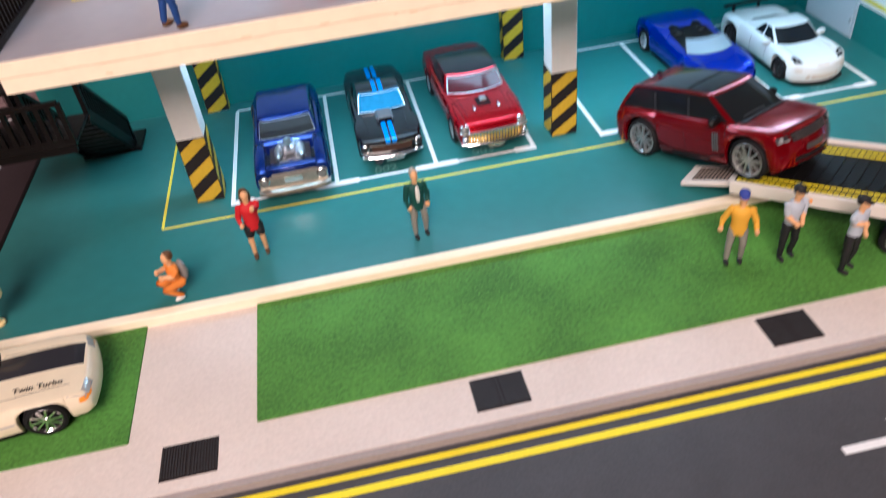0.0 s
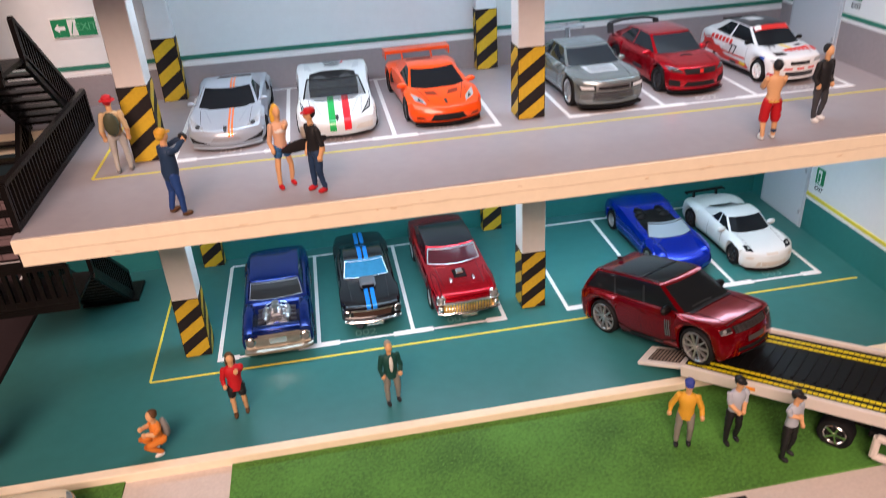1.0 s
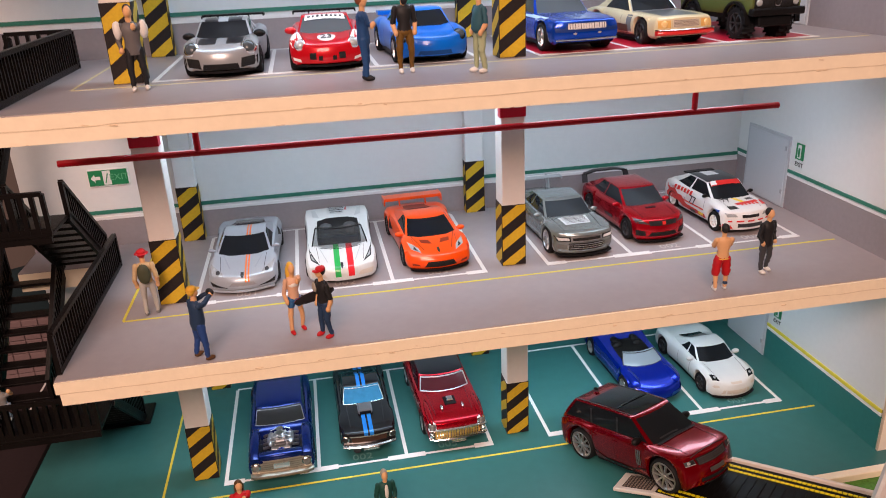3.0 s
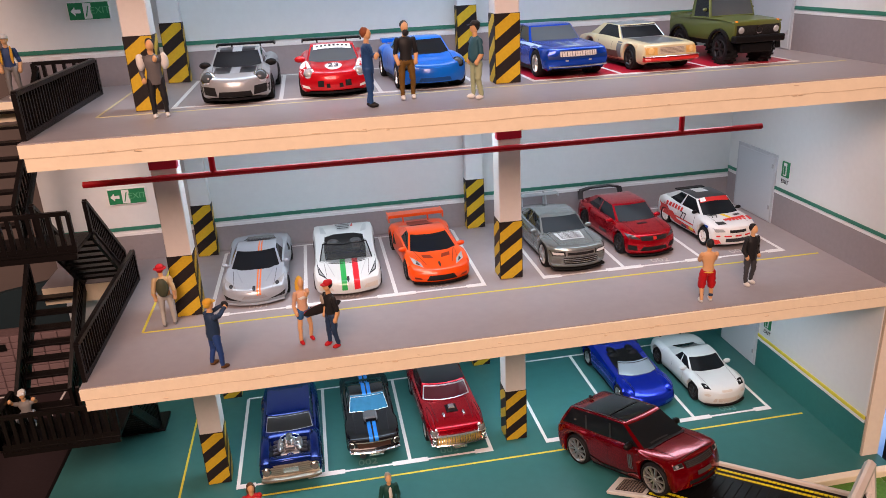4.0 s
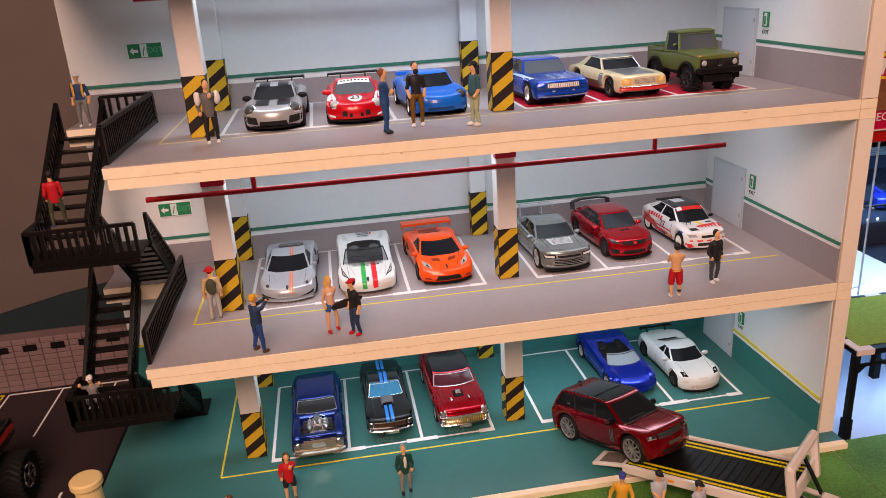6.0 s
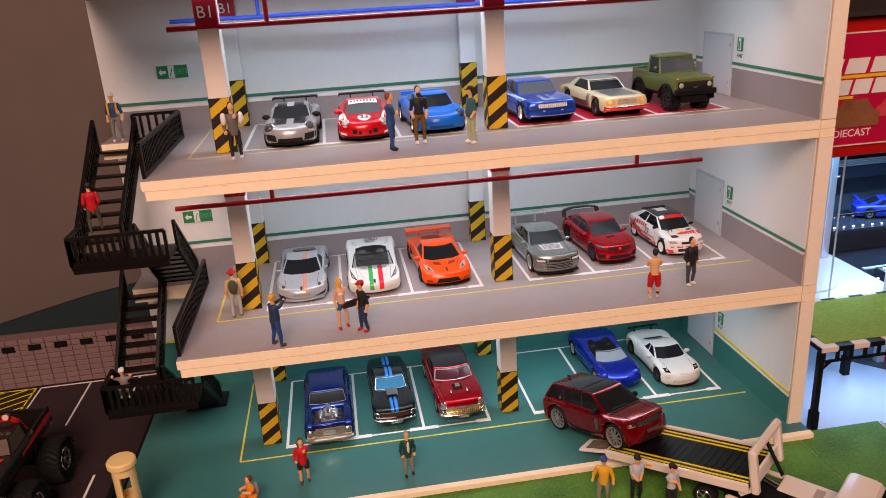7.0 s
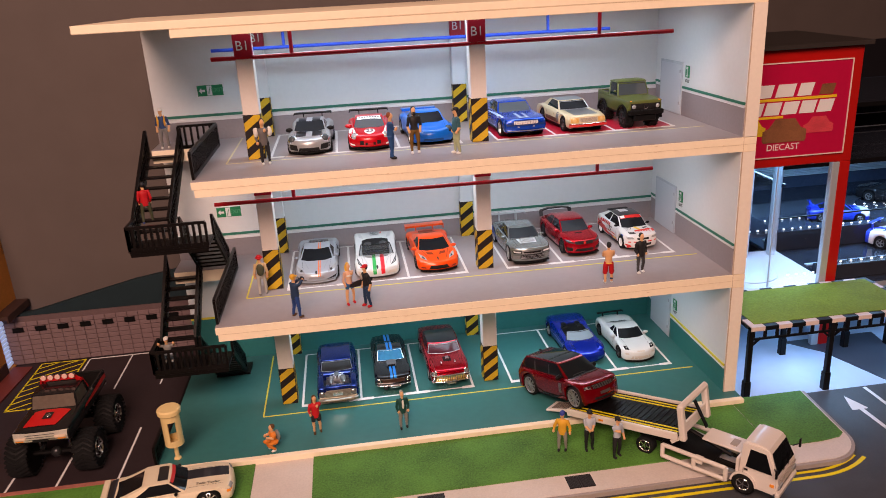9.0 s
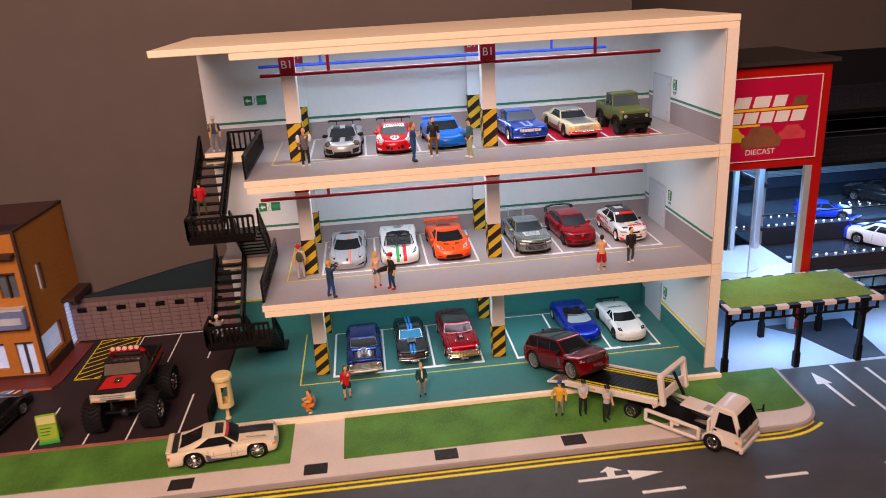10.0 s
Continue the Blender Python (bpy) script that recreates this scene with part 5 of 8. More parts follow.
c.lamps(.0108, .085, .0108, .0032, M_CHROME, M_GLASSG)
c.decal("air_intake", [(.0074, .0038), (.0136, .0046), (.0140, .0080), (.0080, .0074)], "front", M_GRILLE, mirror=True)
c.decal("lower_grille", [(-.0070, .0034), (.0070, .0034), (.0064, .0056), (-.0064, .0056)], "front", M_GRILLE)
c.splitter()
c.mirrors(M_BLACK, z=.70, size=1.4)
c.wing(.92, .0190, .0272, .0056, M_BLACK, .5, .0010, th=.0009)

P = paint("red_race_paint", (0.52, 0.003, 0.010), .2, .28)
c = Car("race_car", "red wide-bodied race car with white flashes and number 23", "car", "sport", .067, .0315, .0208, P, pose(.0890, .0365, LV[2], 0, 0, -2), UP, size=.89, rim=M_RIMK, rimstyle="ten", wheel_r=.0052, glass=M_GLASSG)
c.decal("wing_flash", [(.0098, c.y(.10)), (.0150, c.y(.07)), (.0142, c.y(.24)), (.0116, c.y(.24))], "top", M_WPRINT, mirror=True)
c.decal("number_roundel", c.oval(0, c.y(.135), .0038, .0050, 18), "top", M_WPRINT)
c.text("race_number", "23", .0052, 0, c.y(.135), "top", M_KPRINT, 0, 1.5)
c.lamps(.0108, .075, .0106, .0026)
c.decal("sun_strip", [(-.0086, c.y(.365)), (.0086, c.y(.365)), (.0082, c.y(.405)), (-.0082, c.y(.405))], "top", M_WPRINT, .0003)
for k in range(8):
    x = -.0072 + k * .0019
    c.decal("strip_bar", c.rect(x, x + .0011, c.y(.378), c.y(.392)), "top", M_KPRINT, .0005, cuts=1)
c.decal("fog_lamp", c.rect(.0046, .0072, .0050, .0076), "front", M_GRILLE, mirror=True)
c.decal("brake_duct", c.rect(.0020, .0036, .0046, .0064), "front", M_GRILLE, mirror=True)
c.decal("bumper_flash", [(.0105, .0040), (.0150, .0050), (.0150, .0062), (.0110, .0052)], "front", M_WPRINT, mirror=True)
c.splitter()
c.mirrors(P, z=.72, size=1.4)
c.wing(.93, .0198, .0290, .0056, M_BLACK, .5, .0012, th=.0009)

P = paint("sky_blue_paint", (0.002, 0.13, 0.60), .0, .3)
c = Car("sports_car", "bright blue sports car with ducktail spoiler and black windows", "car", "sport", .0700, .0300, .0196, P, pose(.1258, .0385, LV[2], 0, 0, 3), UP, size=.95, rimstyle="five", wheel_r=.0054)
c.lamps(.0110, .085, .0102, .0026, M_GLASS, M_GLASSG, .5, 40)
c.decal("lower_grille", [(-.0070, .0036), (.0070, .0036), (.0062, .0052), (-.0062, .0052)], "front", mat("deep_blue_recess", (.004, .05, .20), .5))
c.wing(.92, .0150, .0250, .0060, P, .8, th=.0018)

P = paint("royal_blue_paint", (0.003, 0.055, 0.46), .45, .24, [(-.0034, -.0014, -.030, -.0165, .010, (.45, .58, .75)), (.0014, .0034, -.030, -.0165, .010, (.45, .58, .75)), (-.0034, .0034, -.0320, -.0290, .010, (.45, .58, .75))])
c = Car("muscle_car", "metallic blue muscle car with pale bonnet stripe, in red bay", "car", "muscle", .0720, .0290, .0198, P, pose(.1856, .0420, LV[2], 0, 0, 3), UP, glass=M_GLASSG, rimstyle="five", wheel_r=.0056)
c.decal("grille", [(-.0125, .0080), (.0125, .0080), (.0132, .0114), (-.0132, .0114)], "front", mat("deep_blue_recess2", (.006, .03, .16), .4))
# the chrome's sparkle is put into a pale, speckled, hardly metallic colour
c.decal("grille_mesh", c.rect(-.0078, .0078, .0090, .0110), "front", mat("pale_chrome", (.80, .79, .80), .25, .25, .3, 3000), .0003)
c.grille_bars(-.0076, .0076, .0091, .0109, 14, M_GRILLE, True, th=.00022)
c.bumper(.0052, .0009, M_CHROME, .0008, inset=.90)
c.decal("side_light", c.oval(.0050, .0074, .0008, .0004, 8), "front", M_LAMP, mirror=True, cuts=1)
c.decal("side_stripe", [(c.y(.14), .0122), (c.y(.60), .0122), (c.y(.60), .0128), (c.y(.14), .0134)], "left", mat("pale_blue_stripe", (.40, .52, .70), .4))

P = paint("cream_car_paint", (0.62, 0.53, 0.33), .1, .3, [(-.0086, .0086, -.0330, -.0100, .011, (.12, .13, .135))])
RF = paint("grey_vinyl_roof", (0.17, 0.19, 0.20), .0, .55)
c = Car("muscle_car", "cream classic coupe with grey bonnet and roof, in a red bay", "car", "muscle", .0760, .0290, .0194, P, pose(.2262, .0450, LV[2], 0, 0, 4), UP, size=.92, rim=M_RIMK, rimstyle="five", wheel_r=.0055, roof_mat=RF)
c.screen_frame(.00022, M_RIM)
# pale base colour carries the shine that bare chrome would reflect here
c.decal("grille", c.rect(-.0062, .0062, .0078, .0108), "front", mat("pale_nickel", (.74, .66, .54), .3, .3, .2, 2000))
c.grille_bars(-.0060, .0060, .0080, .0107, 5, mat("warm_grey", (.30, .25, .20), .4), False)
c.decal("headlight_panel", c.rect(.0072, .0126, .0076, .0108), "front", mat("ochre_panel", (.62, .36, .10), .4), mirror=True)
c.decal("headlight", c.oval(.0100, .0092, .0014, .0014), "front", mat("amber_cream_lens", (.75, .50, .20), .25, 0, .05, 500, 0, .5), .0003, True, bulge=.0004)
c.bumper(.0056, .0020, M_RPRINT)
c.bumper(.0070, .0006, M_CHROME, name="bumper_trim")
c.decal("side_patch", c.rect(c.y(.30), c.y(.36), .0050, .0120), "left", mat("grey_primer", (.14, .15, .155), .6))
c.decal("lower_side", c.rect(c.y(.34), c.y(.66), .0038, .0078), "left", mat("brown_side", (.10, .045, .03), .5))

P = paint("olive_green_paint", (0.085, 0.105, 0.022), .0, .45)
c = Car("offroad_pickup", "olive green boxy off-road pickup with black bumpers and knobbly tyres", "car", "truck", .0580, .0240, .0272, P, pose(.2655, .0350, LV[2], 0, 0, 2), UP, size=.96, glass=M_GLASSG, sides=M_GLASS, rim=M_RIMK, rimstyle="six", wheel_r=.0066, lift=.0030, box_side=1.0, pickup=True, wheel_w=.0062,
        tweak=dict(clear=.26, wheels=(.19, .81), cabin=(.36, .425, .64, .65), glass=.97, roof=.86))
c.decal("grille", c.rect(-.0104, .0104, .0100, .0142), "front", M_GRILLE)
c.decal("headlight", c.oval(.0084, .0122, .0014, .0014), "front", M_LAMP, .0004, True, bulge=.0005)
c.decal("grille_emblem", c.oval(0, .0122, .0016, .0016), "front", M_CHROME, .0004)
c.decal("grille_emblem_field", c.oval(0, .0122, .0012, .0012), "front", M_GRILLE, .0006)
part("front_bumper", box(-.0122, .0122, c.y(-.035), c.y(.03), .0100, .0130, .0005), M_BLACK, c.root, "black bull bumper")
part("skid_plate", box(-.0078, .0078, c.y(.0), c.y(.06), .0055, .0100, .0006), M_BLACK, c.root)
for sx in (-1, 1):
    part("indicator", box(sx * .0100 - .0007, sx * .0100 + .0007, c.y(.02), c.y(.045), .0182, .0192, .0003), M_AMBER, c.root)
    for q in c.wy:
        fl = band(sx * .0118, q, .0066, .0080, .0022, .0011)
        part("wheel_arch", fl, M_BLACK, c.root)
        kn = bmesh.new()
        for k in range(18):
            a = 2 * math.pi * k / 18
            for o in (-.0020, .0016):
                yy, zz = q + .0067 * math.cos(a + o * 60), .0066 + .0067 * math.sin(a + o * 60)
                bar((sx * .0088 + o - .0012, yy, zz), (sx * .0088 + o + .0012, yy, zz), .0011, .0009, bm=kn)
        part("tyre_tread", kn, M_RUB, c.root)
c.mirrors(P, z=.74, size=.7)
part("roof_gutter", box(-.0108, .0108, c.y(.415), c.y(.645), .0288, .0294, .0003), P, c.root)
c.screen_frame(.0003, P)
part('bed_rail', box(-.0112, .0112, c.y(.66), c.y(.68), .0190, .0202, .0003), M_BLACK, c.root)

# ground level
P = paint("deep_blue_paint", (0.004, 0.018, 0.15), .6, .22)
c = Car("hot_rod", "deep blue classic drag car with an exposed chrome engine", "car", "muscle", .0730, .0290, .0205, P, pose(.0505, .0350, 0, 0, 0, 1), LOW, glass=mat("smoky_window", (.022, .023, .025), .08, 0, .1, 300, 0, .15), rimstyle="five", wheel_r=.0054, tweak=dict(cabin=(.345, .43, .78, .90), clear=.20, roof=.72, bow=.008, deck=((0, .60), (.03, .63), (.075, .64), (.095, .45), (.285, .45), (.305, .655), (.60, .69), (.85, .68), (1, .60)), wide=((0, .95), (.02, .98), (.12, .99), (.4, 1), (.7, 1), (.95, .97), (1, .92))))
c.screen_frame(.0002, mat("dull_trim", (.22, .22, .24), .4, .5))
c.decal("engine_bay", c.rect(-.0098, .0098, c.y(.098), c.y(.282)), "top", mat("dark_engine_bay", (.003, .005, .022), .5))
# the wings stand up round the open engine bay
for sx in (-1, 1):
    wg = bmesh.new()
    rings = []
    for u, zt in ((.010, .0138), (.03, .0143), (.10, .0148), (.20, .0150), (.29, .0150), (.315, .0142), (.335, .0130)):
        x0, x1 = sx * .0094, sx * curve_at(c.s["wide"], u) * .0141
        rings.append([wg.verts.new(p) for p in ((x0, c.y(u), .0084), (x0, c.y(u), zt - .0004), (x0 + sx * .0005, c.y(u), zt), (x0 + (x1 - x0) * .75, c.y(u), zt - .0002), (x1 - sx * .0001, c.y(u), zt - .0016), (x1, c.y(u), .0084))])
    for r0, r1 in zip(rings, rings[1:]):
        for k in range(6):
            wg.faces.new((r0[k], r0[(k + 1) % 6], r1[(k + 1) % 6], r1[k]))
    wg.faces.new(rings[0])
    wg.faces.new(rings[-1][::-1])
    bmesh.ops.recalc_face_normals(wg, faces=wg.faces[:])
    part("front_wing", wg, P, c.root, "", True, 50)
part("nose_panel", box(-.0096, .0096, c.y(.014), c.y(.075), .0110, .0142, .0006), P, c.root, "", True, 50)
e = part("engine_block", box(-.0056, .0056, c.y(.12), c.y(.33), .0105, .0140, .0006), mat("dull_engine_metal", (.22, .22, .23), .3, .8, .3, 1500), c.root, "dull metal engine block")
for sx in (-1, 1):
    part("valve_cover", ball((sx * .0054, c.y(.245), .0146), .0021, .0068, .0016), M_RIM, e, smooth=True)
    for k in range(4):
        yy = c.y(.16 + k * .052)
        part("exhaust_header", tube((sx * .0066, yy, .0140), (sx * .0094, yy + .0014, .0126), .0009, seg=8), mat("dull_engine_metal", (.22, .22, .23), .3, .8, .3, 1500), e, smooth=True)
        part("spark_lead", tube((sx * .0054, yy + .001, .0160), (sx * .0022, yy + .001, .0172), .0003, seg=6), M_RIM, e)
part("blower", box(-.0030, .0030, c.y(.16), c.y(.30), .0140, .0172, .0007), mat("dull_engine_metal", (.22, .22, .23), .3, .8, .3, 1500), e)
for k in range(6):
    part("blower_rib", box(-.0032, .0032, c.y(.17 + k * .022), c.y(.176 + k * .022), .0142, .0176), M_RIM, e)
for k in range(2):
    part("intake_stack", tube((0, c.y(.205 + k * .055), .0170), (0, c.y(.205 + k * .055), .0204), .0014, .0020, 10), M_CHROME, e, smooth=True)
part("pulley", tube((0, c.y(.112), .0132), (0, c.y(.122), .0132), .0022, seg=14), M_CHROME, e, smooth=True)
e.matrix_local = Matrix.Translation((0, c.y(.195), .0094)) @ Matrix.Scale(.80, 4) @ Matrix.Translation((0, -c.y(.225), -.0105))
c.decal("front_panel", c.rect(-.0128, .0128, .0066, .0122), "front", mat("brushed_nickel", (.58, .55, .48), .32, .9, .2, 1500))
c.decal("grille_bar", c.rect(-.0034, .0034, .0084, .0108), "front", M_CHROME, .0004)
c.grille_bars(-.0088, .0088, .0072, .0118, 5, mat("dark_nickel", (.40, .37, .31), .3, .9, .3, 1500), False, th=.0003)
c.decal("headlight_ring", c.oval(.0108, .0096, .0022, .0022), "front", M_CHROME, .0003, True, bulge=.0006)
c.decal("headlight", c.oval(.0108, .0096, .0016, .0016), "front", mat("clear_round_lens", (.20, .20, .19), .08, .3, .3, 2000, 0, .6), .0010, True, bulge=.0003)
c.bumper(.0056, .0022, mat("dark_nickel", (.40, .37, .31), .3, .9, .3, 1500), .0014)

P = paint("black_car_paint", (0.012, 0.013, 0.016), .1, .22, [(-.0022, -.0004, -.05, .05, .010, (.02, .20, .62)), (.0004, .0022, -.05, .05, .010, (.02, .20, .62))])
c = Car("muscle_car", "black classic muscle car with double blue stripes, in teal bay", "car", "muscle", .0690, .0258, .0192, P, pose(.0895, .0435, 0, 0, 0, 1), LOW, glass=M_GLASSB, sides=M_GLASS, rimstyle="five", wheel_r=.0056, tweak=dict(cabin=(.35, .46, .60, .84)))
c.screen_frame(.0002, M_CHROME)
c.decal("grille", [(-.0076, .0074), (.0076, .0074), (.0082, .0098), (-.0082, .0098)], "front", mat("rust_grille", (.06, .03, .02), .4, .3))
c.decal("grille_trim", [(-.0088, .0099), (.0088, .0099), (.0088, .0104), (-.0088, .0104)], "front", M_CHROME, .0003)
c.decal("headlight_ring", c.oval(.0106, .0088, .0016, .0016), "front", M_CHROME, mirror=True, bulge=.0004)
c.decal("headlight", c.oval(.0106, .0088, .0011, .0011), "front", M_KPRINT, .0008, True)
c.bumper(.0062, .0010, M_CHROME, .0013)
part("bonnet_scoop", box(-.0034, .0034, c.y(.20), c.y(.31), .0126, .0150, .0008), mat("grey_scoop", (.16, .16, .17), .35, .4), c.root, "grey bonnet scoop")
part("scoop_mouth", box(-.0026, .0026, c.y(.196), c.y(.205), .0132, .0145), M_BLACK, c.root)
part("exhaust_can", tube((-.0030, c.y(-.005), .0046), (.0040, c.y(-.005), .0046), .0015, seg=12), M_CHROME, c.root, smooth=True)
part("exhaust_can", tube((-.0060, c.y(-.02), .0046), (-.0060, c.y(.03), .0046), .0016, seg=12), M_RIMK, c.root, smooth=True)

P = paint("candy_red_paint", (0.46, 0.0009, 0.012), .72, .22)
RF = paint("black_hardtop", (0.014, 0.014, 0.018), .1, .3)
c = Car("classic_car", "candy red fifties car with gilded grille and black roof", "car", "muscle", .0760, .0290, .0208, P, pose(.1290, .0440, 0, 0, 0, 2), LOW, glass=mat("red_tinted_window", (.060, .001, .005), .10, 0, 0, 120, 0, 0), rimstyle="steel", wheel_r=.0055, roof_mat=RF, tweak=dict(cabin=(.37, .445, .72, .90), clear=.18, rake=.050, glass=.88, roof=.76, bow=.02, deck=((0, .58), (.03, .62), (.12, .66), (.4, .68), (.6, .68), (.85, .70), (1, .64))))
c.screen_frame(.00034, M_RIM)
part("steering_wheel", lathe([(-.0002, .0020), (.0002, .0020), (.0002, .0015), (-.0002, .0015)], 14, "z"), M_KPRINT, c.root).matrix_local = pose(.0050, c.y(.425), .0162, 60, 0, 0)
for sx in (-1, 1):
    part("wing_crest", ball((sx * .0116, c.y(.16), .0132), .0017, .0120, .0016), P, c.root, "", True)
c.decal("grille", [(-.0108, .0062), (.0108, .0062), (.0098, .0104), (-.0098, .0104)], "front", mat("gilt_grille", (.70, .48, .14), .3, .8, .3, 1500))
c.grille_bars(-.0100, .0100, .0064, .0102, 16, M_CHROME, True)
c.lamps(.0114, .026, .0114, .0022, back=10, flat=.8, lens=mat("clear_round_lens", (.20, .20, .19), .08, .3, .3, 2000, 0, .6))
c.bumper(.0060, .0012, M_CHROME, .0015)
c.bumper(.0104, .0007, M_CHROME, .0011, "grille_surround")
for sx in (-1, 1):
    part("bumper_guard", ball((sx * .0118, c.y(0) + .0002, .0080), .0014, .0018, .0014), M_CHROME, c.root, smooth=True)
    part("bonnet_ornament", ball((sx * .0050, c.y(.145), .0146), .0008, .0024, .0009), M_CHROME, c.root, smooth=True)
c.decal("bonnet_opening", c.rect(-.0028, .0028, c.y(.17), c.y(.26)), "top", M_BLACK)
part("carburettor", box(-.0016, .0016, c.y(.19), c.y(.24), .0138, .0160, .0004), M_CHROME, c.root)
part("exhaust_can", tube((-.0032, c.y(-.005), .0046), (.0032, c.y(-.005), .0046), .0017, seg=12), mat("warm_chrome", (.75, .65, .55), .25, .9), c.root, smooth=True)

P = paint("cobalt_blue_paint", (0.003, 0.022, 0.42), .6, .2)
c = Car("roadster", "cobalt blue open roadster with twin seat humps, in teal bay", "car", "super", .0710, .0300, .0175, P, pose(.2330, .0500, 0, 0, 0, 2), LOW, size=.97, glass=mat("milky_windscreen", (.22, .27, .31), .06, 0, 0, 150, 0, .5), rim=M_RIM, rimstyle="five", open_top=True, wheel_r=.0053,
        tweak=dict(cabin=(.30, .41, .60, .68), deck=((0, .40), (.05, .50), (.15, .62), (.32, .70), (.55, .76), (.72, .86), (.88, .82), (1, .66))))
for sx in (-1, 1):
    part("seat_hump", ball((sx * .0056, c.y(.635), .0138), .0026, .0034, .0020), M_BLACK, c.root, smooth=True)
    part("seat", ball((sx * .0060, c.y(.57), .0120), .0036, .0028, .0036), M_BLACK, c.root, smooth=True)
c.screen_frame(.00028, M_KPRINT)
for sx in (-1, 1):
    part("front_wing", ball((sx * .0108, c.y(.20), .0098), .0034, .0110, .0026), P, c.root, "", True)
    part("rear_wing_crest", ball((sx * .0108, c.y(.80), .0120), .0036, .0110, .0030), P, c.root, "", True)
c.decal("headlight", c.oval(.0112, c.y(.10), .0012, .0026, 14, .3), "top", M_GLASSG, mirror=True, bulge=.0002)
c.decal("air_intake", [(.0060, .0034), (.0128, .0040), (.0128, .0056), (.0070, .0052)], "front", mat("deep_blue_recess", (.004, .05, .20), .5), mirror=True)

P = paint("white_tuner_paint", (0.62, 0.66, 0.66), .0, .28)
c = Car("tuner_car", "white tuned coupe with dark headlights and rear wing", "car", "sport", .0680, .0290, .0180, P, pose(.2708, .0435, 0, 0, 0, 2), LOW, size=.95, rim=M_RIMK, rimstyle="six", wheel_r=.0052, tweak=dict(cabin=(.30, .43, .56, .80), clear=.09))
c.decal("headlight", [(.0082, c.y(.06)), (.0116, c.y(.08)), (.0120, c.y(.13)), (.0094, c.y(.12))], "top", M_GLASS, mirror=True)
c.decal("headlight_core", c.oval(.0102, c.y(.095), .0006, .0007, 8), "top", M_LAMP, .0003, True, cuts=1)
c.decal("indicator", c.oval(.0104, .0072, .0016, .0007, 10), "front", mat("cream_recess", (.55, .52, .46), .5), mirror=True)
c.decal("lower_grille", [(-.0080, .0034), (.0080, .0034), (.0070, .0056), (-.0070, .0056)], "front", mat("cream_recess", (.55, .52, .46), .5))
c.decal("nose_slot", c.rect(-.0030, .0030, .0086, .0094), "front", mat("cream_recess", (.55, .52, .46), .5))
c.splitter()
c.wing(.97, .0142, .0220, .0024, M_BLACK, .6, .0005)
c.mirrors(P, z=.72, size=1.3)

# red sport utility vehicle that drives up the tow truck's bed
P = paint("deep_red_metallic", (0.24, 0.0004, 0.006), .62, .16)
c = Car("suv_car", "glossy dark red sport utility vehicle climbing the tow truck's bed", "car", "suv", .0755, .0300, .0268, P, pose(.2045, -.0315, .0058, 0, 0, 24) @ pose(0, 0, 0, -13.5, 0, 0), rim=mat("bright_rim", (.36, .36, .36), .3, .7, .1, 600), rimstyle="ten", pillars=False, wheel_r=.0071, rim_k=1.24, box_side=.5, tweak=dict(clear=.14, cabin=(.255, .405, .86, .985), roof=.72, glass=.86, rake=.03, bow=.055, deck=((0, .50), (.02, .55), (.05, .61), (.27, .655), (.60, .66), (.9, .66), (1, .58))))
c.decal("glass_roof", [(-.0092, c.y(.415)), (.0092, c.y(.415)), (.0094, c.y(.76)), (-.0094, c.y(.76))], "top", mat("dark_glass_roof", (.008, .009, .011), .08, 0, .02, 300, 0, .3))
c.decal("roof_bar", [(-.0092, c.y(.54)), (.0092, c.y(.54)), (.0092, c.y(.55)), (-.0092, c.y(.55))], "top", M_BLACK, .0004)
c.decal("roof_rail", [(.0098, c.y(.43)), (.0103, c.y(.43)), (.0104, c.y(.84)), (.0099, c.y(.84))], "top", M_GLASSG, .0003, True)
c.decal("grille", [(-.0080, .0132), (.0080, .0132), (.0086, .0158), (-.0086, .0158)], "front", M_GRILLE)
c.grille_bars(-.0078, .0078, .0134, .0156, 4, mat("dark_chrome", (.25, .24, .24), .3, .8), False)
c.decal("headlight", [(.0090, .0138), (.0132, .0140), (.0134, .0155), (.0092, .0157)], "front", M_GLASSG, mirror=True)
c.decal("headlight_strip", c.rect(.0092, .0132, .0139, .0142), "front", M_LAMP, .0005, True)
c.decal("headlight_lens", c.oval(.0118, .0149, .0007, .0006, 10), "front", M_LAMP, .0004, True, cuts=1)
c.decal("headlight_core", c.rect(.0094, .0112, .0140, .0155), "front", M_GRILLE, .0003, True, cuts=1)
c.decal("lower_grille", c.rect(-.0080, .0080, .0064, .0080), "front", M_GRILLE)
c.decal("number_plate", c.rect(-.0040, .0040, .0094, .0112), "front", mat("plate_dark", (.06, .06, .06), .4), .0005)
for k in range(3):
    u = .330 + k * .012
    c.decal("wing_vent", c.rect(c.y(u), c.y(u + .008), .0086, .0150), "left", mat("dark_chrome", (.25, .24, .24), .3, .8), .0003, cuts=1)
c.decal("sill_trim", c.rect(c.y(.30), c.y(.70), .0044, .0058), "left", M_BLACK)
# flat darker red strips paint the shade along shoulder and bonnet creases
c.decal("shoulder_line", c.rect(c.y(.32), c.y(.92), .0160, .0162), "left", mat("dark_red_crease", (.08, .001, .003), .4), .0002)
c.decal("bonnet_gap", [(-.0100, c.y(.052)), (.0100, c.y(.052)), (.0100, c.y(.056)), (-.0100, c.y(.056))], "top", M_KPRINT, .0002)
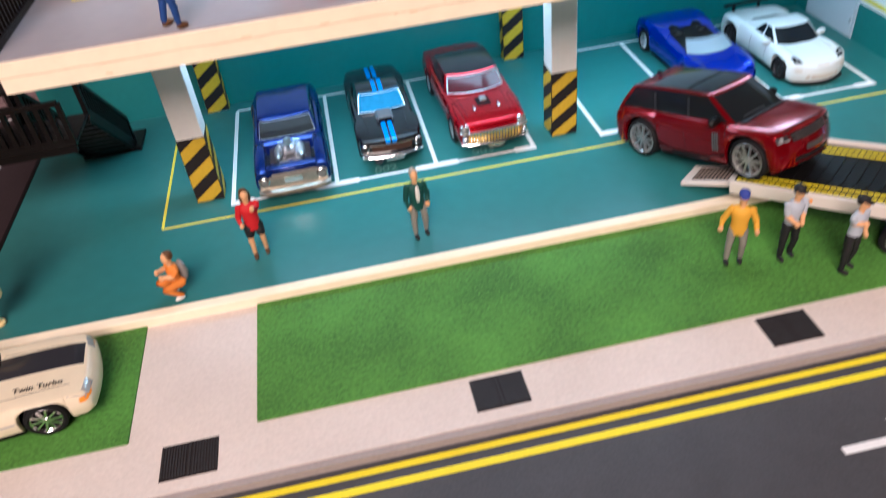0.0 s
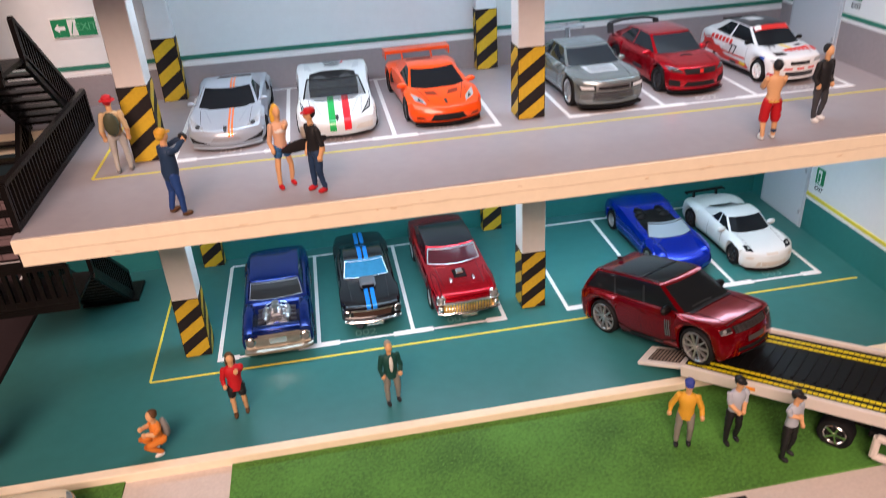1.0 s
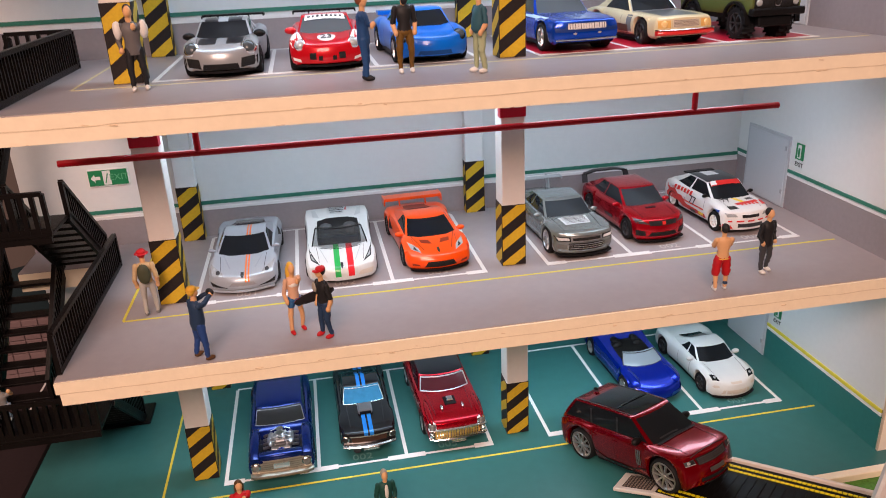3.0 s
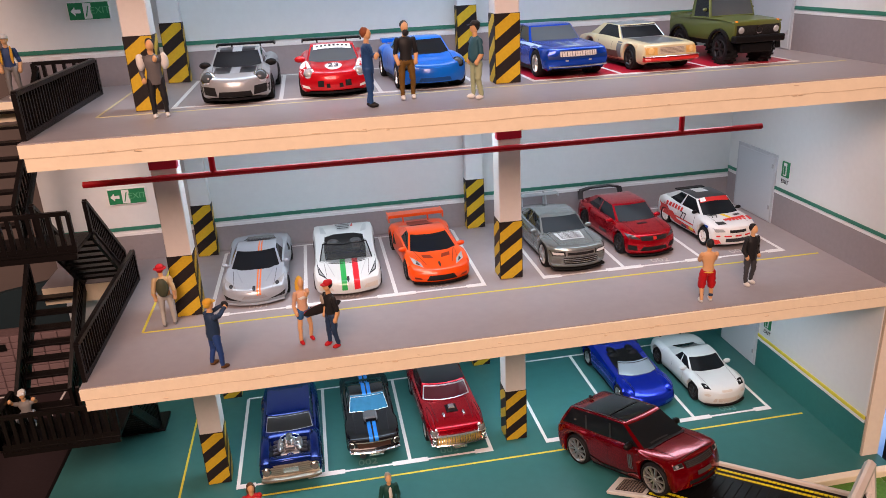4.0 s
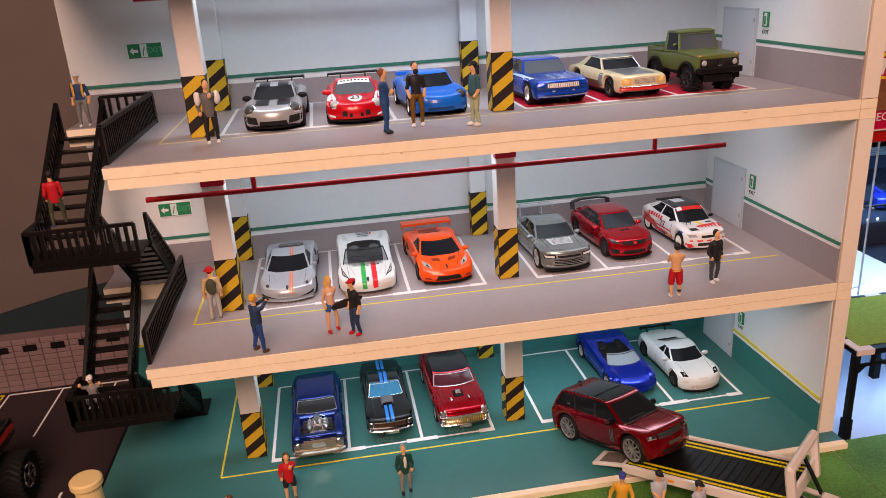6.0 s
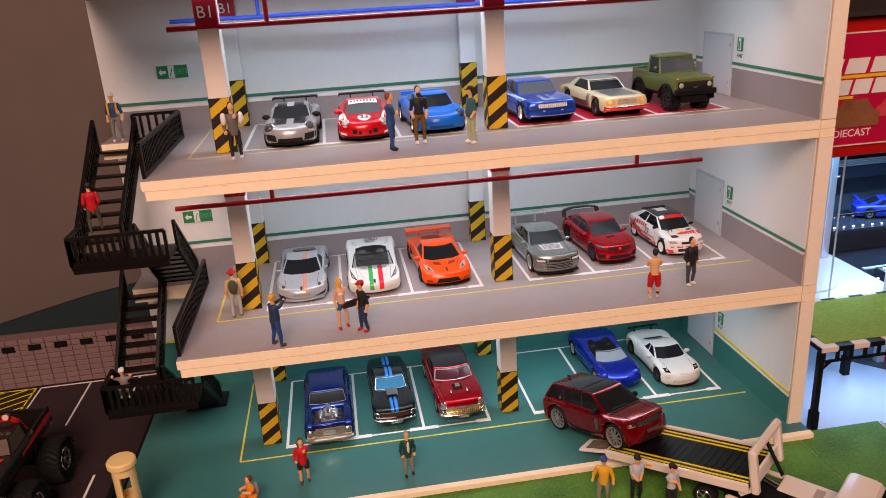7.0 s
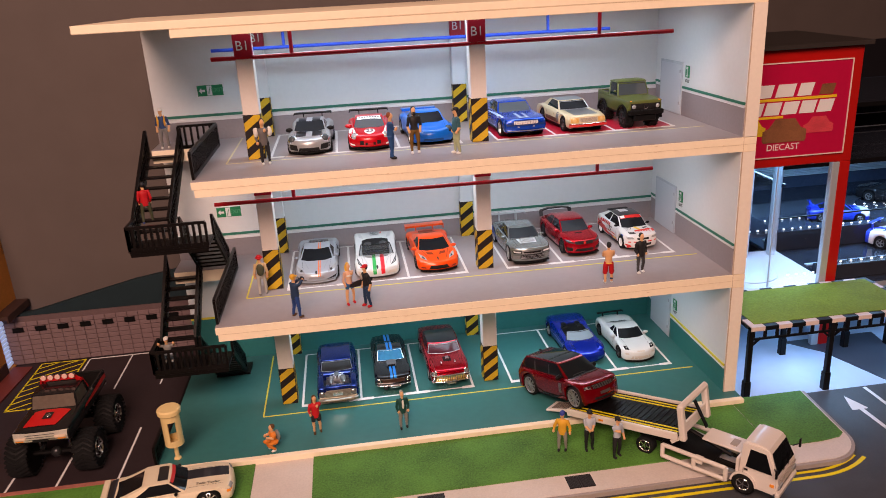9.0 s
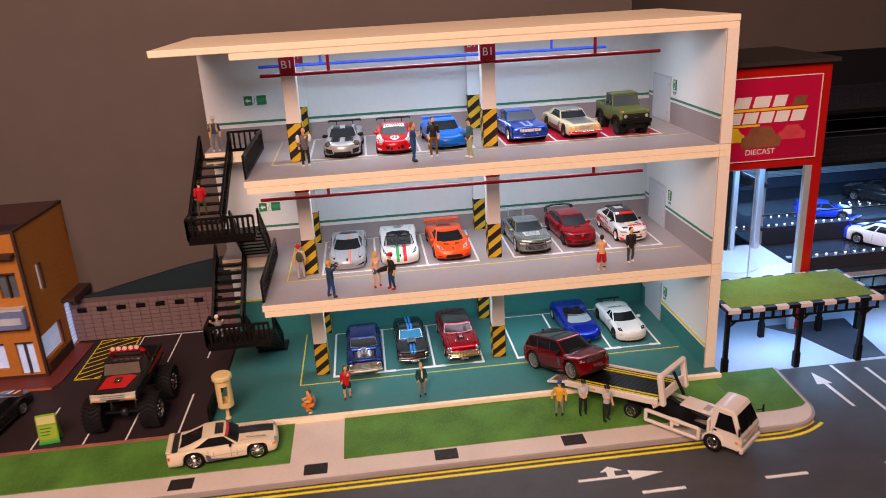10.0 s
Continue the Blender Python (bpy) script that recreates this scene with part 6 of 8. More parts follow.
for u in (.50, .70):
    for sd in ("left", "right"):
        c.decal("window_pillar", [(c.y(u), .0184), (c.y(u + .016), .0184), (c.y(u + .022), .0246), (c.y(u + .008), .0246)], sd, M_KPRINT, .0003, cuts=2)
for sx in (-1, 1):
    c.decal("bonnet_crease", [(sx * .0086, c.y(.08)), (sx * .0088, c.y(.08)), (sx * .0098, c.y(.25)), (sx * .0096, c.y(.25))], "top", mat("dark_red_crease", (.08, .001, .003), .4), .0002, cuts=4)
c.decal("wiper", [(-.0080, c.y(.262)), (.0020, c.y(.255)), (.0020, c.y(.262)), (-.0080, c.y(.269))], "top", M_KPRINT, .0004)
c.decal("cowl", [(-.0108, c.y(.232)), (.0108, c.y(.232)), (.0112, c.y(.252)), (-.0112, c.y(.252))], "top", M_GRILLE, .0003, cuts=4)
for k in range(9):
    c.decal("grille_stud", c.rect(-.0072 + k * .0018 - .0002, -.0072 + k * .0018 + .0002, .0134, .0156), "front", M_KPRINT, .0005, cuts=1)
c.decal("tow_cover", c.rect(-.0070, .0070, .0050, .0060), "front", M_GRILLE, .0004)
for u in (.44, .60):
    c.decal("door_handle", c.rect(c.y(u + .06), c.y(u + .10), .0146, .0153), "left", P, .0005)
    c.decal("door_gap", c.rect(c.y(u - .08), c.y(u - .078), .0060, .0165), "left", M_KPRINT, .0002, cuts=1)
c.mirrors(M_BLACK, u=.345, z=.70, size=1.5)
part("roof_antenna", ball((0, c.y(.82), .0276), .0008, .0016, .0008), M_BLACK, c.root, smooth=True)

# ---- tow truck ----
M_TRUCK = mat("cream_truck_paint", (0.72, 0.66, 0.60), .35, 0, .05, 300, .02, .5)
truck = thing("tow_truck", "cream flatbed tow truck with its bed tilted to the ground", "truck", at=pose(0.2620, -0.1056, -0.0034, 0, 0, 40.2))
# its own metres: nose towards -y, front axle at y = -0.030
for sx in (-1, 1):
    part("chassis_rail", box(sx * .0055 - .0012, sx * .0055 + .0012, -.040, .036, .0070, .0098, .0003), M_BLACK, truck)
part("subframe", box(-.0120, .0120, -.012, .020, .0085, .0105, .0003), M_BLACK, truck)
me_t, me_r = tyre_meshes(.0056, .0060, "five")
me_t.materials.append(M_RUB)
me_r.materials.append(M_CHROME)
for q in (-.030, .029):
    for sx in (-1, 1):
        t = new("wheel", me_t)
        t.parent = truck
        t.matrix_local = pose(sx * (.0124 if q < 0 else .0114), q, .0056, 0, 0, 0 if sx > 0 else 180)
        rr = new("rim", me_r)
        rr.parent = t
# cab
cabp = [(-.0470, .0046), (-.0480, .0100), (-.0474, .0160), (-.0418, .0290), (-.0400, .0304), (-.0290, .0308), (-.0272, .0296), (-.0266, .0046)]
cb = bmesh.new()
left = [cb.verts.new((-(.0142 - max(0, z - .016) * .19), y, z)) for y, z in cabp]
right = [cb.verts.new(((.0142 - max(0, z - .016) * .19), y, z)) for y, z in cabp]
cb.faces.new(left)
cb.faces.new(right[::-1])
for k in range(len(cabp)):
    q = (k + 1) % len(cabp)
    cb.faces.new((left[k], right[k], right[q], left[q]))
bmesh.ops.recalc_face_normals(cb, faces=cb.faces[:])
bmesh.ops.bevel(cb, geom=cb.edges[:], offset=.0011, segments=2, affect="EDGES", clamp_overlap=True)
cab = part("cab", cb, M_TRUCK, truck, "cream rounded truck cab", True, 40)


def plate(name, pts, material, parent):
    bm = bmesh.new()
    bm.faces.new([bm.verts.new(p) for p in pts])
    bmesh.ops.solidify(bm, geom=bm.faces[:], thickness=.00025)
    return part(name, bm, material, parent)


plate("windscreen", [(-.0124, -.0471, .0172), (.0124, -.0471, .0172), (.0104, -.0426, .0278), (-.0104, -.0426, .0278)], M_GLASS, cab)
part("wiper", bar((-.0060, -.0477, .0176), (.0010, -.0466, .0206), .0004), M_BLACK, cab)
part("wiper", bar((.0010, -.0477, .0176), (.0080, -.0466, .0206), .0004), M_BLACK, cab)
part("front_panel_line", box(-.0120, .0120, -.0486, -.0478, .0146, .0150), mat("warm_recess", (.35, .30, .26), .5), cab)
for sx in (-1, 1):
    plate("side_window", [(sx * .01405, -.0446, .0170), (sx * .01216, -.0402, .0272), (sx * .01214, -.0318, .0273), (sx * .01405, -.0306, .0170)], M_GLASS, cab)
    part("door_gap", box(sx * .0142 - .0002, sx * .0142 + .0002, -.0296, -.0293, .0100, .0160), mat("warm_recess", (.35, .30, .26), .5), cab)
    part("corner_lamp", box(sx * .0142 - .0003, sx * .0142 + .0003, -.0462, -.0440, .0100, .0116), M_AMBER, cab)
    part("door_handle", box(sx * .0143 - .0003, sx * .0143 + .0003, -.0318, -.0300, .0150, .0158), M_BLACK, cab)
    part("headlight", box(sx * .0104 - .0028, sx * .0104 + .0028, -.0488, -.0478, .0086, .0116, .0005), M_LAMP, cab)
    part("mirror_arm", bar((sx * .0138, -.0455, .0215), (sx * .0180, -.0480, .0215), .0005), M_BLACK, cab)
    part("mirror", box(sx * .0184 - .0010, sx * .0184 + .0010, -.0486, -.0475, .0190, .0244, .0004), M_BLACK, cab)
    wa = band(sx * .0140, -.030, .0056, .0062, .0014, .0011)
    part("wheel_arch", wa, M_TRUCK, cab)
    part("arch_shadow", tube((sx * .0118, -.030, .0056), (sx * .01432, -.030, .0056), .0066, seg=20), M_BLACK, cab)
part("front_bumper", box(-.0143, .0143, -.0492, -.0466, .0036, .0072, .0008), M_TRUCK, truck, "cream front bumper")
part("grille", box(-.0070, .0070, -.0487, -.0478, .0090, .0114, .0003), mat("warm_recess", (.35, .30, .26), .5), cab)
part("side_skirt", box(-.0136, .0136, -.0266, -.0250, .0070, .0200, .0003), M_TRUCK, truck)
part("deck_cover", box(-.0030, .0110, -.0250, -.0010, .0160, .0172, .0004), M_TRUCK, truck, "cream cover plate over the winch")
part("deck_hatch", box(.0005, .0075, -.0200, -.0160, .0172, .0175), mat("warm_recess", (.35, .30, .26), .5), truck)
part("hydraulic_ram", tube((0, -.018, .0110), (0, .012, .0190), .0013, seg=10), M_BLACK, truck, smooth=True)
part("hydraulic_ram", tube((.004, -.020, .0112), (.004, .006, .0150), .0010, seg=10), M_RIM, truck, smooth=True)
part("tool_box", box(.0040, .0105, -.0110, -.0060, .0130, .0160, .0005), M_BLACK, truck)
for sx in (-1, 1):
    for z in (.0044, .0118):
        part("side_guard", tube((sx * .0150, -.0205, z), (sx * .0150, .0170, z), .0013, seg=10), M_TRUCK, truck, smooth=True)
    for y in (-.0205, -.002, .0170):
        part("guard_post", tube((sx * .0150, y, .0042), (sx * .0150, y, .0120), .0013, seg=10), M_TRUCK, truck, smooth=True)
    part("step_box", box(sx * .0135 - .0018, sx * .0135 + .0018, -.0070, -.0020, .0080, .0118, .0004), M_TRUCK, truck)
    part("mudguard", box(sx * .0112 - .0034, sx * .0112 + .0034, .0215, .0365, .0140, .0148, .0003), M_BLACK, truck)
# tilted bed: from the head hoop at y = 0.004 down to the tail at y = 0.079
bedm = Matrix.Translation((0, .0448, .0178)) @ pose(0, 0, 0, -8.6, 0, 0)
bed = part("bed", box(-.0172, .0172, -.0380, .0365, -.0022, .0000, .0003), M_BLACK, truck, "black ribbed bed with yellow chequered edges")
bed.matrix_local = bedm
for k in range(20):
    y = -.0355 + k * .0037
    part("bed_rib", box(-.0085, .0085, y - .0005, y + .0005, -.0001, .00035), M_BLACK, bed)
for sx in (-1, 1):
    part("bed_side", box(sx * .0180 - .0009, sx * .0180 + .0009, -.0380, .0365, -.0032, .0014, .0003), M_TRUCK, bed, "cream bed side rail")
    for x in (.0112, .0142):
        for k in range(41):
            y = -.0368 + k * .00177
            part("yellow_mark", box(sx * x - .00055, sx * x + .00055, y, y + .00145, -.0001, .0003), M_ROADY, bed)
    part("marker_lamp", box(sx * .0190 - .0002, sx * .0190 + .0002, .010, .013, -.0014, -.0002), M_AMBER, bed)
    part("frame_post", box(sx * .0158 - .0020, sx * .0158 + .0020, -.0424, -.0386, -.0040, .0172, .0009), M_TRUCK, bed)
    part("frame_foot", bar((sx * .0158, -.0405, -.001), (sx * .0158, -.0330, -.006), .0018, .0022), M_TRUCK, bed)
part("frame_top", box(-.0178, .0178, -.0426, -.0386, .0148, .0188, .0014), M_TRUCK, bed, "cream head frame")
part("frame_bar", box(-.0158, .0158, -.0414, -.0398, .0046, .0064, .0005), M_TRUCK, bed)
part("frame_panel", box(-.0158, .0158, -.0412, -.0400, -.0004, .0046, .0003), M_TRUCK, bed)
part("winch_strap", bar((.0005, -.0412, .0140), (.0010, -.0470, -.0020), .0026, .0008), M_BLACK, bed)
for sx in (-1, 1):
    r = part("tail_ramp", box(sx * .0098 - .0062, sx * .0098 + .0062, .0006, .0186, -.0014, .0002, .0003), M_TRUCK, bed, "cream tail ramp with a studded plate")
    r.matrix_local = Matrix.Translation((0, .0368, -.0010)) @ pose(0, 0, 0, -9, 0, 0)
    part("ramp_plate", box(sx * .0098 - .0042, sx * .0098 + .0042, .0020, .0150, .0002, .0004), mat("dark_grip_plate", (.06, .05, .045), .6, .3, .4, 2500, .6), r)
    for kx in range(7):
        for ky in range(9):
            x, y = sx * .0098 - .0037 + kx * .00123, .0028 + ky * .0014
            part("stud", box(x - .0003, x + .0003, y - .0003, y + .0003, .0004, .0007), mat("rust_stud", (.34, .27, .22), .5, .4), r)
    part("ramp_hinge", tube((sx * .0098 - .0060, .0368, -.0012), (sx * .0098 + .0060, .0368, -.0012), .0008, seg=8), M_TRUCK, bed)

# ---- white coupe on the lawn ----
P = paint("cream_white_paint", (0.74, 0.65, 0.48), .0, .3, [(-.0010, .0082, -.0330, -.0100, .0100, (.02, .022, .03)), (-.0120, .0120, .028, .0315, .012, (.03, .035, .05))])
c = Car("coupe_car", "cream-white eighties coupe with a black bonnet band, standing on the grass", "car", "muscle", .0720, .0280, .0196, P, pose(-.0450, -.0815, LAWNZ + .0006, 0, 0, 96.5), rim=M_CHROME, rimstyle="ten", wheel_r=.0058, rim_k=1.15, tweak=dict(cabin=(.36, .48, .66, .93), side=.72, glass=.86, roof=.70, rake=.02, deck=((0, .50), (.03, .56), (.12, .61), (.36, .66), (.6, .68), (.9, .70), (1, .62)), wheels=(.20, .76), clear=.15))
c.decal("headlight", c.rect(.0068, .0126, .0094, .0112), "front", M_LAMP, mirror=True)
c.decal("indicator", c.rect(c.y(.02), c.y(.06), .0086, .0100), "left", M_AMBER)
c.decal("indicator", c.rect(c.y(.02), c.y(.06), .0086, .0100), "right", M_AMBER)
c.decal("rub_strip", c.rect(c.y(.30), c.y(.66), .0076, .0082), "left", mat("grey_strip", (.45, .43, .42), .4))
c.decal("side_graphic", [(c.y(.40), .0040), (c.y(.64), .0042), (c.y(.66), .0072), (c.y(.56), .0056)], "left", mat("violet_graphic", (.12, .12, .26), .4))
c.decal("side_graphic", [(c.y(.60), .0050), (c.y(.65), .0050), (c.y(.655), .0098), (c.y(.615), .0086)], "left", mat("grey_graphic", (.10, .10, .11), .4), .0003)
c.decal("roof_band", [(-.0068, c.y(.485)), (.0068, c.y(.485)), (.0070, c.y(.56)), (-.0070, c.y(.56))], "top", M_KPRINT)
c.decal("tail_band", [(-.0110, c.y(.905)), (.0110, c.y(.905)), (.0108, c.y(.945)), (-.0108, c.y(.945))], "top", M_KPRINT)
c.decal("tail_lamp", c.rect(c.y(.965), c.y(.99), .0086, .0110), "left", M_RPRINT)
c.text("bonnet_words", "Twin Turbo", .0027, -.0070, c.y(.20), "top", M_KPRINT, -90)
for u in (.455, .66):
    c.decal("door_gap", c.rect(c.y(u - .08), c.y(u - .077), .0060, .0138), "left", M_KPRINT, .0002, cuts=1)
c.decal("sun_strip", [(-.0088, .0176), (.0088, .0176), (.0082, .0188), (-.0082, .0188)], "front", M_RPRINT, .0003)
c.mirrors(M_BLACK, z=.70)
part("tail_spoiler", box(-.0120, .0120, c.y(.945), c.y(.995), .0134, .0144, .0004), P, c.root)

# ---- parking lot on the left ----
lot = structure("parking_lot", box(-0.55, -0.0618, -0.0530, 0.1450, -0.0140, LOTZ), M_LOT, "dark printed parking lot with white bay lines")
part("lot_edge", box(-0.55, -0.0640, -0.0560, -0.0530, -0.0140, LAWNZ + .0012), mat("red_brick_edge", (.36, .13, .10), .6, 0, .35, 400, .3), lot, "red brick edging")
part("lot_edge_line", box(-0.55, -0.0640, -0.0528, -0.0520, -0.0140, LOTZ + .0016), M_WHITE, lot)
for x in (-.0870, -.1240, -.1540, -.1900, -.2260):
    flat("white_line", x - .0007, x + .0007, -.0515, .0180, LOTZ, M_WHITE, lot)
for x in (-.0872, -.1216, -.1560):
    flat("white_line", x - .0006, x + .0006, .080, .1380, LOTZ, M_WHITE, lot)
flat("white_line", -.1560, -.0700, .1375, .1390, LOTZ, M_WHITE, lot)
# hatched yellow box
hx0, hx1, hy0, hy1 = -.1950, -.1590, .0620, .1390
for a in ((hx0, hx1, hy0, hy0 + .0012), (hx0, hx1, hy1 - .0012, hy1), (hx0, hx0 + .0012, hy0 + .0012, hy1 - .0012), (hx1 - .0012, hx1, hy0 + .0012, hy1 - .0012)):
    flat("yellow_line", *a, LOTZ, M_ROADY, lot)
for k in range(-2, 9):
    poly = clip([(0, k * .0095), (hx1 - hx0, k * .0095 + .022), (hx1 - hx0, k * .0095 + .0233), (0, k * .0095 + .0013)], hx1 - hx0, hy1 - hy0)
    if len(poly) > 2:
        flatpoly("yellow_hatch", [(hx0 + a, hy0 + b) for a, b in poly], LOTZ, M_ROADY, lot)

# brick wall behind the lot
M_BRICK = mat("dusky_pink_brick", (.20, .135, .14), .7, 0, .16, 200, .3, rnd=.3)
bwall = thing("brick_wall", "low wall of dusky pink blocks with a row of dark openings", "wall")
part("mortar", box(-.235, -.064, .1418, .1434, LOTZ, .0322), mat("dark_mortar", (.13, .085, .088), .9, 0, .2, 200), bwall)
bx, bz = .0084, .0038
brick = None
for r in range(9):
    z = LOTZ + .0004 + r * (bz + .0004)
    for k in range(27):
        x0 = -.235 + k * (bx + .0004)
        if x0 < -.236 or x0 + bx > -.063:
            continue
        if brick is None:
            brick = part("brick", box(0, bx, 0, .0012, 0, bz, .0003), M_BRICK, bwall)
            brick.matrix_local = pose(x0, .1410, z)
        else:
            again(brick, pose(x0, .1410 + random.uniform(-.0002, .0002), z), bwall)
for k in range(9):
    x = -.2290 + k * .0176
    part("wall_opening", box(x, x + .0085, .1402, .1425, .0192, .0234), M_BLACK, bwall, "dark slot in the wall")
# dark teal slope behind the wall
hill = bmesh.new()
prof = [(-.225, .030), (-.19, .036), (-.15, .0455), (-.11, .0545), (-.075, .0600), (-.040, .0625), (-.040, -.010), (-.225, -.010)]
fr, bk = [hill.verts.new((x, .1438, z)) for x, z in prof], [hill.verts.new((x, .1480, z)) for x, z in prof]
hill.faces.new(fr)
hill.faces.new(bk[::-1])
for k in range(len(prof)):
    q = (k + 1) % len(prof)
    hill.faces.new((fr[k], fr[q], bk[q], bk[k]))
bmesh.ops.recalc_face_normals(hill, faces=hill.faces[:])
structure("backdrop", hill, mat("dark_teal_board", (.011, .025, .032), .6, 0, .15, 20), "dark teal curved backdrop board behind the brick wall")

# ---- monster truck ----
P = paint("black_red_truck", (.014, .013, .014), .1, .25)
# the window colour holds the warm pale reflection seen on the glass
mt = Car("monster_truck", "black and red monster truck on huge ribbed tyres", "truck", "truck", .0740, .0340, .0240, P, pose(-.1265, -.0005, LOTZ, 0, 0, -1), rim=M_CHROME, rimstyle="five", wheel_r=.0126, rim_k=.80, wheel_w=.0125, lift=.0235, track=.0400, pickup=True, glass=mat("warm_silver_window", (.20, .16, .13), .12, .3, .2, 60, 0, .3), box_side=.8,
         tweak=dict(cabin=(.35, .395, .62, .66), clear=.20, wheels=(.22, .78), roof=.78, glass=.84))
mt.decal("bonnet_print", [(-.0112, mt.y(.075)), (.0078, mt.y(.075)), (.0118, mt.y(.30)), (.0060, mt.y(.325)), (-.0060, mt.y(.325)), (-.0100, mt.y(.30))], "top", mat("bright_red_print", (.62, .012, .012), .3, 0, .05, 300, 0, .5), .0003, cuts=4)
mt.decal("bonnet_emblem", mt.rect(-.0026, .0026, mt.y(.17), mt.y(.27)), "top", M_KPRINT, .0006)
# grille and bumper: bright chrome reflection painted in as a light base colour
mt.decal("grille", mt.rect(-.0156, .0156, .0058, .0132), "front", mat("silver_grille", (.72, .68, .60), .3, .45, .2, 1200), .0004)
for z in (.0090, .0104, .0118):
    mt.decal("grille_bar", mt.rect(-.0084, .0084, z - .0002, z + .0002), "front", mat("dark_chrome", (.25, .24, .24), .3, .8), .0007)
mt.decal("headlight", mt.rect(.0084, .0146, .0092, .0108), "front", mat("warm_lens", (.80, .62, .48), .2, 0, .1, 800, 0, .6), .0009, True)
mt.decal("marker_lamp", mt.rect(.0098, .0146, .0082, .0089), "front", M_AMBER, .0009, True)
mt.decal("plate_recess", mt.rect(-.0046, .0046, .0074, .0092), "front", M_GRILLE, .0009)
mt.bumper(.0056, .0026, mat("silver_grille", (.72, .68, .60), .3, .45, .2, 1200), .0016)
mt.decal("side_flash", [(mt.y(.40), .0106), (mt.y(.99), .0100), (mt.y(.99), .0134), (mt.y(.66), .0128), (mt.y(.42), .0120)], "right", M_RPRINT)
mt.decal("side_flash", [(mt.y(.40), .0106), (mt.y(.99), .0100), (mt.y(.99), .0134), (mt.y(.66), .0128), (mt.y(.42), .0120)], "left", M_RPRINT)
part("bonnet_engine", ball((0, mt.y(.22), .0386), .0016, .0022, .0012), M_CHROME, mt.root, "small chrome engine cover", True)
rb = bmesh.new()
rp = [Vector(p) for p in ((-.0122, mt.y(.66), .0395), (-.0112, mt.y(.60), .0485), (-.0096, mt.y(.58), .0511), (.0096, mt.y(.58), .0511), (.0112, mt.y(.60), .0485), (.0122, mt.y(.66), .0395))]
for a, b in zip(rp, rp[1:]):
    bar(a, b, .0036, .0022, bm=rb)
part("roll_bar", rb, mat("red_bar", (.55, .01, .012), .3, 0, .05, 300, 0, .5), mt.root, "red roll bar")
for k in range(5):
    x = -.0088 + k * .0044
    l = part("roof_lamp", tube((x, mt.y(.575), .0529), (x, mt.y(.545), .0529), .0013, .0019, 12), M_CHROME, mt.root, smooth=True)
    part("lamp_lens", tube((x, mt.y(.545), .0529), (x, mt.y(.542), .0529), .0017, seg=12), mat("pink_lens", (.85, .55, .48), .2, 0, .05, 500, 0, .6), l)
part("axle", tube((-.018, mt.wy[0], .0130), (.018, mt.wy[0], .0130), .0016, seg=8), M_BLACK, mt.root)
part("axle", tube((-.018, mt.wy[1], .0130), (.018, mt.wy[1], .0130), .0016, seg=8), M_BLACK, mt.root)
part("differential", ball((0, mt.wy[0] - .001, .0133), .0034, .0030, .0034), M_RIMK, mt.root, smooth=True)
for q in mt.wy:
    for sx in (-1, 1):
        part("suspension_link", bar((sx * .0075, q, .0150), (sx * .0075, q + (.012 if q < 0 else -.012), .0270), .0014), M_BLACK, mt.root)
        part("shock", tube((sx * .0095, q, .0155), (sx * .0085, q, .0300), .0012, seg=8), M_CHROME, mt.root, smooth=True)
lug = bmesh.new()
for k in range(26):
    a = 2 * math.pi * k / 26
    for s in (-1, 1):
        p0 = (0, .0126 * math.cos(a), .0126 * math.sin(a))
        a2 = a + .30
        p1 = (s * .0066, .0122 * math.cos(a2), .0122 * math.sin(a2))
        bar(p0, p1, .0014, .0016, bm=lug)
lug_me = bpy.data.meshes.new("tyre_tread")
lug.to_mesh(lug_me)
lug.free()
lug_me.materials.append(M_RUB)
for w in [o for o in mt.root.children if o.name.startswith("wheel")]:
    t = new("tyre_tread", lug_me)
    t.parent = w
    t["kind"] = "stuff"

# black car at the far left of the lot
P = paint("black_lot_paint", (.012, .012, .014), .1, .2)
c = Car("muscle_car", "glossy black muscle car standing in the dark parking lot", "car", "muscle", .0720, .0280, .0200, P, pose(-.2310, -.0040, LOTZ, 0, 0, -10), rim=M_RIM, rimstyle="five", wheel_r=.0058)
c.decal("side_stripe", c.rect(c.y(.30), c.y(.66), .0050, .0056), "right", M_CHROME)
for x in (-.0040, .0014):
    c.decal("bonnet_stripe", c.rect(x, x + .0026, c.y(.03), c.y(.34)), "top", M_WPRINT)
    c.decal("boot_stripe", c.rect(x, x + .0026, c.y(.88), c.y(.99)), "top", M_WPRINT)
c.decal("headlight", c.oval(.0105, .0102, .0015, .0015), "front", M_LAMP, mirror=True)
c.bumper(.0066, .0010, M_CHROME)
c.mirrors(P)

# ---- cream post beside the entrance ----
M_POST = mat("cream_yellow_plastic", (.78, .60, .28), .45, 0, .05, 200, .05)
post = thing("lantern_post", "cream-yellow plastic post with a slotted drum head, beside the garage", "post", at=pose(-.0490, -.0420, .0003))
part("foot", lathe([(0, .0022), (.0008, .0022), (.0012, .0013), (.0110, .0012)], 14, "z"), M_POST, post, smooth=True)
dr = bmesh.new()
N = 40
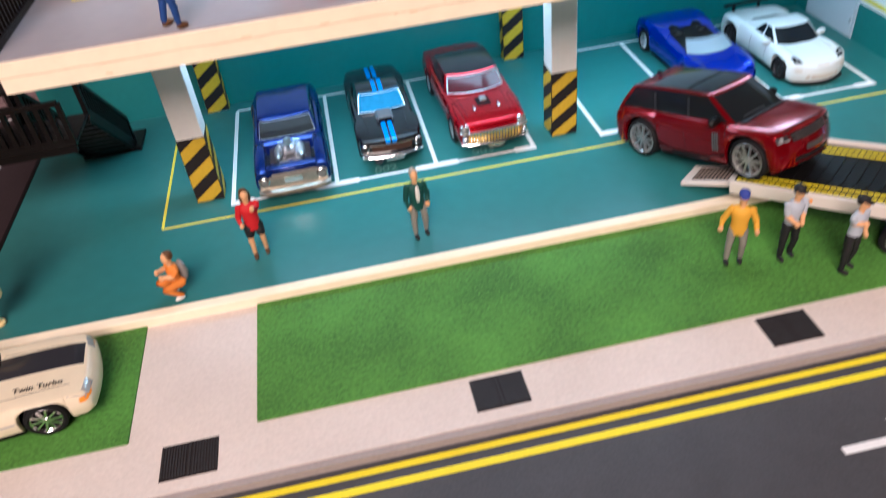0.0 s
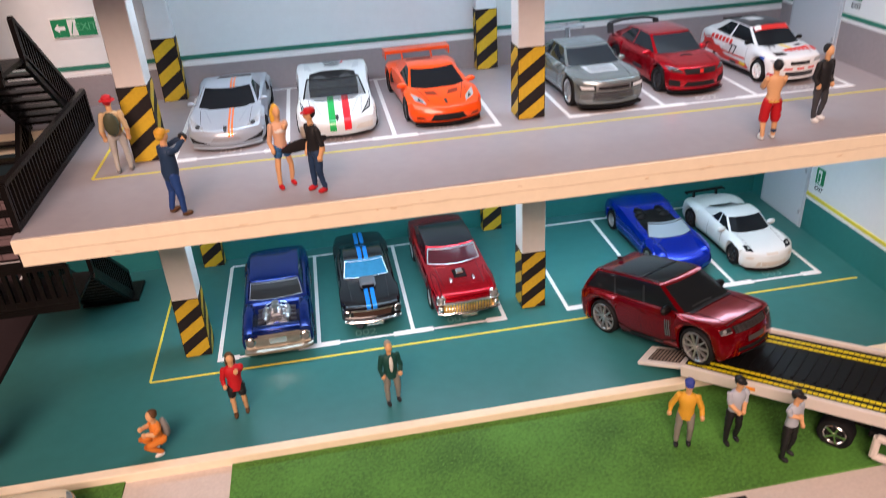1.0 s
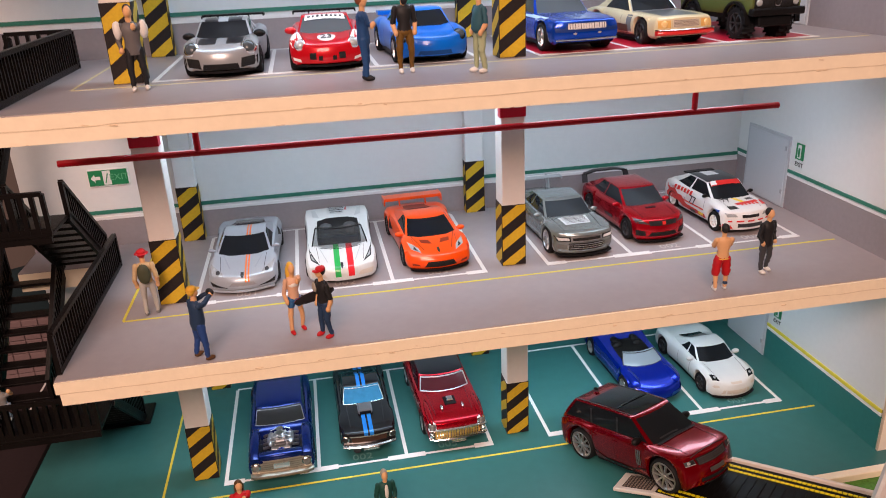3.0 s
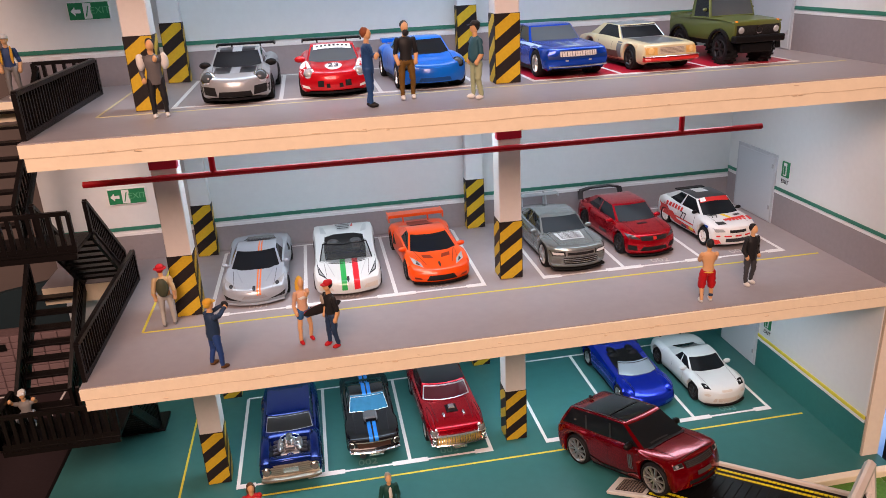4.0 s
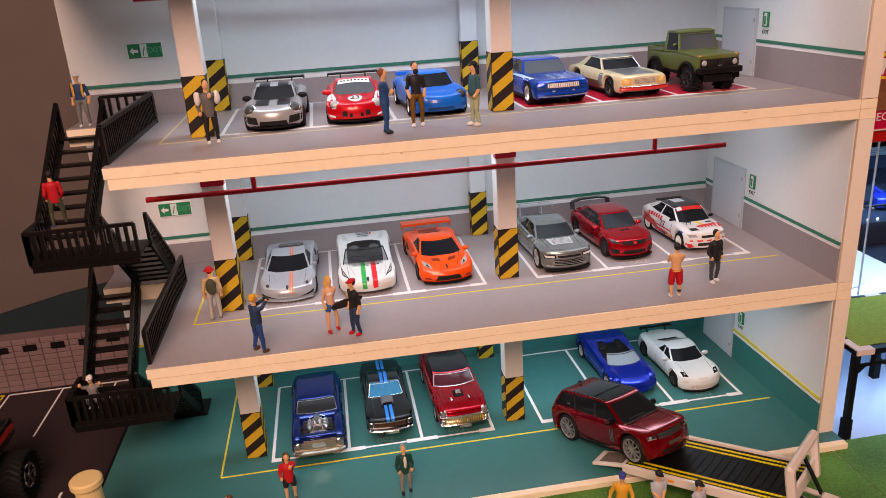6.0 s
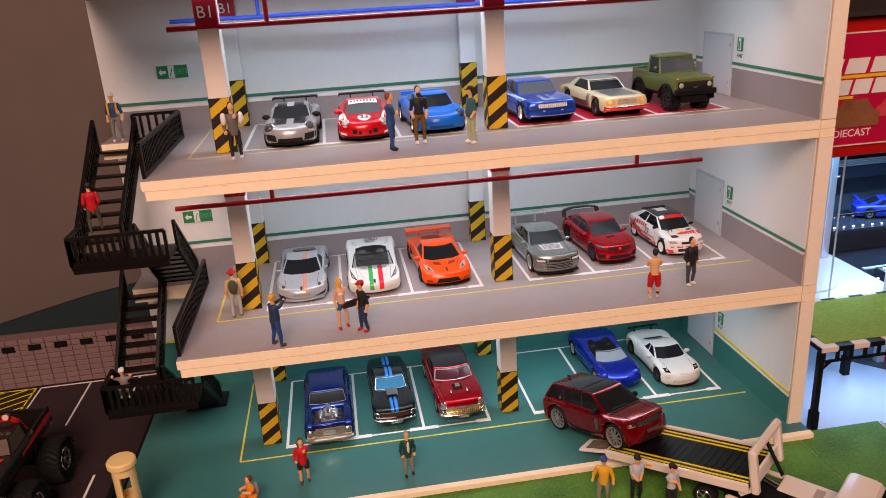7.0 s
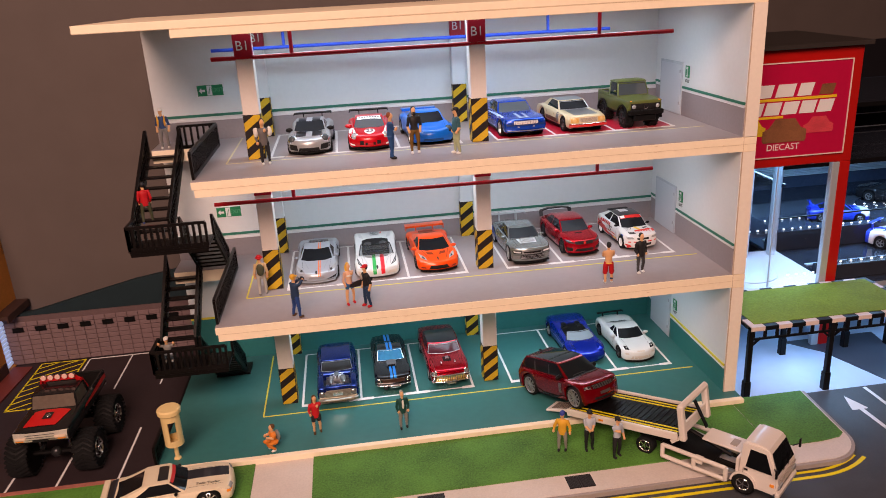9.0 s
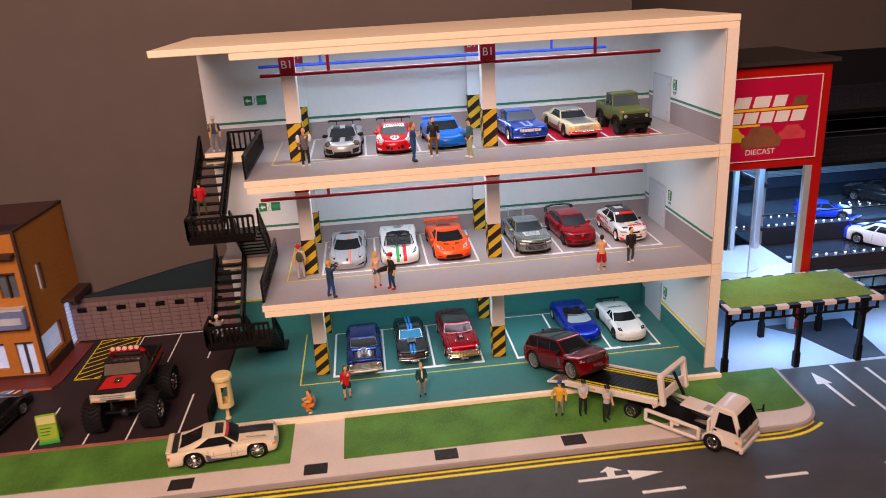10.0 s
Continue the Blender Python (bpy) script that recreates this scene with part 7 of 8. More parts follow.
for k in range(N):
    a0, a1 = 2 * math.pi * k / N, 2 * math.pi * (k + 1) / N
    am = (math.degrees((a0 + a1) / 2) + 72) % 180
    slot = min(am, 180 - am) < 30
    for z0, z1 in ([(.0110, .0150), (.0280, .0325)] if slot else [(.0110, .0325)]):
        vs = [dr.verts.new((r * math.cos(a), r * math.sin(a), z)) for r in (.0056, .0048) for a, z in ((a0, z0), (a1, z0), (a1, z1), (a0, z1))]
        dr.faces.new(vs[:4])
        dr.faces.new(vs[4:][::-1])
        for i, j in ((0, 1), (1, 2), (2, 3), (3, 0)):
            dr.faces.new((vs[i], vs[j], vs[4 + j], vs[4 + i]))
bmesh.ops.remove_doubles(dr, verts=dr.verts[:], dist=1e-6)
bmesh.ops.recalc_face_normals(dr, faces=dr.faces[:])
part("drum", dr, M_POST, post, "slotted drum")
part("cap", lathe([(.0322, .0064), (.0328, .0070), (.0352, .0070), (.0360, .0062), (.0362, .0010)], 28, "z"), M_POST, post, smooth=True)
part("drum_floor", lathe([(.0106, .0020), (.0110, .0057), (.0116, .0057), (.0118, .0020)], 28, "z"), M_POST, post, smooth=True)
sr = thing("corner_railing", "short black railing at the corner of the teal floor", "railing")
railing("end_railing", (-.0605, -.0480, .0003), (-.0605, -.0250, .0003), .0120, sr, 9, .0010)

# ---- green sandwich board ----
sb = thing("sandwich_board", "small green folding pavement sign with a pale yellow band", "sign", at=pose(-.1790, -.0300, LOTZ, 0, 0, 8))
M_SB = mat("lime_board", (.22, .42, .03), .5, 0, .12, 150)
for sy in (-1, 1):
    p = part("board", box(-.0068, .0068, -.0004, .0004, 0, .0215, .0002), M_SB, sb)
    p.matrix_local = Matrix.Translation((0, sy * .0036, .0008)) @ pose(0, 0, 0, sy * 9, 0, 0)
    part("board_band", box(-.0062, .0062, -.0007, .0007, .0145, .0205), mat("pale_yellow_print", (.62, .62, .25), .5), p)
    part("board_field", box(-.0060, .0060, -.0007, .0007, .0030, .0130), mat("lime_print", (.32, .50, .05), .5, 0, .3, 400), p)
    for k in range(3):
        part("text_bar", box(-.0048, .0030 - k * .001, -.0010, .0010, .0110 - k * .0024, .0116 - k * .0024), mat("dark_green_print", (.04, .16, .03), .5), p)
    part("foot", box(-.0070, .0070, -.0008, .0008, -.0006, .0012), M_GPRINT, p)

# ---- orange corner building ----
M_OR = mat("orange_wall", (.50, .19, .035), .7, 0, .14, 60, .2)
M_DKT = mat("dark_brown_trim", (.055, .028, .024), .6, 0, .15, 100)
bld = thing("shop_building", "two-storey orange model shop with lit windows and a brown canopy", "building", at=pose(-.2190, .0740, LOTZ, 0, 0, -3))
# its own metres: the corner is the origin, the front runs to -x, the side to +y
HB, LB, DB = .1290, .2300, .0920


def wall_with_holes(name, axis, length, holes, parent, label):
    """A wall of height HB with rectangular openings (a0, a1, z0, z1)."""
    bm = bmesh.new()
    As = sorted(set([0, length] + [v for h in holes for v in h[:2]]))
    Zs = sorted(set([0, HB] + [v for h in holes for v in h[2:]]))
    for a0, a1 in zip(As, As[1:]):
        for z0, z1 in zip(Zs, Zs[1:]):
            am, zm = (a0 + a1) / 2, (z0 + z1) / 2
            if any(h[0] < am < h[1] and h[2] < zm < h[3] for h in holes):
                continue
            if axis == "x":
                box(-a1, -a0, 0, .004, z0, z1, bm=bm)
            else:
                box(-.004, 0, a0 + .004 if a0 == 0 else a0, a1, z0, z1, bm=bm)
    bmesh.ops.remove_doubles(bm, verts=bm.verts[:], dist=1e-6)
    return part(name, bm, M_OR, parent, label)


fh = [(.006, .021, .074, .096), (.034, .055, .074, .096), (.006, .021, .004, .034), (.030, .060, .010, .034)]
sh = [(.022, .030, .070, .094), (.004, .040, .014, .036), (.054, .086, .001, .044)]
wall_with_holes("front_wall", "x", LB, fh, bld, "orange front wall")
wall_with_holes("side_wall", "y", DB, sh, bld, "orange side wall")
M_LIT = mat("lit_shop_window", (.50, .62, .90), .3, 0, .35, 250, emit=.35)
M_WINK = mat("dim_window", (.10, .13, .16), .1, 0, .3, 200)
for a0, a1, z0, z1 in fh:
    lit = z0 < .05
    w = part("window", box(-a1, -a0, .0030, .0036, z0, z1), M_LIT if lit else M_WINK, bld, "lit shop window" if lit else "upper window")
    part("window_frame", box(-a1, -a0, -.0006, .0010, z1 - .0014, z1), M_DKT, w)
    part("window_frame", box(-(a0 + a1) / 2 - .0006, -(a0 + a1) / 2 + .0006, -.0002, .0030, z0, z1 - .0014), M_DKT, w)
for a0, a1, z0, z1 in sh:
    lit = z0 < .05
    w = part("window", box(-.0036, -.0030, a0, a1, z0, z1), M_LIT if lit else mat("pale_window", (.60, .66, .78), .2, 0, .1, 200, emit=.4), bld, "lit shop window" if lit else "pale upper window")
    if a1 - a0 < .04 or z0 > .01:
        part("window_frame", box(-.0010, .0008, a1 - .0012, a1, z0, z1), M_DKT, w)
    if z0 < .005:
        for k in range(12):
            # slats emit a little: the blue light falling on them is put into the material
            part("shutter_slat", box(-.0030, -.0022, a0, a1, z0 + .0010 + k * .0035, z0 + .0034 + k * .0035), mat("lit_blue_shutter", (.50, .60, .85), .4, 0, .15, 300, emit=.5), w)
part("corner_trim", box(-.0012, .0012, -.0012, .0012, 0, HB), M_DKT, bld)
part("plinth", box(-LB, .0010, -.0010, .0060, 0, .0035), M_DKT, bld)
part("plinth", box(-.0040, .0012, .0060, .052, 0, .0100), M_DKT, bld)
part("parapet", box(-LB, .0006, -.0006, .0030, HB, HB + .0020), M_DKT, bld)
part("parapet", box(-.0030, .0006, .0030, DB, HB, HB + .0020), M_DKT, bld)
part("back_parapet", box(-LB, 0, DB - .003, DB, .090, HB + .0020), M_DKT, bld)
part("roof", box(-LB, -.004, .004, DB - .003, HB - .0200, HB - .0170), mat("dark_violet_roof", (.035, .028, .05), .6, 0, .2, 60), bld, "dark flat roof")
part("fascia", box(-LB, -.0020, -.0080, 0, HB - .0190, HB - .0160), M_DKT, bld, "dark ledge")
part("back_wall", box(-LB, -.004, DB - .004, DB - .0031, 0, .090), M_OR, bld)
sg = part("shop_sign", box(-.0600, -.0040, -.0070, -.0002, .0480, .0650, .0010), mat("blue_shop_sign", (.16, .22, .42), .4, 0, .3, 120), bld, "blue shop sign with pale shapes")
part("sign_shape", box(-.0250, -.0070, -.0074, -.0068, .0530, .0590), mat("pale_sign_shape", (.50, .55, .66), .5, 0, .3, 300), sg)
part("sign_shape", box(-.0560, -.0300, -.0074, -.0068, .0540, .0570), mat("pale_sign_shape", (.50, .55, .66), .5, 0, .3, 300), sg)
part("sign_top", box(-.0600, -.0040, -.0076, -.0002, .0650, .0668), mat("pale_sign_top", (.55, .55, .58), .5), sg)
cn = part("canopy", slabs([(.0, .0500), (.0110, .0520), (.0110, .0900), (.0, .0900)], .0470, .0500), M_DKT, bld, "brown canopy over the side entrance")
part("canopy_fringe", box(.0098, .0110, .0520, .0900, .0440, .0470), M_DKT, cn)
part("red_step", slabs([(-LB, -.0250), (.0120, -.0220), (.0160, -.0100), (.0160, .0600), (.0, .0620), (.0, -.0006), (-LB, -.0006)], -.0004, .0012), mat("red_paving", (.16, .035, .03), .5, 0, .2, 120), bld, "dark red pavement round the shop")
part("step_edge", slabs([(-LB, -.0262), (.0122, -.0232), (.0120, -.0220), (-LB, -.0250)], -.0004, .0016), mat("orange_kerb", (.42, .12, .05), .6), bld)

# ---- awning platform with turf ----
aw = thing("turf_canopy", "black trussed canopy with a turf top and chequered edges", "canopy", at=pose(.0025, 0, 0))
AZ = .0455
part("deck", box(.3225, .4455, -.0415, .0160, AZ - .0030, AZ - .0004), M_BLACK, aw)
part("turf", box(.3265, .4420, -.0380, .0135, AZ - .0004, AZ + .0008), mat("lime_turf", (.20, .31, .03), .8, 0, .3, 120, .6), aw, "lime green turf")
tf = bmesh.new()
for k in range(4500):
    x, y, a, s = rng.uniform(.327, .4415), rng.uniform(-.0375, .013), rng.uniform(0, 6.28), rng.uniform(.0004, .0009)
    tf.faces.new([tf.verts.new((x + s * .5 * math.cos(a), y + s * .5 * math.sin(a), AZ + .0007)), tf.verts.new((x - s * .5 * math.cos(a), y - s * .5 * math.sin(a), AZ + .0007)), tf.verts.new((x + rng.uniform(-1, 1) * s, y + rng.uniform(-1, 1) * s, AZ + .0008 + s * .3))])
tagged(part("turf_pile", tf, mat("lime_fibre", (.24, .36, .04), .8, 0, .4, 200), aw), kind="stuff")
M_PALE = mat("pale_pink_tile", (.72, .60, .54), .5, 0, .06, 200)
n = 13
for k in range(n):
    x0, x1 = .3225 + (k / n) * .123, .3225 + ((k + 1) / n) * .123
    part("edge_tile", box(x0, x1, -.0425, -.0380, AZ - .0026, AZ + .0004), M_PALE if k % 2 == 0 else M_BLACK, aw)
    part("edge_tile", box(x0, x1, .0135, .0168, AZ - .0026, AZ + .0004), M_PALE if k % 2 == 1 else M_BLACK, aw)
for k in range(6):
    y0, y1 = -.0380 + k * .00858, -.0380 + (k + 1) * .00858
    part("edge_tile", box(.4420, .4455, y0, y1, AZ - .0026, AZ + .0004), M_PALE if k % 2 == 0 else M_BLACK, aw)
    part("edge_tile", box(.3225, .3265, y0, y1, AZ - .0026, AZ + .0004), M_PALE if k % 2 == 0 else M_BLACK, aw)
part("truss_rail", box(.3240, .4440, -.0410, -.0398, AZ - .0100, AZ - .0086), M_BLACK, aw)
for k in range(15):
    x = .3250 + k * .0084
    part("truss_bar", box(x - .0011, x + .0011, -.0408, -.0400, AZ - .0090, AZ - .0026), M_BLACK, aw)
for x in (.3235, .3815, .4325):
    for y in (-.0400, .0130):
        lg = part("leg", box(x - .0016, x + .0016, y - .0016, y + .0016, -.0130, AZ - .0030, .0002), M_BLACK, aw)
        part("leg_sleeve", box(x - .0023, x + .0023, y - .0023, y + .0023, -.0130, .0050, .0004), M_BLACK, lg)
        for sx in ((1,) if x < .33 else (-1, 1)):
            part("brace", bar((x, y, AZ - .0150), (x + sx * .0070, y, AZ - .0090), .0013), M_BLACK, lg)

# ---- white forecourt and display case ----
fc = structure("forecourt", box(.3190, .62, -.0455, .40, -.0140, -.0082), mat("pale_blue_white_board", (.46, .57, .74), .25, 0, .05, 20), "glossy pale board under the canopy")
part("dark_panel", slabs([(.3950, .0300), (.4150, .0080), (.4310, -.0390), (.4600, -.0390), (.4700, .0300)], -.0082, -.0078), mat("dark_blue_panel", (.045, .055, .075), .3), fc, "dark inlaid panel")
case = thing("display_case", "tall red-framed glass display case with a crimson sign", "case")
M_REDF = mat("red_frame_gloss", (.42, .008, .006), .3, 0, .05, 100, 0, .4)
M_CRIM = mat("crimson_sign_face", (.46, .006, .050), .35, 0, .05, 60)
M_ALU = mat("pale_aluminium", (.60, .66, .74), .3, .5, .05, 200)
part("header", box(.3190, .4260, .0200, .0900, .1360, .2160, .0006), M_REDF, case, "red header box")
sgp = part("sign_panel", box(.3200, .4180, .0188, .0200, .1430, .2080), M_CRIM, case, "crimson sign with white blocks and three car shapes")
for a in ((.3200, .4180, .2072, .2080), (.3200, .4180, .1430, .1437), (.4173, .4180, .1437, .2072)):
    part("sign_rim", box(a[0], a[1], .0182, .0188, a[2], a[3]), M_PALE, sgp)
M_LOGO = mat("white_logo", (.75, .74, .74), .4, 0, .05, 200)


def prism(poly, y0, y1):
    """An upright plate from a polygon in x and z."""
    bm = bmesh.new()
    f, b = [bm.verts.new((x, y0, z)) for x, z in poly], [bm.verts.new((x, y1, z)) for x, z in poly]
    bm.faces.new(f)
    bm.faces.new(b[::-1])
    for k in range(len(poly)):
        q = (k + 1) % len(poly)
        bm.faces.new((f[k], b[k], b[q], f[q]))
    bmesh.ops.recalc_face_normals(bm, faces=bm.faces[:])
    return bm


def slanted(name, x0, x1, z0, z1, material, k=.25, y=.0184):
    d = (z1 - z0) * k
    return part(name, prism([(x0, z0), (x1, z0), (x1 + d, z1), (x0 + d, z1)], y, .0189), material, sgp)


for x0, x1 in ((.3480, .3600), (.3630, .3760), (.3790, .3890)):
    slanted("logo_block", x0, x1, .1850, .1935, M_LOGO)
for k in range(5):
    slanted("logo_block", .3430 + k * .0128, .3430 + k * .0128 + .0108, .1730, .1815, M_LOGO)
slanted("logo_stripe", .3360, .4080, .1824, .1842, M_YPRINT, .1)
slanted("logo_stripe", .3360, .3700, .1706, .1722, M_YPRINT, .1)
slanted("logo_shape", .3950, .4050, .1850, .1920, mat("brown_logo", (.22, .09, .04), .5, 0, .4, 300))
for x0, x1, z0, z1, m in ((.3380, .3580, .1590, .1700, mat("yellow_logo", (.70, .50, .02), .5, 0, .4, 300)), (.3860, .4080, .1590, .1700, mat("rose_logo", (.60, .06, .08), .5, 0, .4, 300)), (.3560, .3880, .1540, .1700, mat("brown_logo", (.22, .09, .04), .5, 0, .4, 300))):
    pr = ((0, .1), (.03, .0), (.97, .0), (1, .1), (1, .5), (.86, .62), (.72, 1), (.28, 1), (.14, .62), (0, .5))
    yy = .0180 if x1 - x0 > .03 else .0184
    part("logo_car_shape", prism([(x0 + (x1 - x0) * a, z0 + (z1 - z0) * b) for a, b in pr], yy, .0189), m, sgp)
write("sign_word", "DIECAST", .0062, Matrix.Translation((.3720, .0185, .1503)) @ pose(0, 0, 0, 90, 0, 0), M_LOGO, sgp)
rf = bmesh.new()
lo = [rf.verts.new(p) for p in ((.3180, .0150, .2165), (.4290, .0150, .2165), (.4290, .1000, .2165), (.3180, .1000, .2165))]
hi = [rf.verts.new(p) for p in ((.3180, .0150, .2195), (.4290, .0150, .2195), (.4250, .1000, .2215), (.3180, .1000, .2215))]
rf.faces.new(hi)
rf.faces.new(lo[::-1])
for k in range(4):
    rf.faces.new((lo[k], lo[(k + 1) % 4], hi[(k + 1) % 4], hi[k]))
part("roof", rf, mat("dark_case_roof", (.030, .024, .022), .6, 0, .2, 80), case, "dark case roof")
part("red_post", box(.4180, .4260, .0200, .0280, -.0082, .1360, .0005), M_REDF, case)
part("frame_post", box(.4125, .4180, .0200, .0245, -.0082, .1360, .0004), M_ALU, case, "pale aluminium post")
part("frame_post", box(.4125, .4180, .0880, .0930, -.0082, .1360, .0004), M_ALU, case)
part("frame_post", box(.3900, .3940, .0880, .0930, -.0082, .1360, .0004), M_ALU, case)
part("frame_post", box(.3860, .3885, .0900, .0930, -.0082, .1360, .0004), M_BLACK, case)
part("floor_board", box(.3190, .4240, .0200, .1000, .0380, .0420, .0004), mat("white_case_floor", (.70, .74, .80), .2, 0, .04, 30), case, "white glossy case floor")
part("turntable", lathe([(.0420, .0220), (.0424, .0220), (.0428, .0210), (.0430, .002)], 32, "z"), mat("white_case_floor", (.70, .74, .80), .2, 0, .04, 30), case).matrix_local = pose(.3760, .0560, 0)
part("case_front_edge", box(.3190, .4180, .0185, .0200, .0380, .0445), mat("grey_blue_edge", (.25, .28, .34), .4), case)
part("glass_joint", box(.3715, .3721, .0202, .0212, .0445, .1360), M_ALU, case, "thin bright joint between the panes")
gl = part("glass_pane", box(.3200, .4125, .0205, .0210, .0445, .1360), mat("clear_glass", (.01, .012, .015), .02, 0, 0, alpha=.08), case, "clear front glass")
gl.visible_shadow = False

# shelf with more model cars behind and beside the case
shelf = thing("display_shelf", "dark glossy display shelving with rows of small white lights", "shelf")
M_SHELF = mat("black_gloss_shelf", (.030, .036, .052), .08, 0, .1, 60)
for z, y0 in ((.0340, .0320), (.1120, .1100), (.1500, .1600)):
    part("shelf_board", box(.4290, .80, y0, .30, z - .0030, z, .0003), M_SHELF, shelf)
    part("shelf_edge", box(.4290, .80, y0 - .0006, y0, z - .0036, z + .0004), M_ALU if z < .1 else M_BLACK, shelf)
part("shelf_board", box(.3200, .4290, .1000, .30, .0540, .0570), M_SHELF, shelf)
part("shelf_board", box(.3200, .4290, .1000, .30, .0960, .0990), M_SHELF, shelf)
part("back_panel", box(.3190, .95, .3000, .3040, -.0082, .1500), mat("dark_blue_back", (.040, .055, .095), .25, 0, .2, 40), shelf)
part("upper_back", box(.3190, .95, .3040, .3080, .1500, .1900), mat("black_back", (.008, .007, .010), .5), shelf)
for z in (.1150, .1280, .1360):
    part("wire", tube((.4290, .22, z), (.90, .22, z), .0005, seg=6), M_ALU, shelf)
for k in range(9):
    z = .0490 + k * .0018
    part("louvre", box(.4290, .80, .2930, .2970, z, z + .0008), mat("pale_louvre", (.62, .70, .78), .3, .3, .1, 100), shelf)
part("glass_edge", box(.4290, .80, .1100, .1116, .0648, .0660, .0002), M_BLACK, shelf, "black front edge of a glass shelf")
for x in (.4310, .7980):
    part("shelf_post", box(x - .0016, x + .0016, .1104, .1136, .0340, .1092), M_ALU, shelf)
part("pale_strip", box(.4400, .60, .1400, .1450, .0340, .0352), M_ALU, shelf)
part("pale_strip", box(.4400, .60, .0760, .0800, .0340, .0350), M_ALU, shelf)
part("light_riser", box(.4300, .62, .0450, .0550, .0340, .0456, .0003), M_SHELF, shelf)
part("light_riser", box(.4300, .62, .1150, .1250, .0340, .0512, .0003), M_SHELF, shelf)
M_LED = mat("white_led", (.90, .95, 1.0), .3, 0, 0, emit=3.0)
led = None
for y, z, x0, n, st in ((.0500, .0464, .4330, 14, .0088), (.1200, .0520, .4360, 12, .0080), (.1050, .0582, .3350, 12, .0076), (.0400, .0440, .4000, 4, .0070), (.2180, .0350, .5600, 7, .0110), (.2080, .0350, .5660, 7, .0110), (.1930, .0350, .4700, 6, .0090)):
    for k in range(n):
        if led is None:
            led = part("light_dot", ball((0, 0, 0), .0010, .0007, .0006, u=8, v=6), M_LED, shelf)
            led.matrix_local = pose(x0 + k * st, y, z)
        else:
            again(led, pose(x0 + k * st, y, z), shelf)
P = paint("blue_white_race", (.02, .05, .55), .3, .2, [(-.02, .02, -.04, -.022, .008, (.75, .76, .78))])
PW = paint("white_blue_race", (.74, .76, .80), .0, .25, [(-.02, .02, .030, .05, .0, (.03, .06, .5)), (-.003, .003, -.05, .05, .011, (.03, .06, .5))])
for (x, y, z, yaw), size, P, lab in (((.5320, .1850, .0340, 68), .80, P, "blue and white race car on the dark display shelf"), ((.5420, .0860, .0340, 30), 1.0, PW, "white and blue race car on the lower display shelf")):
    c = Car("race_car", lab, "car", "coupe", .0700, .0290, .0210, P, pose(x, y, z, 0, 0, yaw), "cars on the display shelf", rimstyle="five", size=size)
    c.decal("bonnet_print", c.rect(-.0050, .0050, c.y(.16), c.y(.24)), "top", M_BPRINT)
    c.decal("headlight", c.rect(.0076, .0122, .0098, .0114), "front", M_LAMP, mirror=True)
    c.decal("lower_grille", c.rect(-.0070, .0070, .0046, .0072), "front", M_GRILLE)
    c.wing(.95, .0200, .0230, .0034, P, .6)
P = paint("black_shelf_paint", (.012, .012, .014), .2, .2)
c = Car("sedan_car", "black sedan at the back of the dark display shelf", "car", "coupe", .0720, .0290, .0215, P, pose(.6250, .2150, .0340, 0, 0, 30), "cars on the display shelf", rimstyle="five")
c.decal("headlight", c.rect(.0076, .0122, .0098, .0114), "front", M_LAMP, mirror=True)
# fence on the raised track behind the canopy
tr = thing("raised_track", "raised black track deck with a thin barred fence", "track")
part("deck", box(.4480, .80, -.0020, .0300, .0270, .0310, .0004), M_BLACK, tr)
railing("track_fence", (.4480, .0040, .0310), (.62, .0040, .0310), .0110, tr, 14, .0008)
for x in (.4680, .5300):
    lg = part("leg", box(x - .0020, x + .0020, .0080, .0120, -.0082, .0270), M_BLACK, tr)
    for sx in (-1, 1):
        part("brace", bar((x, .0100, .0180), (x + sx * .0070, .0100, .0268), .0016), M_BLACK, lg)

# ---- painted figurines ----
SKIN = mat("figurine_skin", (.70, .39, .19), .5, 0, .06, 900)


def shade(name, col, rough=.55):
    return mat("figurine_" + name, col, rough, 0, .10, 900, .1)


def limb(bm, a, b, r0, r1, slot):
    """A limb with creased cloth or skin between two joints."""
    n, a, b = len(bm.faces), Vector(a), Vector(b)
    turn = (b - a).to_track_quat("Z", "Y")
    rows, seg, steps = [], 10, 6
    for k in range(steps + 1):
        f = k / steps
        r = (r0 + (r1 - r0) * f) * (1 + (.07 if k % 2 else -.05) * (0 if slot in (0, 3) else 1))
        skew = .12 * r0 * math.sin(k * 2.3)
        rows.append([bm.verts.new(a.lerp(b, f) + turn @ Vector((r * math.cos(2 * math.pi * q / seg) + (0 if slot == 0 else skew), r * math.sin(2 * math.pi * q / seg), 0))) for q in range(seg)])
    for lo, hi in zip(rows, rows[1:]):
        for q in range(seg):
            bm.faces.new((lo[q], lo[(q + 1) % seg], hi[(q + 1) % seg], hi[q]))
    ball(b, r1, r1, r1, bm, 8, 6)
    ball(a, r0, r0, r0, bm, 8, 6)
    bm.faces.ensure_lookup_table()
    for f in bm.faces[n:]:
        f.material_index = slot


def blob(bm, c, rx, ry, rz, slot, rot=None):
    n = len(bm.faces)
    ball(c, rx, ry, rz, bm, 12, 8, rot)
    bm.faces.ensure_lookup_table()
    for f in bm.faces[n:]:
        f.material_index = slot


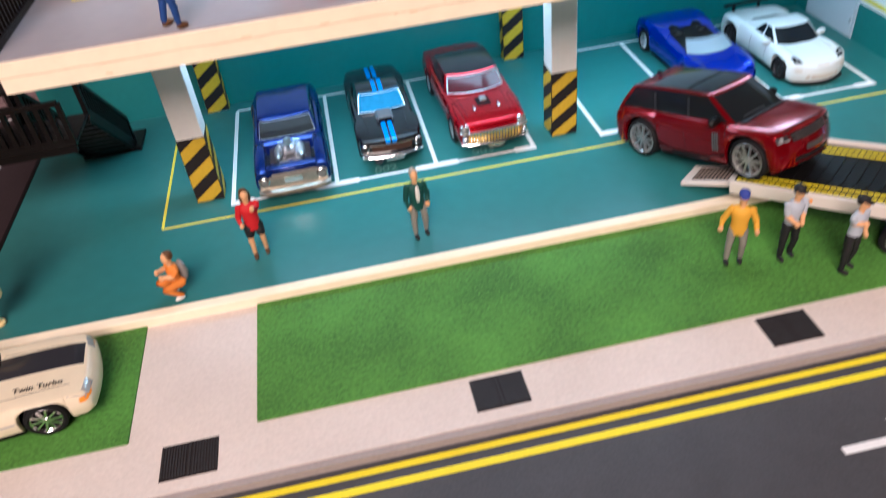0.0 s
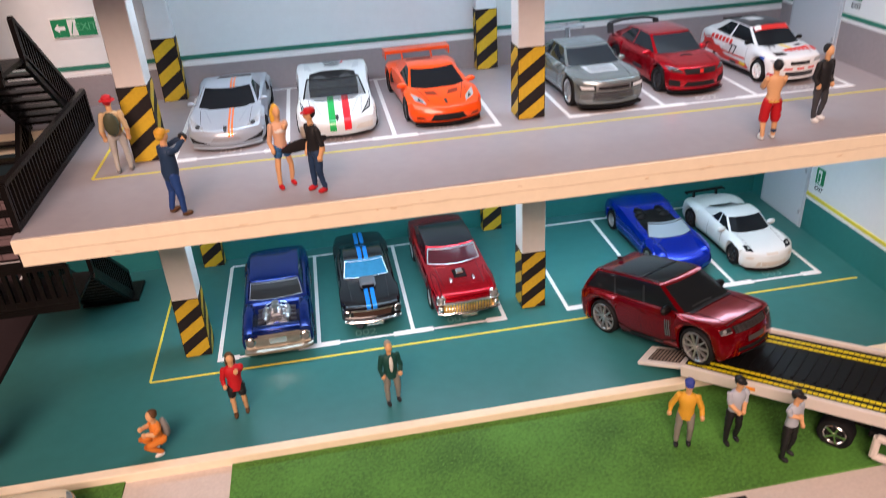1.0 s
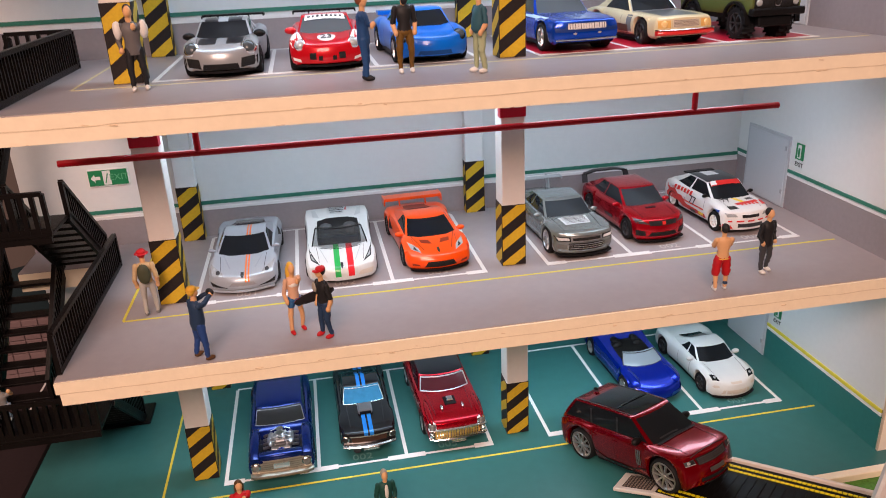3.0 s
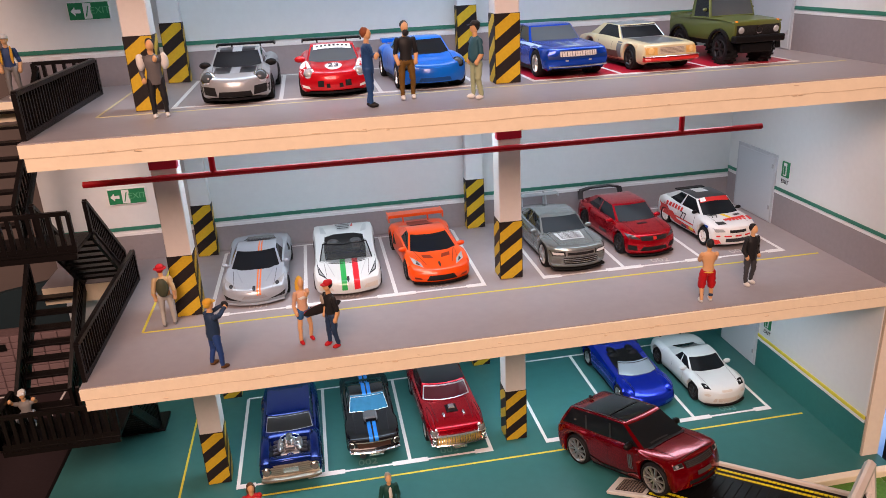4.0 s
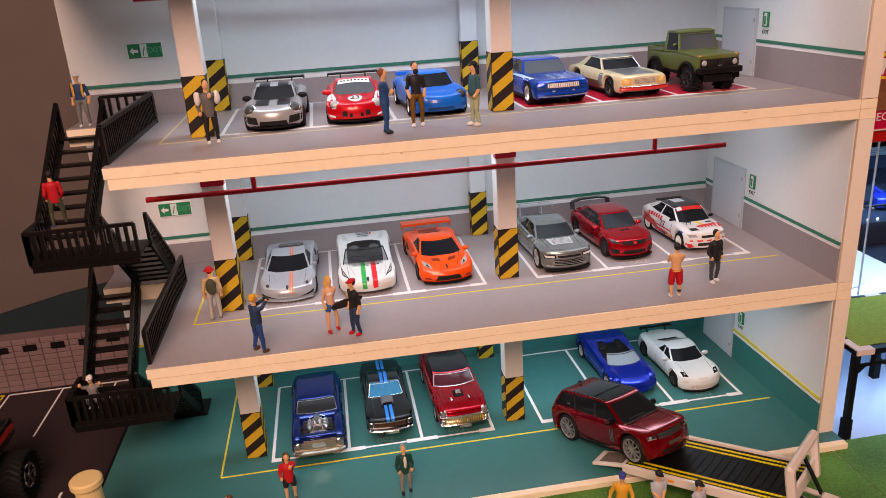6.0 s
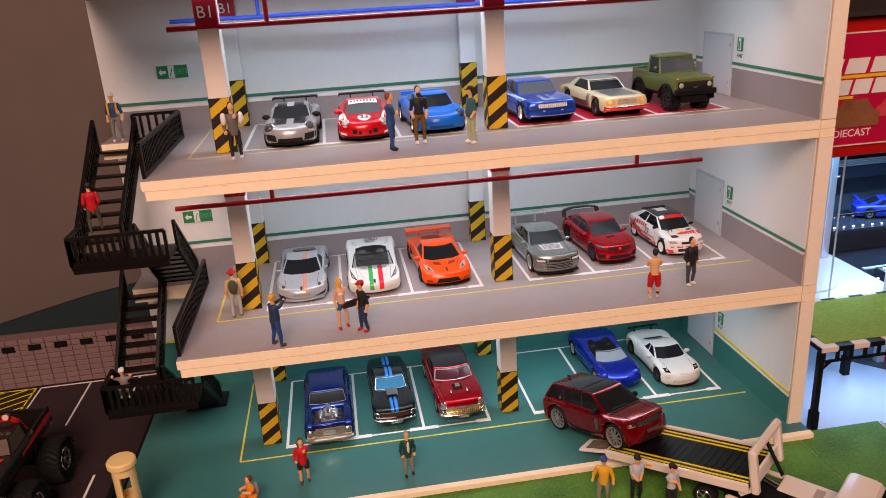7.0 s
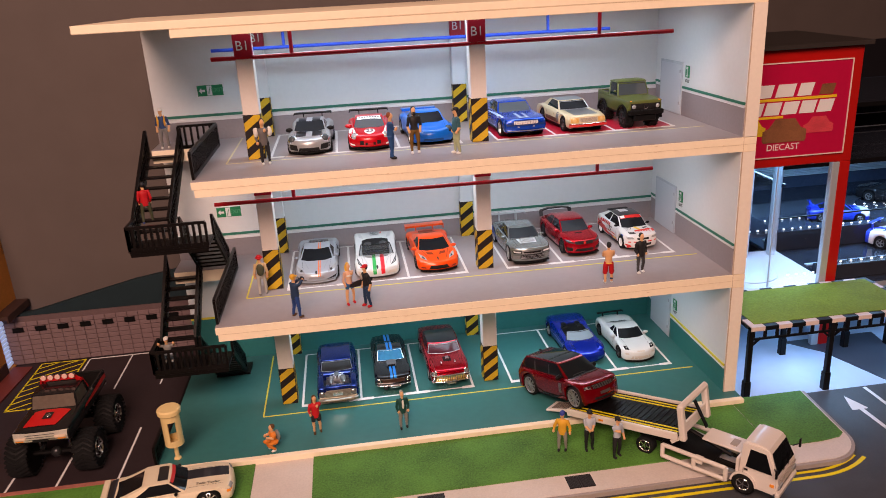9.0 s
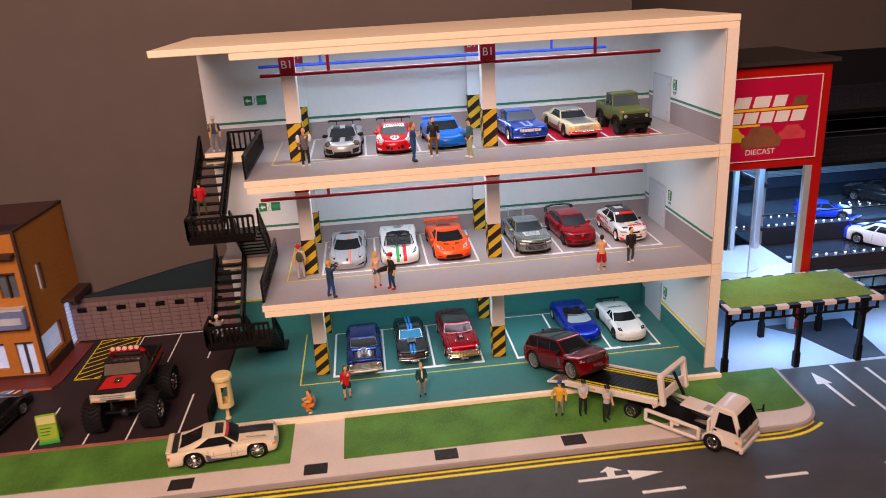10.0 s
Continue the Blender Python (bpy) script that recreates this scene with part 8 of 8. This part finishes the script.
def loft(bm, rings, slot, n=14):
    """A closed skin over stacked ovals (z, half width, half depth, forward shift)."""
    rows = [[bm.verts.new((rx * math.cos(2 * math.pi * k / n), fy + ry * math.sin(2 * math.pi * k / n), z)) for k in range(n)] for z, rx, ry, fy in rings]
    fs = [bm.faces.new((a[k], a[(k + 1) % n], b[(k + 1) % n], b[k])) for a, b in zip(rows, rows[1:]) for k in range(n)]
    fs += [bm.faces.new(rows[0][::-1]), bm.faces.new(rows[-1])]
    for f in fs:
        f.material_index = slot


def figurine(label, x, y, z, yaw, top, trousers, shoes, hair, arms=((.0046, -.001, .0130), (-.0046, -.001, .0130)), sleeves=True, shorts=False, h=1.0, stride=.0022, hat=None, pack=None, extra=(), belly=0.0, bare=False, skirt=None, longhair=False, squat=False, slim=.94):
    """A small painted standing figure in one plain mesh; it faces -y."""
    mats = [SKIN, top, trousers, shoes, hair, hat or hair, pack or top] + [e[-1] for e in extra]
    bm = bmesh.new()
    hip, sh = .0135, .0222
    if squat:
        hip, sh = .0062, .0128
    for sx in (-1, 1):
        foot = Vector((sx * stride, 0.0006 * sx, .0010))
        knee = Vector((sx * (stride * .85 + .0003), -.0004, hip * .53))
        hp = Vector((sx * .0016, .0, hip))
        if squat:
            foot, knee, hp = Vector((sx * .0024, -.0008, .0010)), Vector((sx * .0028, -.0050, .0066)), Vector((sx * .0018, .0010, hip))
        leg = 0 if (shorts or skirt) else 2
        limb(bm, foot + Vector((0, .0002, .0008)), knee, .0008, .0011, leg)
        if shorts:
            low = knee.lerp(hp, .45 if shorts is True else shorts)
            limb(bm, knee, low, .0010, .0013, 0)
            limb(bm, low, hp, .0017, .0018, 2)
        else:
            limb(bm, knee, hp, .0011, .0016, 2 if not skirt else 0)
        blob(bm, foot + Vector((0, -.0007, -.0001)), .0009, .0019, .0009, 3)
    blob(bm, (0, 0, hip + .0004), .0028, .0020, .0020, 2)
    body = 0 if bare else 1
    up = sh - hip
    flare = .0002 if sleeves else 0.0
    loft(bm, [(hip - .0002 - flare * 6, .0024 + flare, .0018 + flare, 0), (hip + .0012, .0026 + flare + belly * .6, .0020 + flare + belly, -belly * .4), (hip + up * .38, .0022 + flare * 2 + belly, .0017 + flare + belly, -belly * .6), (hip + up * .66, .0029 + flare, .0020 + flare + belly * .3, -.0002), (hip + up * .86, .0032 + flare, .0018 + flare, 0), (sh - .0002, .0026, .0014, .0001), (sh + .0005, .0010, .0009, .0001)], body)
    for k, sx in ((0, 1), (1, -1)):
        shd = Vector((sx * .0031, 0, sh - .0009))
        hand = Vector(arms[k])
        if squat:
            hand = Vector((hand.x, hand.y, hand.z - .0090))
        mid = (shd + hand) / 2 + Vector((sx * .0008, .0010, -.0010))
        limb(bm, shd, mid, .0011, .0009 + (.0001 if sleeves else 0), body if not bare else 0)
        limb(bm, mid, hand, .0009, .0007, 1 if sleeves and not bare else 0)
        blob(bm, hand, .0009, .0009, .0011, 0)
    limb(bm, (0, 0, sh - .0004), (0, -.0002, sh + .0016), .0010, .0010, 0)
    hc = sh + .0035
    blob(bm, (0, -.0005, hc), .0014, .0016, .0020, 0)
    blob(bm, (0, .0003, hc + .0006), .0016, .0017, .0019, 4)
    if longhair:
        blob(bm, (0, .0012, hc - .0018), .0021, .0013, .0034, 4)
    if hat:
        blob(bm, (0, .0001, hc + .0013), .0018, .0019, .0013, 5)
        blob(bm, (0, -.0014, hc + .0010), .0016, .0016, .0003, 5)
    if pack:
        blob(bm, (0, .0030, sh - .0035), .0026, .0016, .0042, 6)
    if skirt:
        blob(bm, (0, 0, hip - .0004), .0034, .0025, .0030, 2)
    for k, e in enumerate(extra):
        blob(bm, e[0], *e[1], 7 + k, Matrix.Rotation(radians(e[2]), 4, "Y"))
    for v in bm.verts:
        v.co += noise.noise_vector(v.co * 620 + Vector((x, y, z)) * 900) * .00022
    ob = part("figurine", bm, mats, None, "", True, 60)
    ob.matrix_world = pose(x, y, z, 0, 0, yaw) @ Matrix.Diagonal((h * slim, h * .98, h * .98, 1))
    tagged(ob, label, "figurine", "figurines round the garage")
    return ob


NAVY, DENIM, BLK = shade("navy", (.02, .045, .10)), shade("denim", (.02, .06, .22)), shade("black", (.015, .015, .017))
RED, TAN, BROWN = shade("red", (.48, .01, .015)), shade("tan", (.50, .42, .30)), shade("brown", (.10, .045, .015))
BLOND, GREYB, WHT = shade("blond", (.72, .42, .05)), shade("greyblue", (.42, .46, .52)), shade("white", (.72, .70, .66))
OLIVE, DKG, GRY = shade("olive", (.06, .065, .035)), shade("dark_green", (.01, .06, .05)), shade("grey", (.20, .19, .18))
YEL, ORG, TEALC = shade("yellow", (.68, .36, .03)), shade("orange", (.70, .22, .03)), shade("teal", (.03, .10, .13))
DRESS = dict(hang=((.0040, -.0006, .0125), (-.0040, -.0006, .0125)), fold=((-.0010, -.0034, .0180), (.0010, -.0034, .0182)), pocket=((.0034, -.0014, .0136), (-.0034, -.0014, .0136)), photo=((.0012, -.0062, .0232), (-.0012, -.0060, .0232)), chin=((.0010, -.0026, .0212), (-.0040, -.0012, .0136)))
L2, L3 = LV[1], LV[2]
figurine("painted figurine with red hat and dark rucksack beside the column", .0105, .0040, L2, 185, shade("beige", (.55, .40, .22)), shade("stone", (.42, .40, .36)), GRY, RED, DRESS["hang"], False, hat=RED, pack=OLIVE, extra=[((0, 0, .0264), (.0028, .0028, .0004), 0, RED)])
figurine("painted figurine in a denim jacket and yellow cap holding a camera", .0340, -.0375, L2, 125, NAVY, DENIM, BROWN, BLOND, DRESS["photo"], hat=YEL, stride=.0030, belly=.0004, extra=[((0, -.0064, .0236), (.0022, .0012, .0013), 0, BLK)])
figurine("painted blond figurine in blue shorts and red shoes", .0665, -.0260, L2, 25, shade("pale", (.66, .40, .26)), shade("blue_shorts", (.03, .12, .28)), RED, BLOND, DRESS["chin"], False, .72, longhair=True, stride=.0030, slim=.80, extra=[((0, -.0010, .0196), (.0025, .0013, .0011), 0, WHT)])
figurine("painted figurine in black shirt and jeans carrying a skateboard", .0768, -.0325, L2, -60, BLK, NAVY, RED, BLK, DRESS["hang"], False, hat=RED, extra=[((-.0050, -.0006, .0150), (.0004, .0086, .0021), 0, shade("board_black", (.02, .018, .02))), ((-.0055, -.0006, .0150), (.0004, .0082, .0019), 0, RED), ((-.0062, -.0050, .0150), (.0007, .0007, .0017), 0, BLK), ((-.0062, .0038, .0150), (.0007, .0007, .0017), 0, BLK), ((-.0020, -.0021, .0200), (.0014, .0004, .0020), 0, shade("shirt_print", (.40, .36, .30)))])
figurine("painted bare-chested figurine in red boxing shorts", .2290, -.0345, L2, 170, SKIN, RED, WHT, BLK, ((.0022, -.0046, .0178), (-.0018, -.0050, .0188)), False, .05, bare=True, extra=[((0, 0, .0140), (.0031, .0023, .0005), 0, shade("waistband", (.72, .50, .08))), ((.0021, 0, .0032), (.0011, .0011, .0008), 0, NAVY), ((-.0021, 0, .0032), (.0011, .0011, .0008), 0, NAVY)])
figurine("painted figurine in a black hooded top and dark trousers", .2545, -.0235, L2, 15, BLK, shade("charcoal", (.05, .05, .055)), WHT, BLK, DRESS["pocket"])
figurine("painted figurine in a dark waistcoat with one hand at its face", .0250, -.0110, L3, 10, shade("waistcoat", (.12, .11, .11)), BLK, WHT, BLK, DRESS["chin"], extra=[((.0042, 0, .0200), (.0016, .0016, .0030), 0, WHT), ((-.0042, 0, .0200), (.0016, .0016, .0030), 0, WHT)])
figurine("painted figurine in a blue tracksuit with yellow piping", .0990, -.0235, L3, 75, shade("tracksuit", (.02, .07, .20)), shade("tracksuit", (.02, .07, .20)), BLK, shade("auburn", (.22, .06, .02)), DRESS["fold"], stride=.0012, extra=[((.0049, 0, .0165), (.0004, .0004, .0050), 0, YEL), ((.0034, 0, .0075), (.0004, .0004, .0060), 0, YEL)])
figurine("painted bearded figurine in a black shirt and brown trousers", .1140, -.0130, L3, 5, BLK, shade("ochre_brown", (.14, .07, .01)), WHT, BLK, DRESS["pocket"], False, h=1.03, extra=[((0, -.0016, .0240), (.0013, .0010, .0013), 0, BLK)])
figurine("painted stout figurine in teal shirt, pale trousers and black cap", .1380, -.0235, L3, -75, TEALC, shade("sage", (.36, .40, .24)), WHT, BLK, DRESS["pocket"], False, hat=BLK, belly=.0007)
figurine("painted figurine with rucksack and pale cap above the stairs", -.0490, .0680, L3, 0, shade("blue_vest", (.03, .06, .16)), GRY, WHT, BLOND, DRESS["hang"], False, hat=WHT, extra=[((-.0024, -.0022, .0195), (.0007, .0005, .0040), 0, YEL), ((.0024, -.0022, .0195), (.0007, .0005, .0040), 0, YEL)])
figurine("painted figurine in a red waistcoat walking down the stairs", -.0590, .0290, .1330, 200, RED, OLIVE, shade("blue_shoe", (.04, .07, .25)), BLK, DRESS["pocket"], stride=.0030)
figurine("painted crouching figurine with raised elbows on the stair landing", -.0600, .0200, .0372, 0, GRY, GREYB, WHT, WHT, ((.0052, -.0022, .0236), (-.0052, -.0022, .0236)), False, hat=WHT, squat=True)
figurine("painted figurine in a red jacket and dark shorts", .0370, -.0315, 0, 10, RED, BLK, BROWN, BROWN, ((.0012, -.0028, .0212), (-.0038, -.0018, .0150)), True, True, longhair=True)
figurine("painted grey-haired figurine in a dark green jacket", .0925, -.0385, 0, 10, DKG, shade("grey_trousers", (.24, .23, .20)), BLK, shade("grey_hair", (.34, .31, .26)), DRESS["pocket"], extra=[((0, -.0020, .0190), (.0009, .0008, .0034), 0, WHT)])
figurine("painted crouching figurine in orange trousers with a grey rucksack", .0105, -.0450, 0, -60, ORG, ORG, WHT, BROWN, ((.0016, -.0046, .0200), (-.0016, -.0046, .0206)), False, pack=GRY, squat=True)
figurine("painted figurine in a yellow jacket and blue cap on the grass", .1855, -.0805, LAWNZ + .0006, -25, YEL, shade("grey_trousers", (.10, .09, .08)), BLK, BROWN, ((.0052, -.0030, .0150), (-.0056, -.0010, .0140)), hat=shade("blue_cap", (.04, .06, .30)))
figurine("painted figurine in a pale grey uniform shirt and black peaked cap", .2015, -.0830, LAWNZ + .0006, 0, GREYB, BLK, BLK, BLK, ((.0008, -.0036, .0160), (-.0008, -.0036, .0158)), False, hat=BLK)
figurine("painted figurine in pale grey uniform, hand at its chin", .2150, -.0935, LAWNZ + .0006, 20, GREYB, BLK, BLK, BLK, ((.0050, -.0010, .0120), (-.0006, -.0030, .0196)), False, hat=BLK)
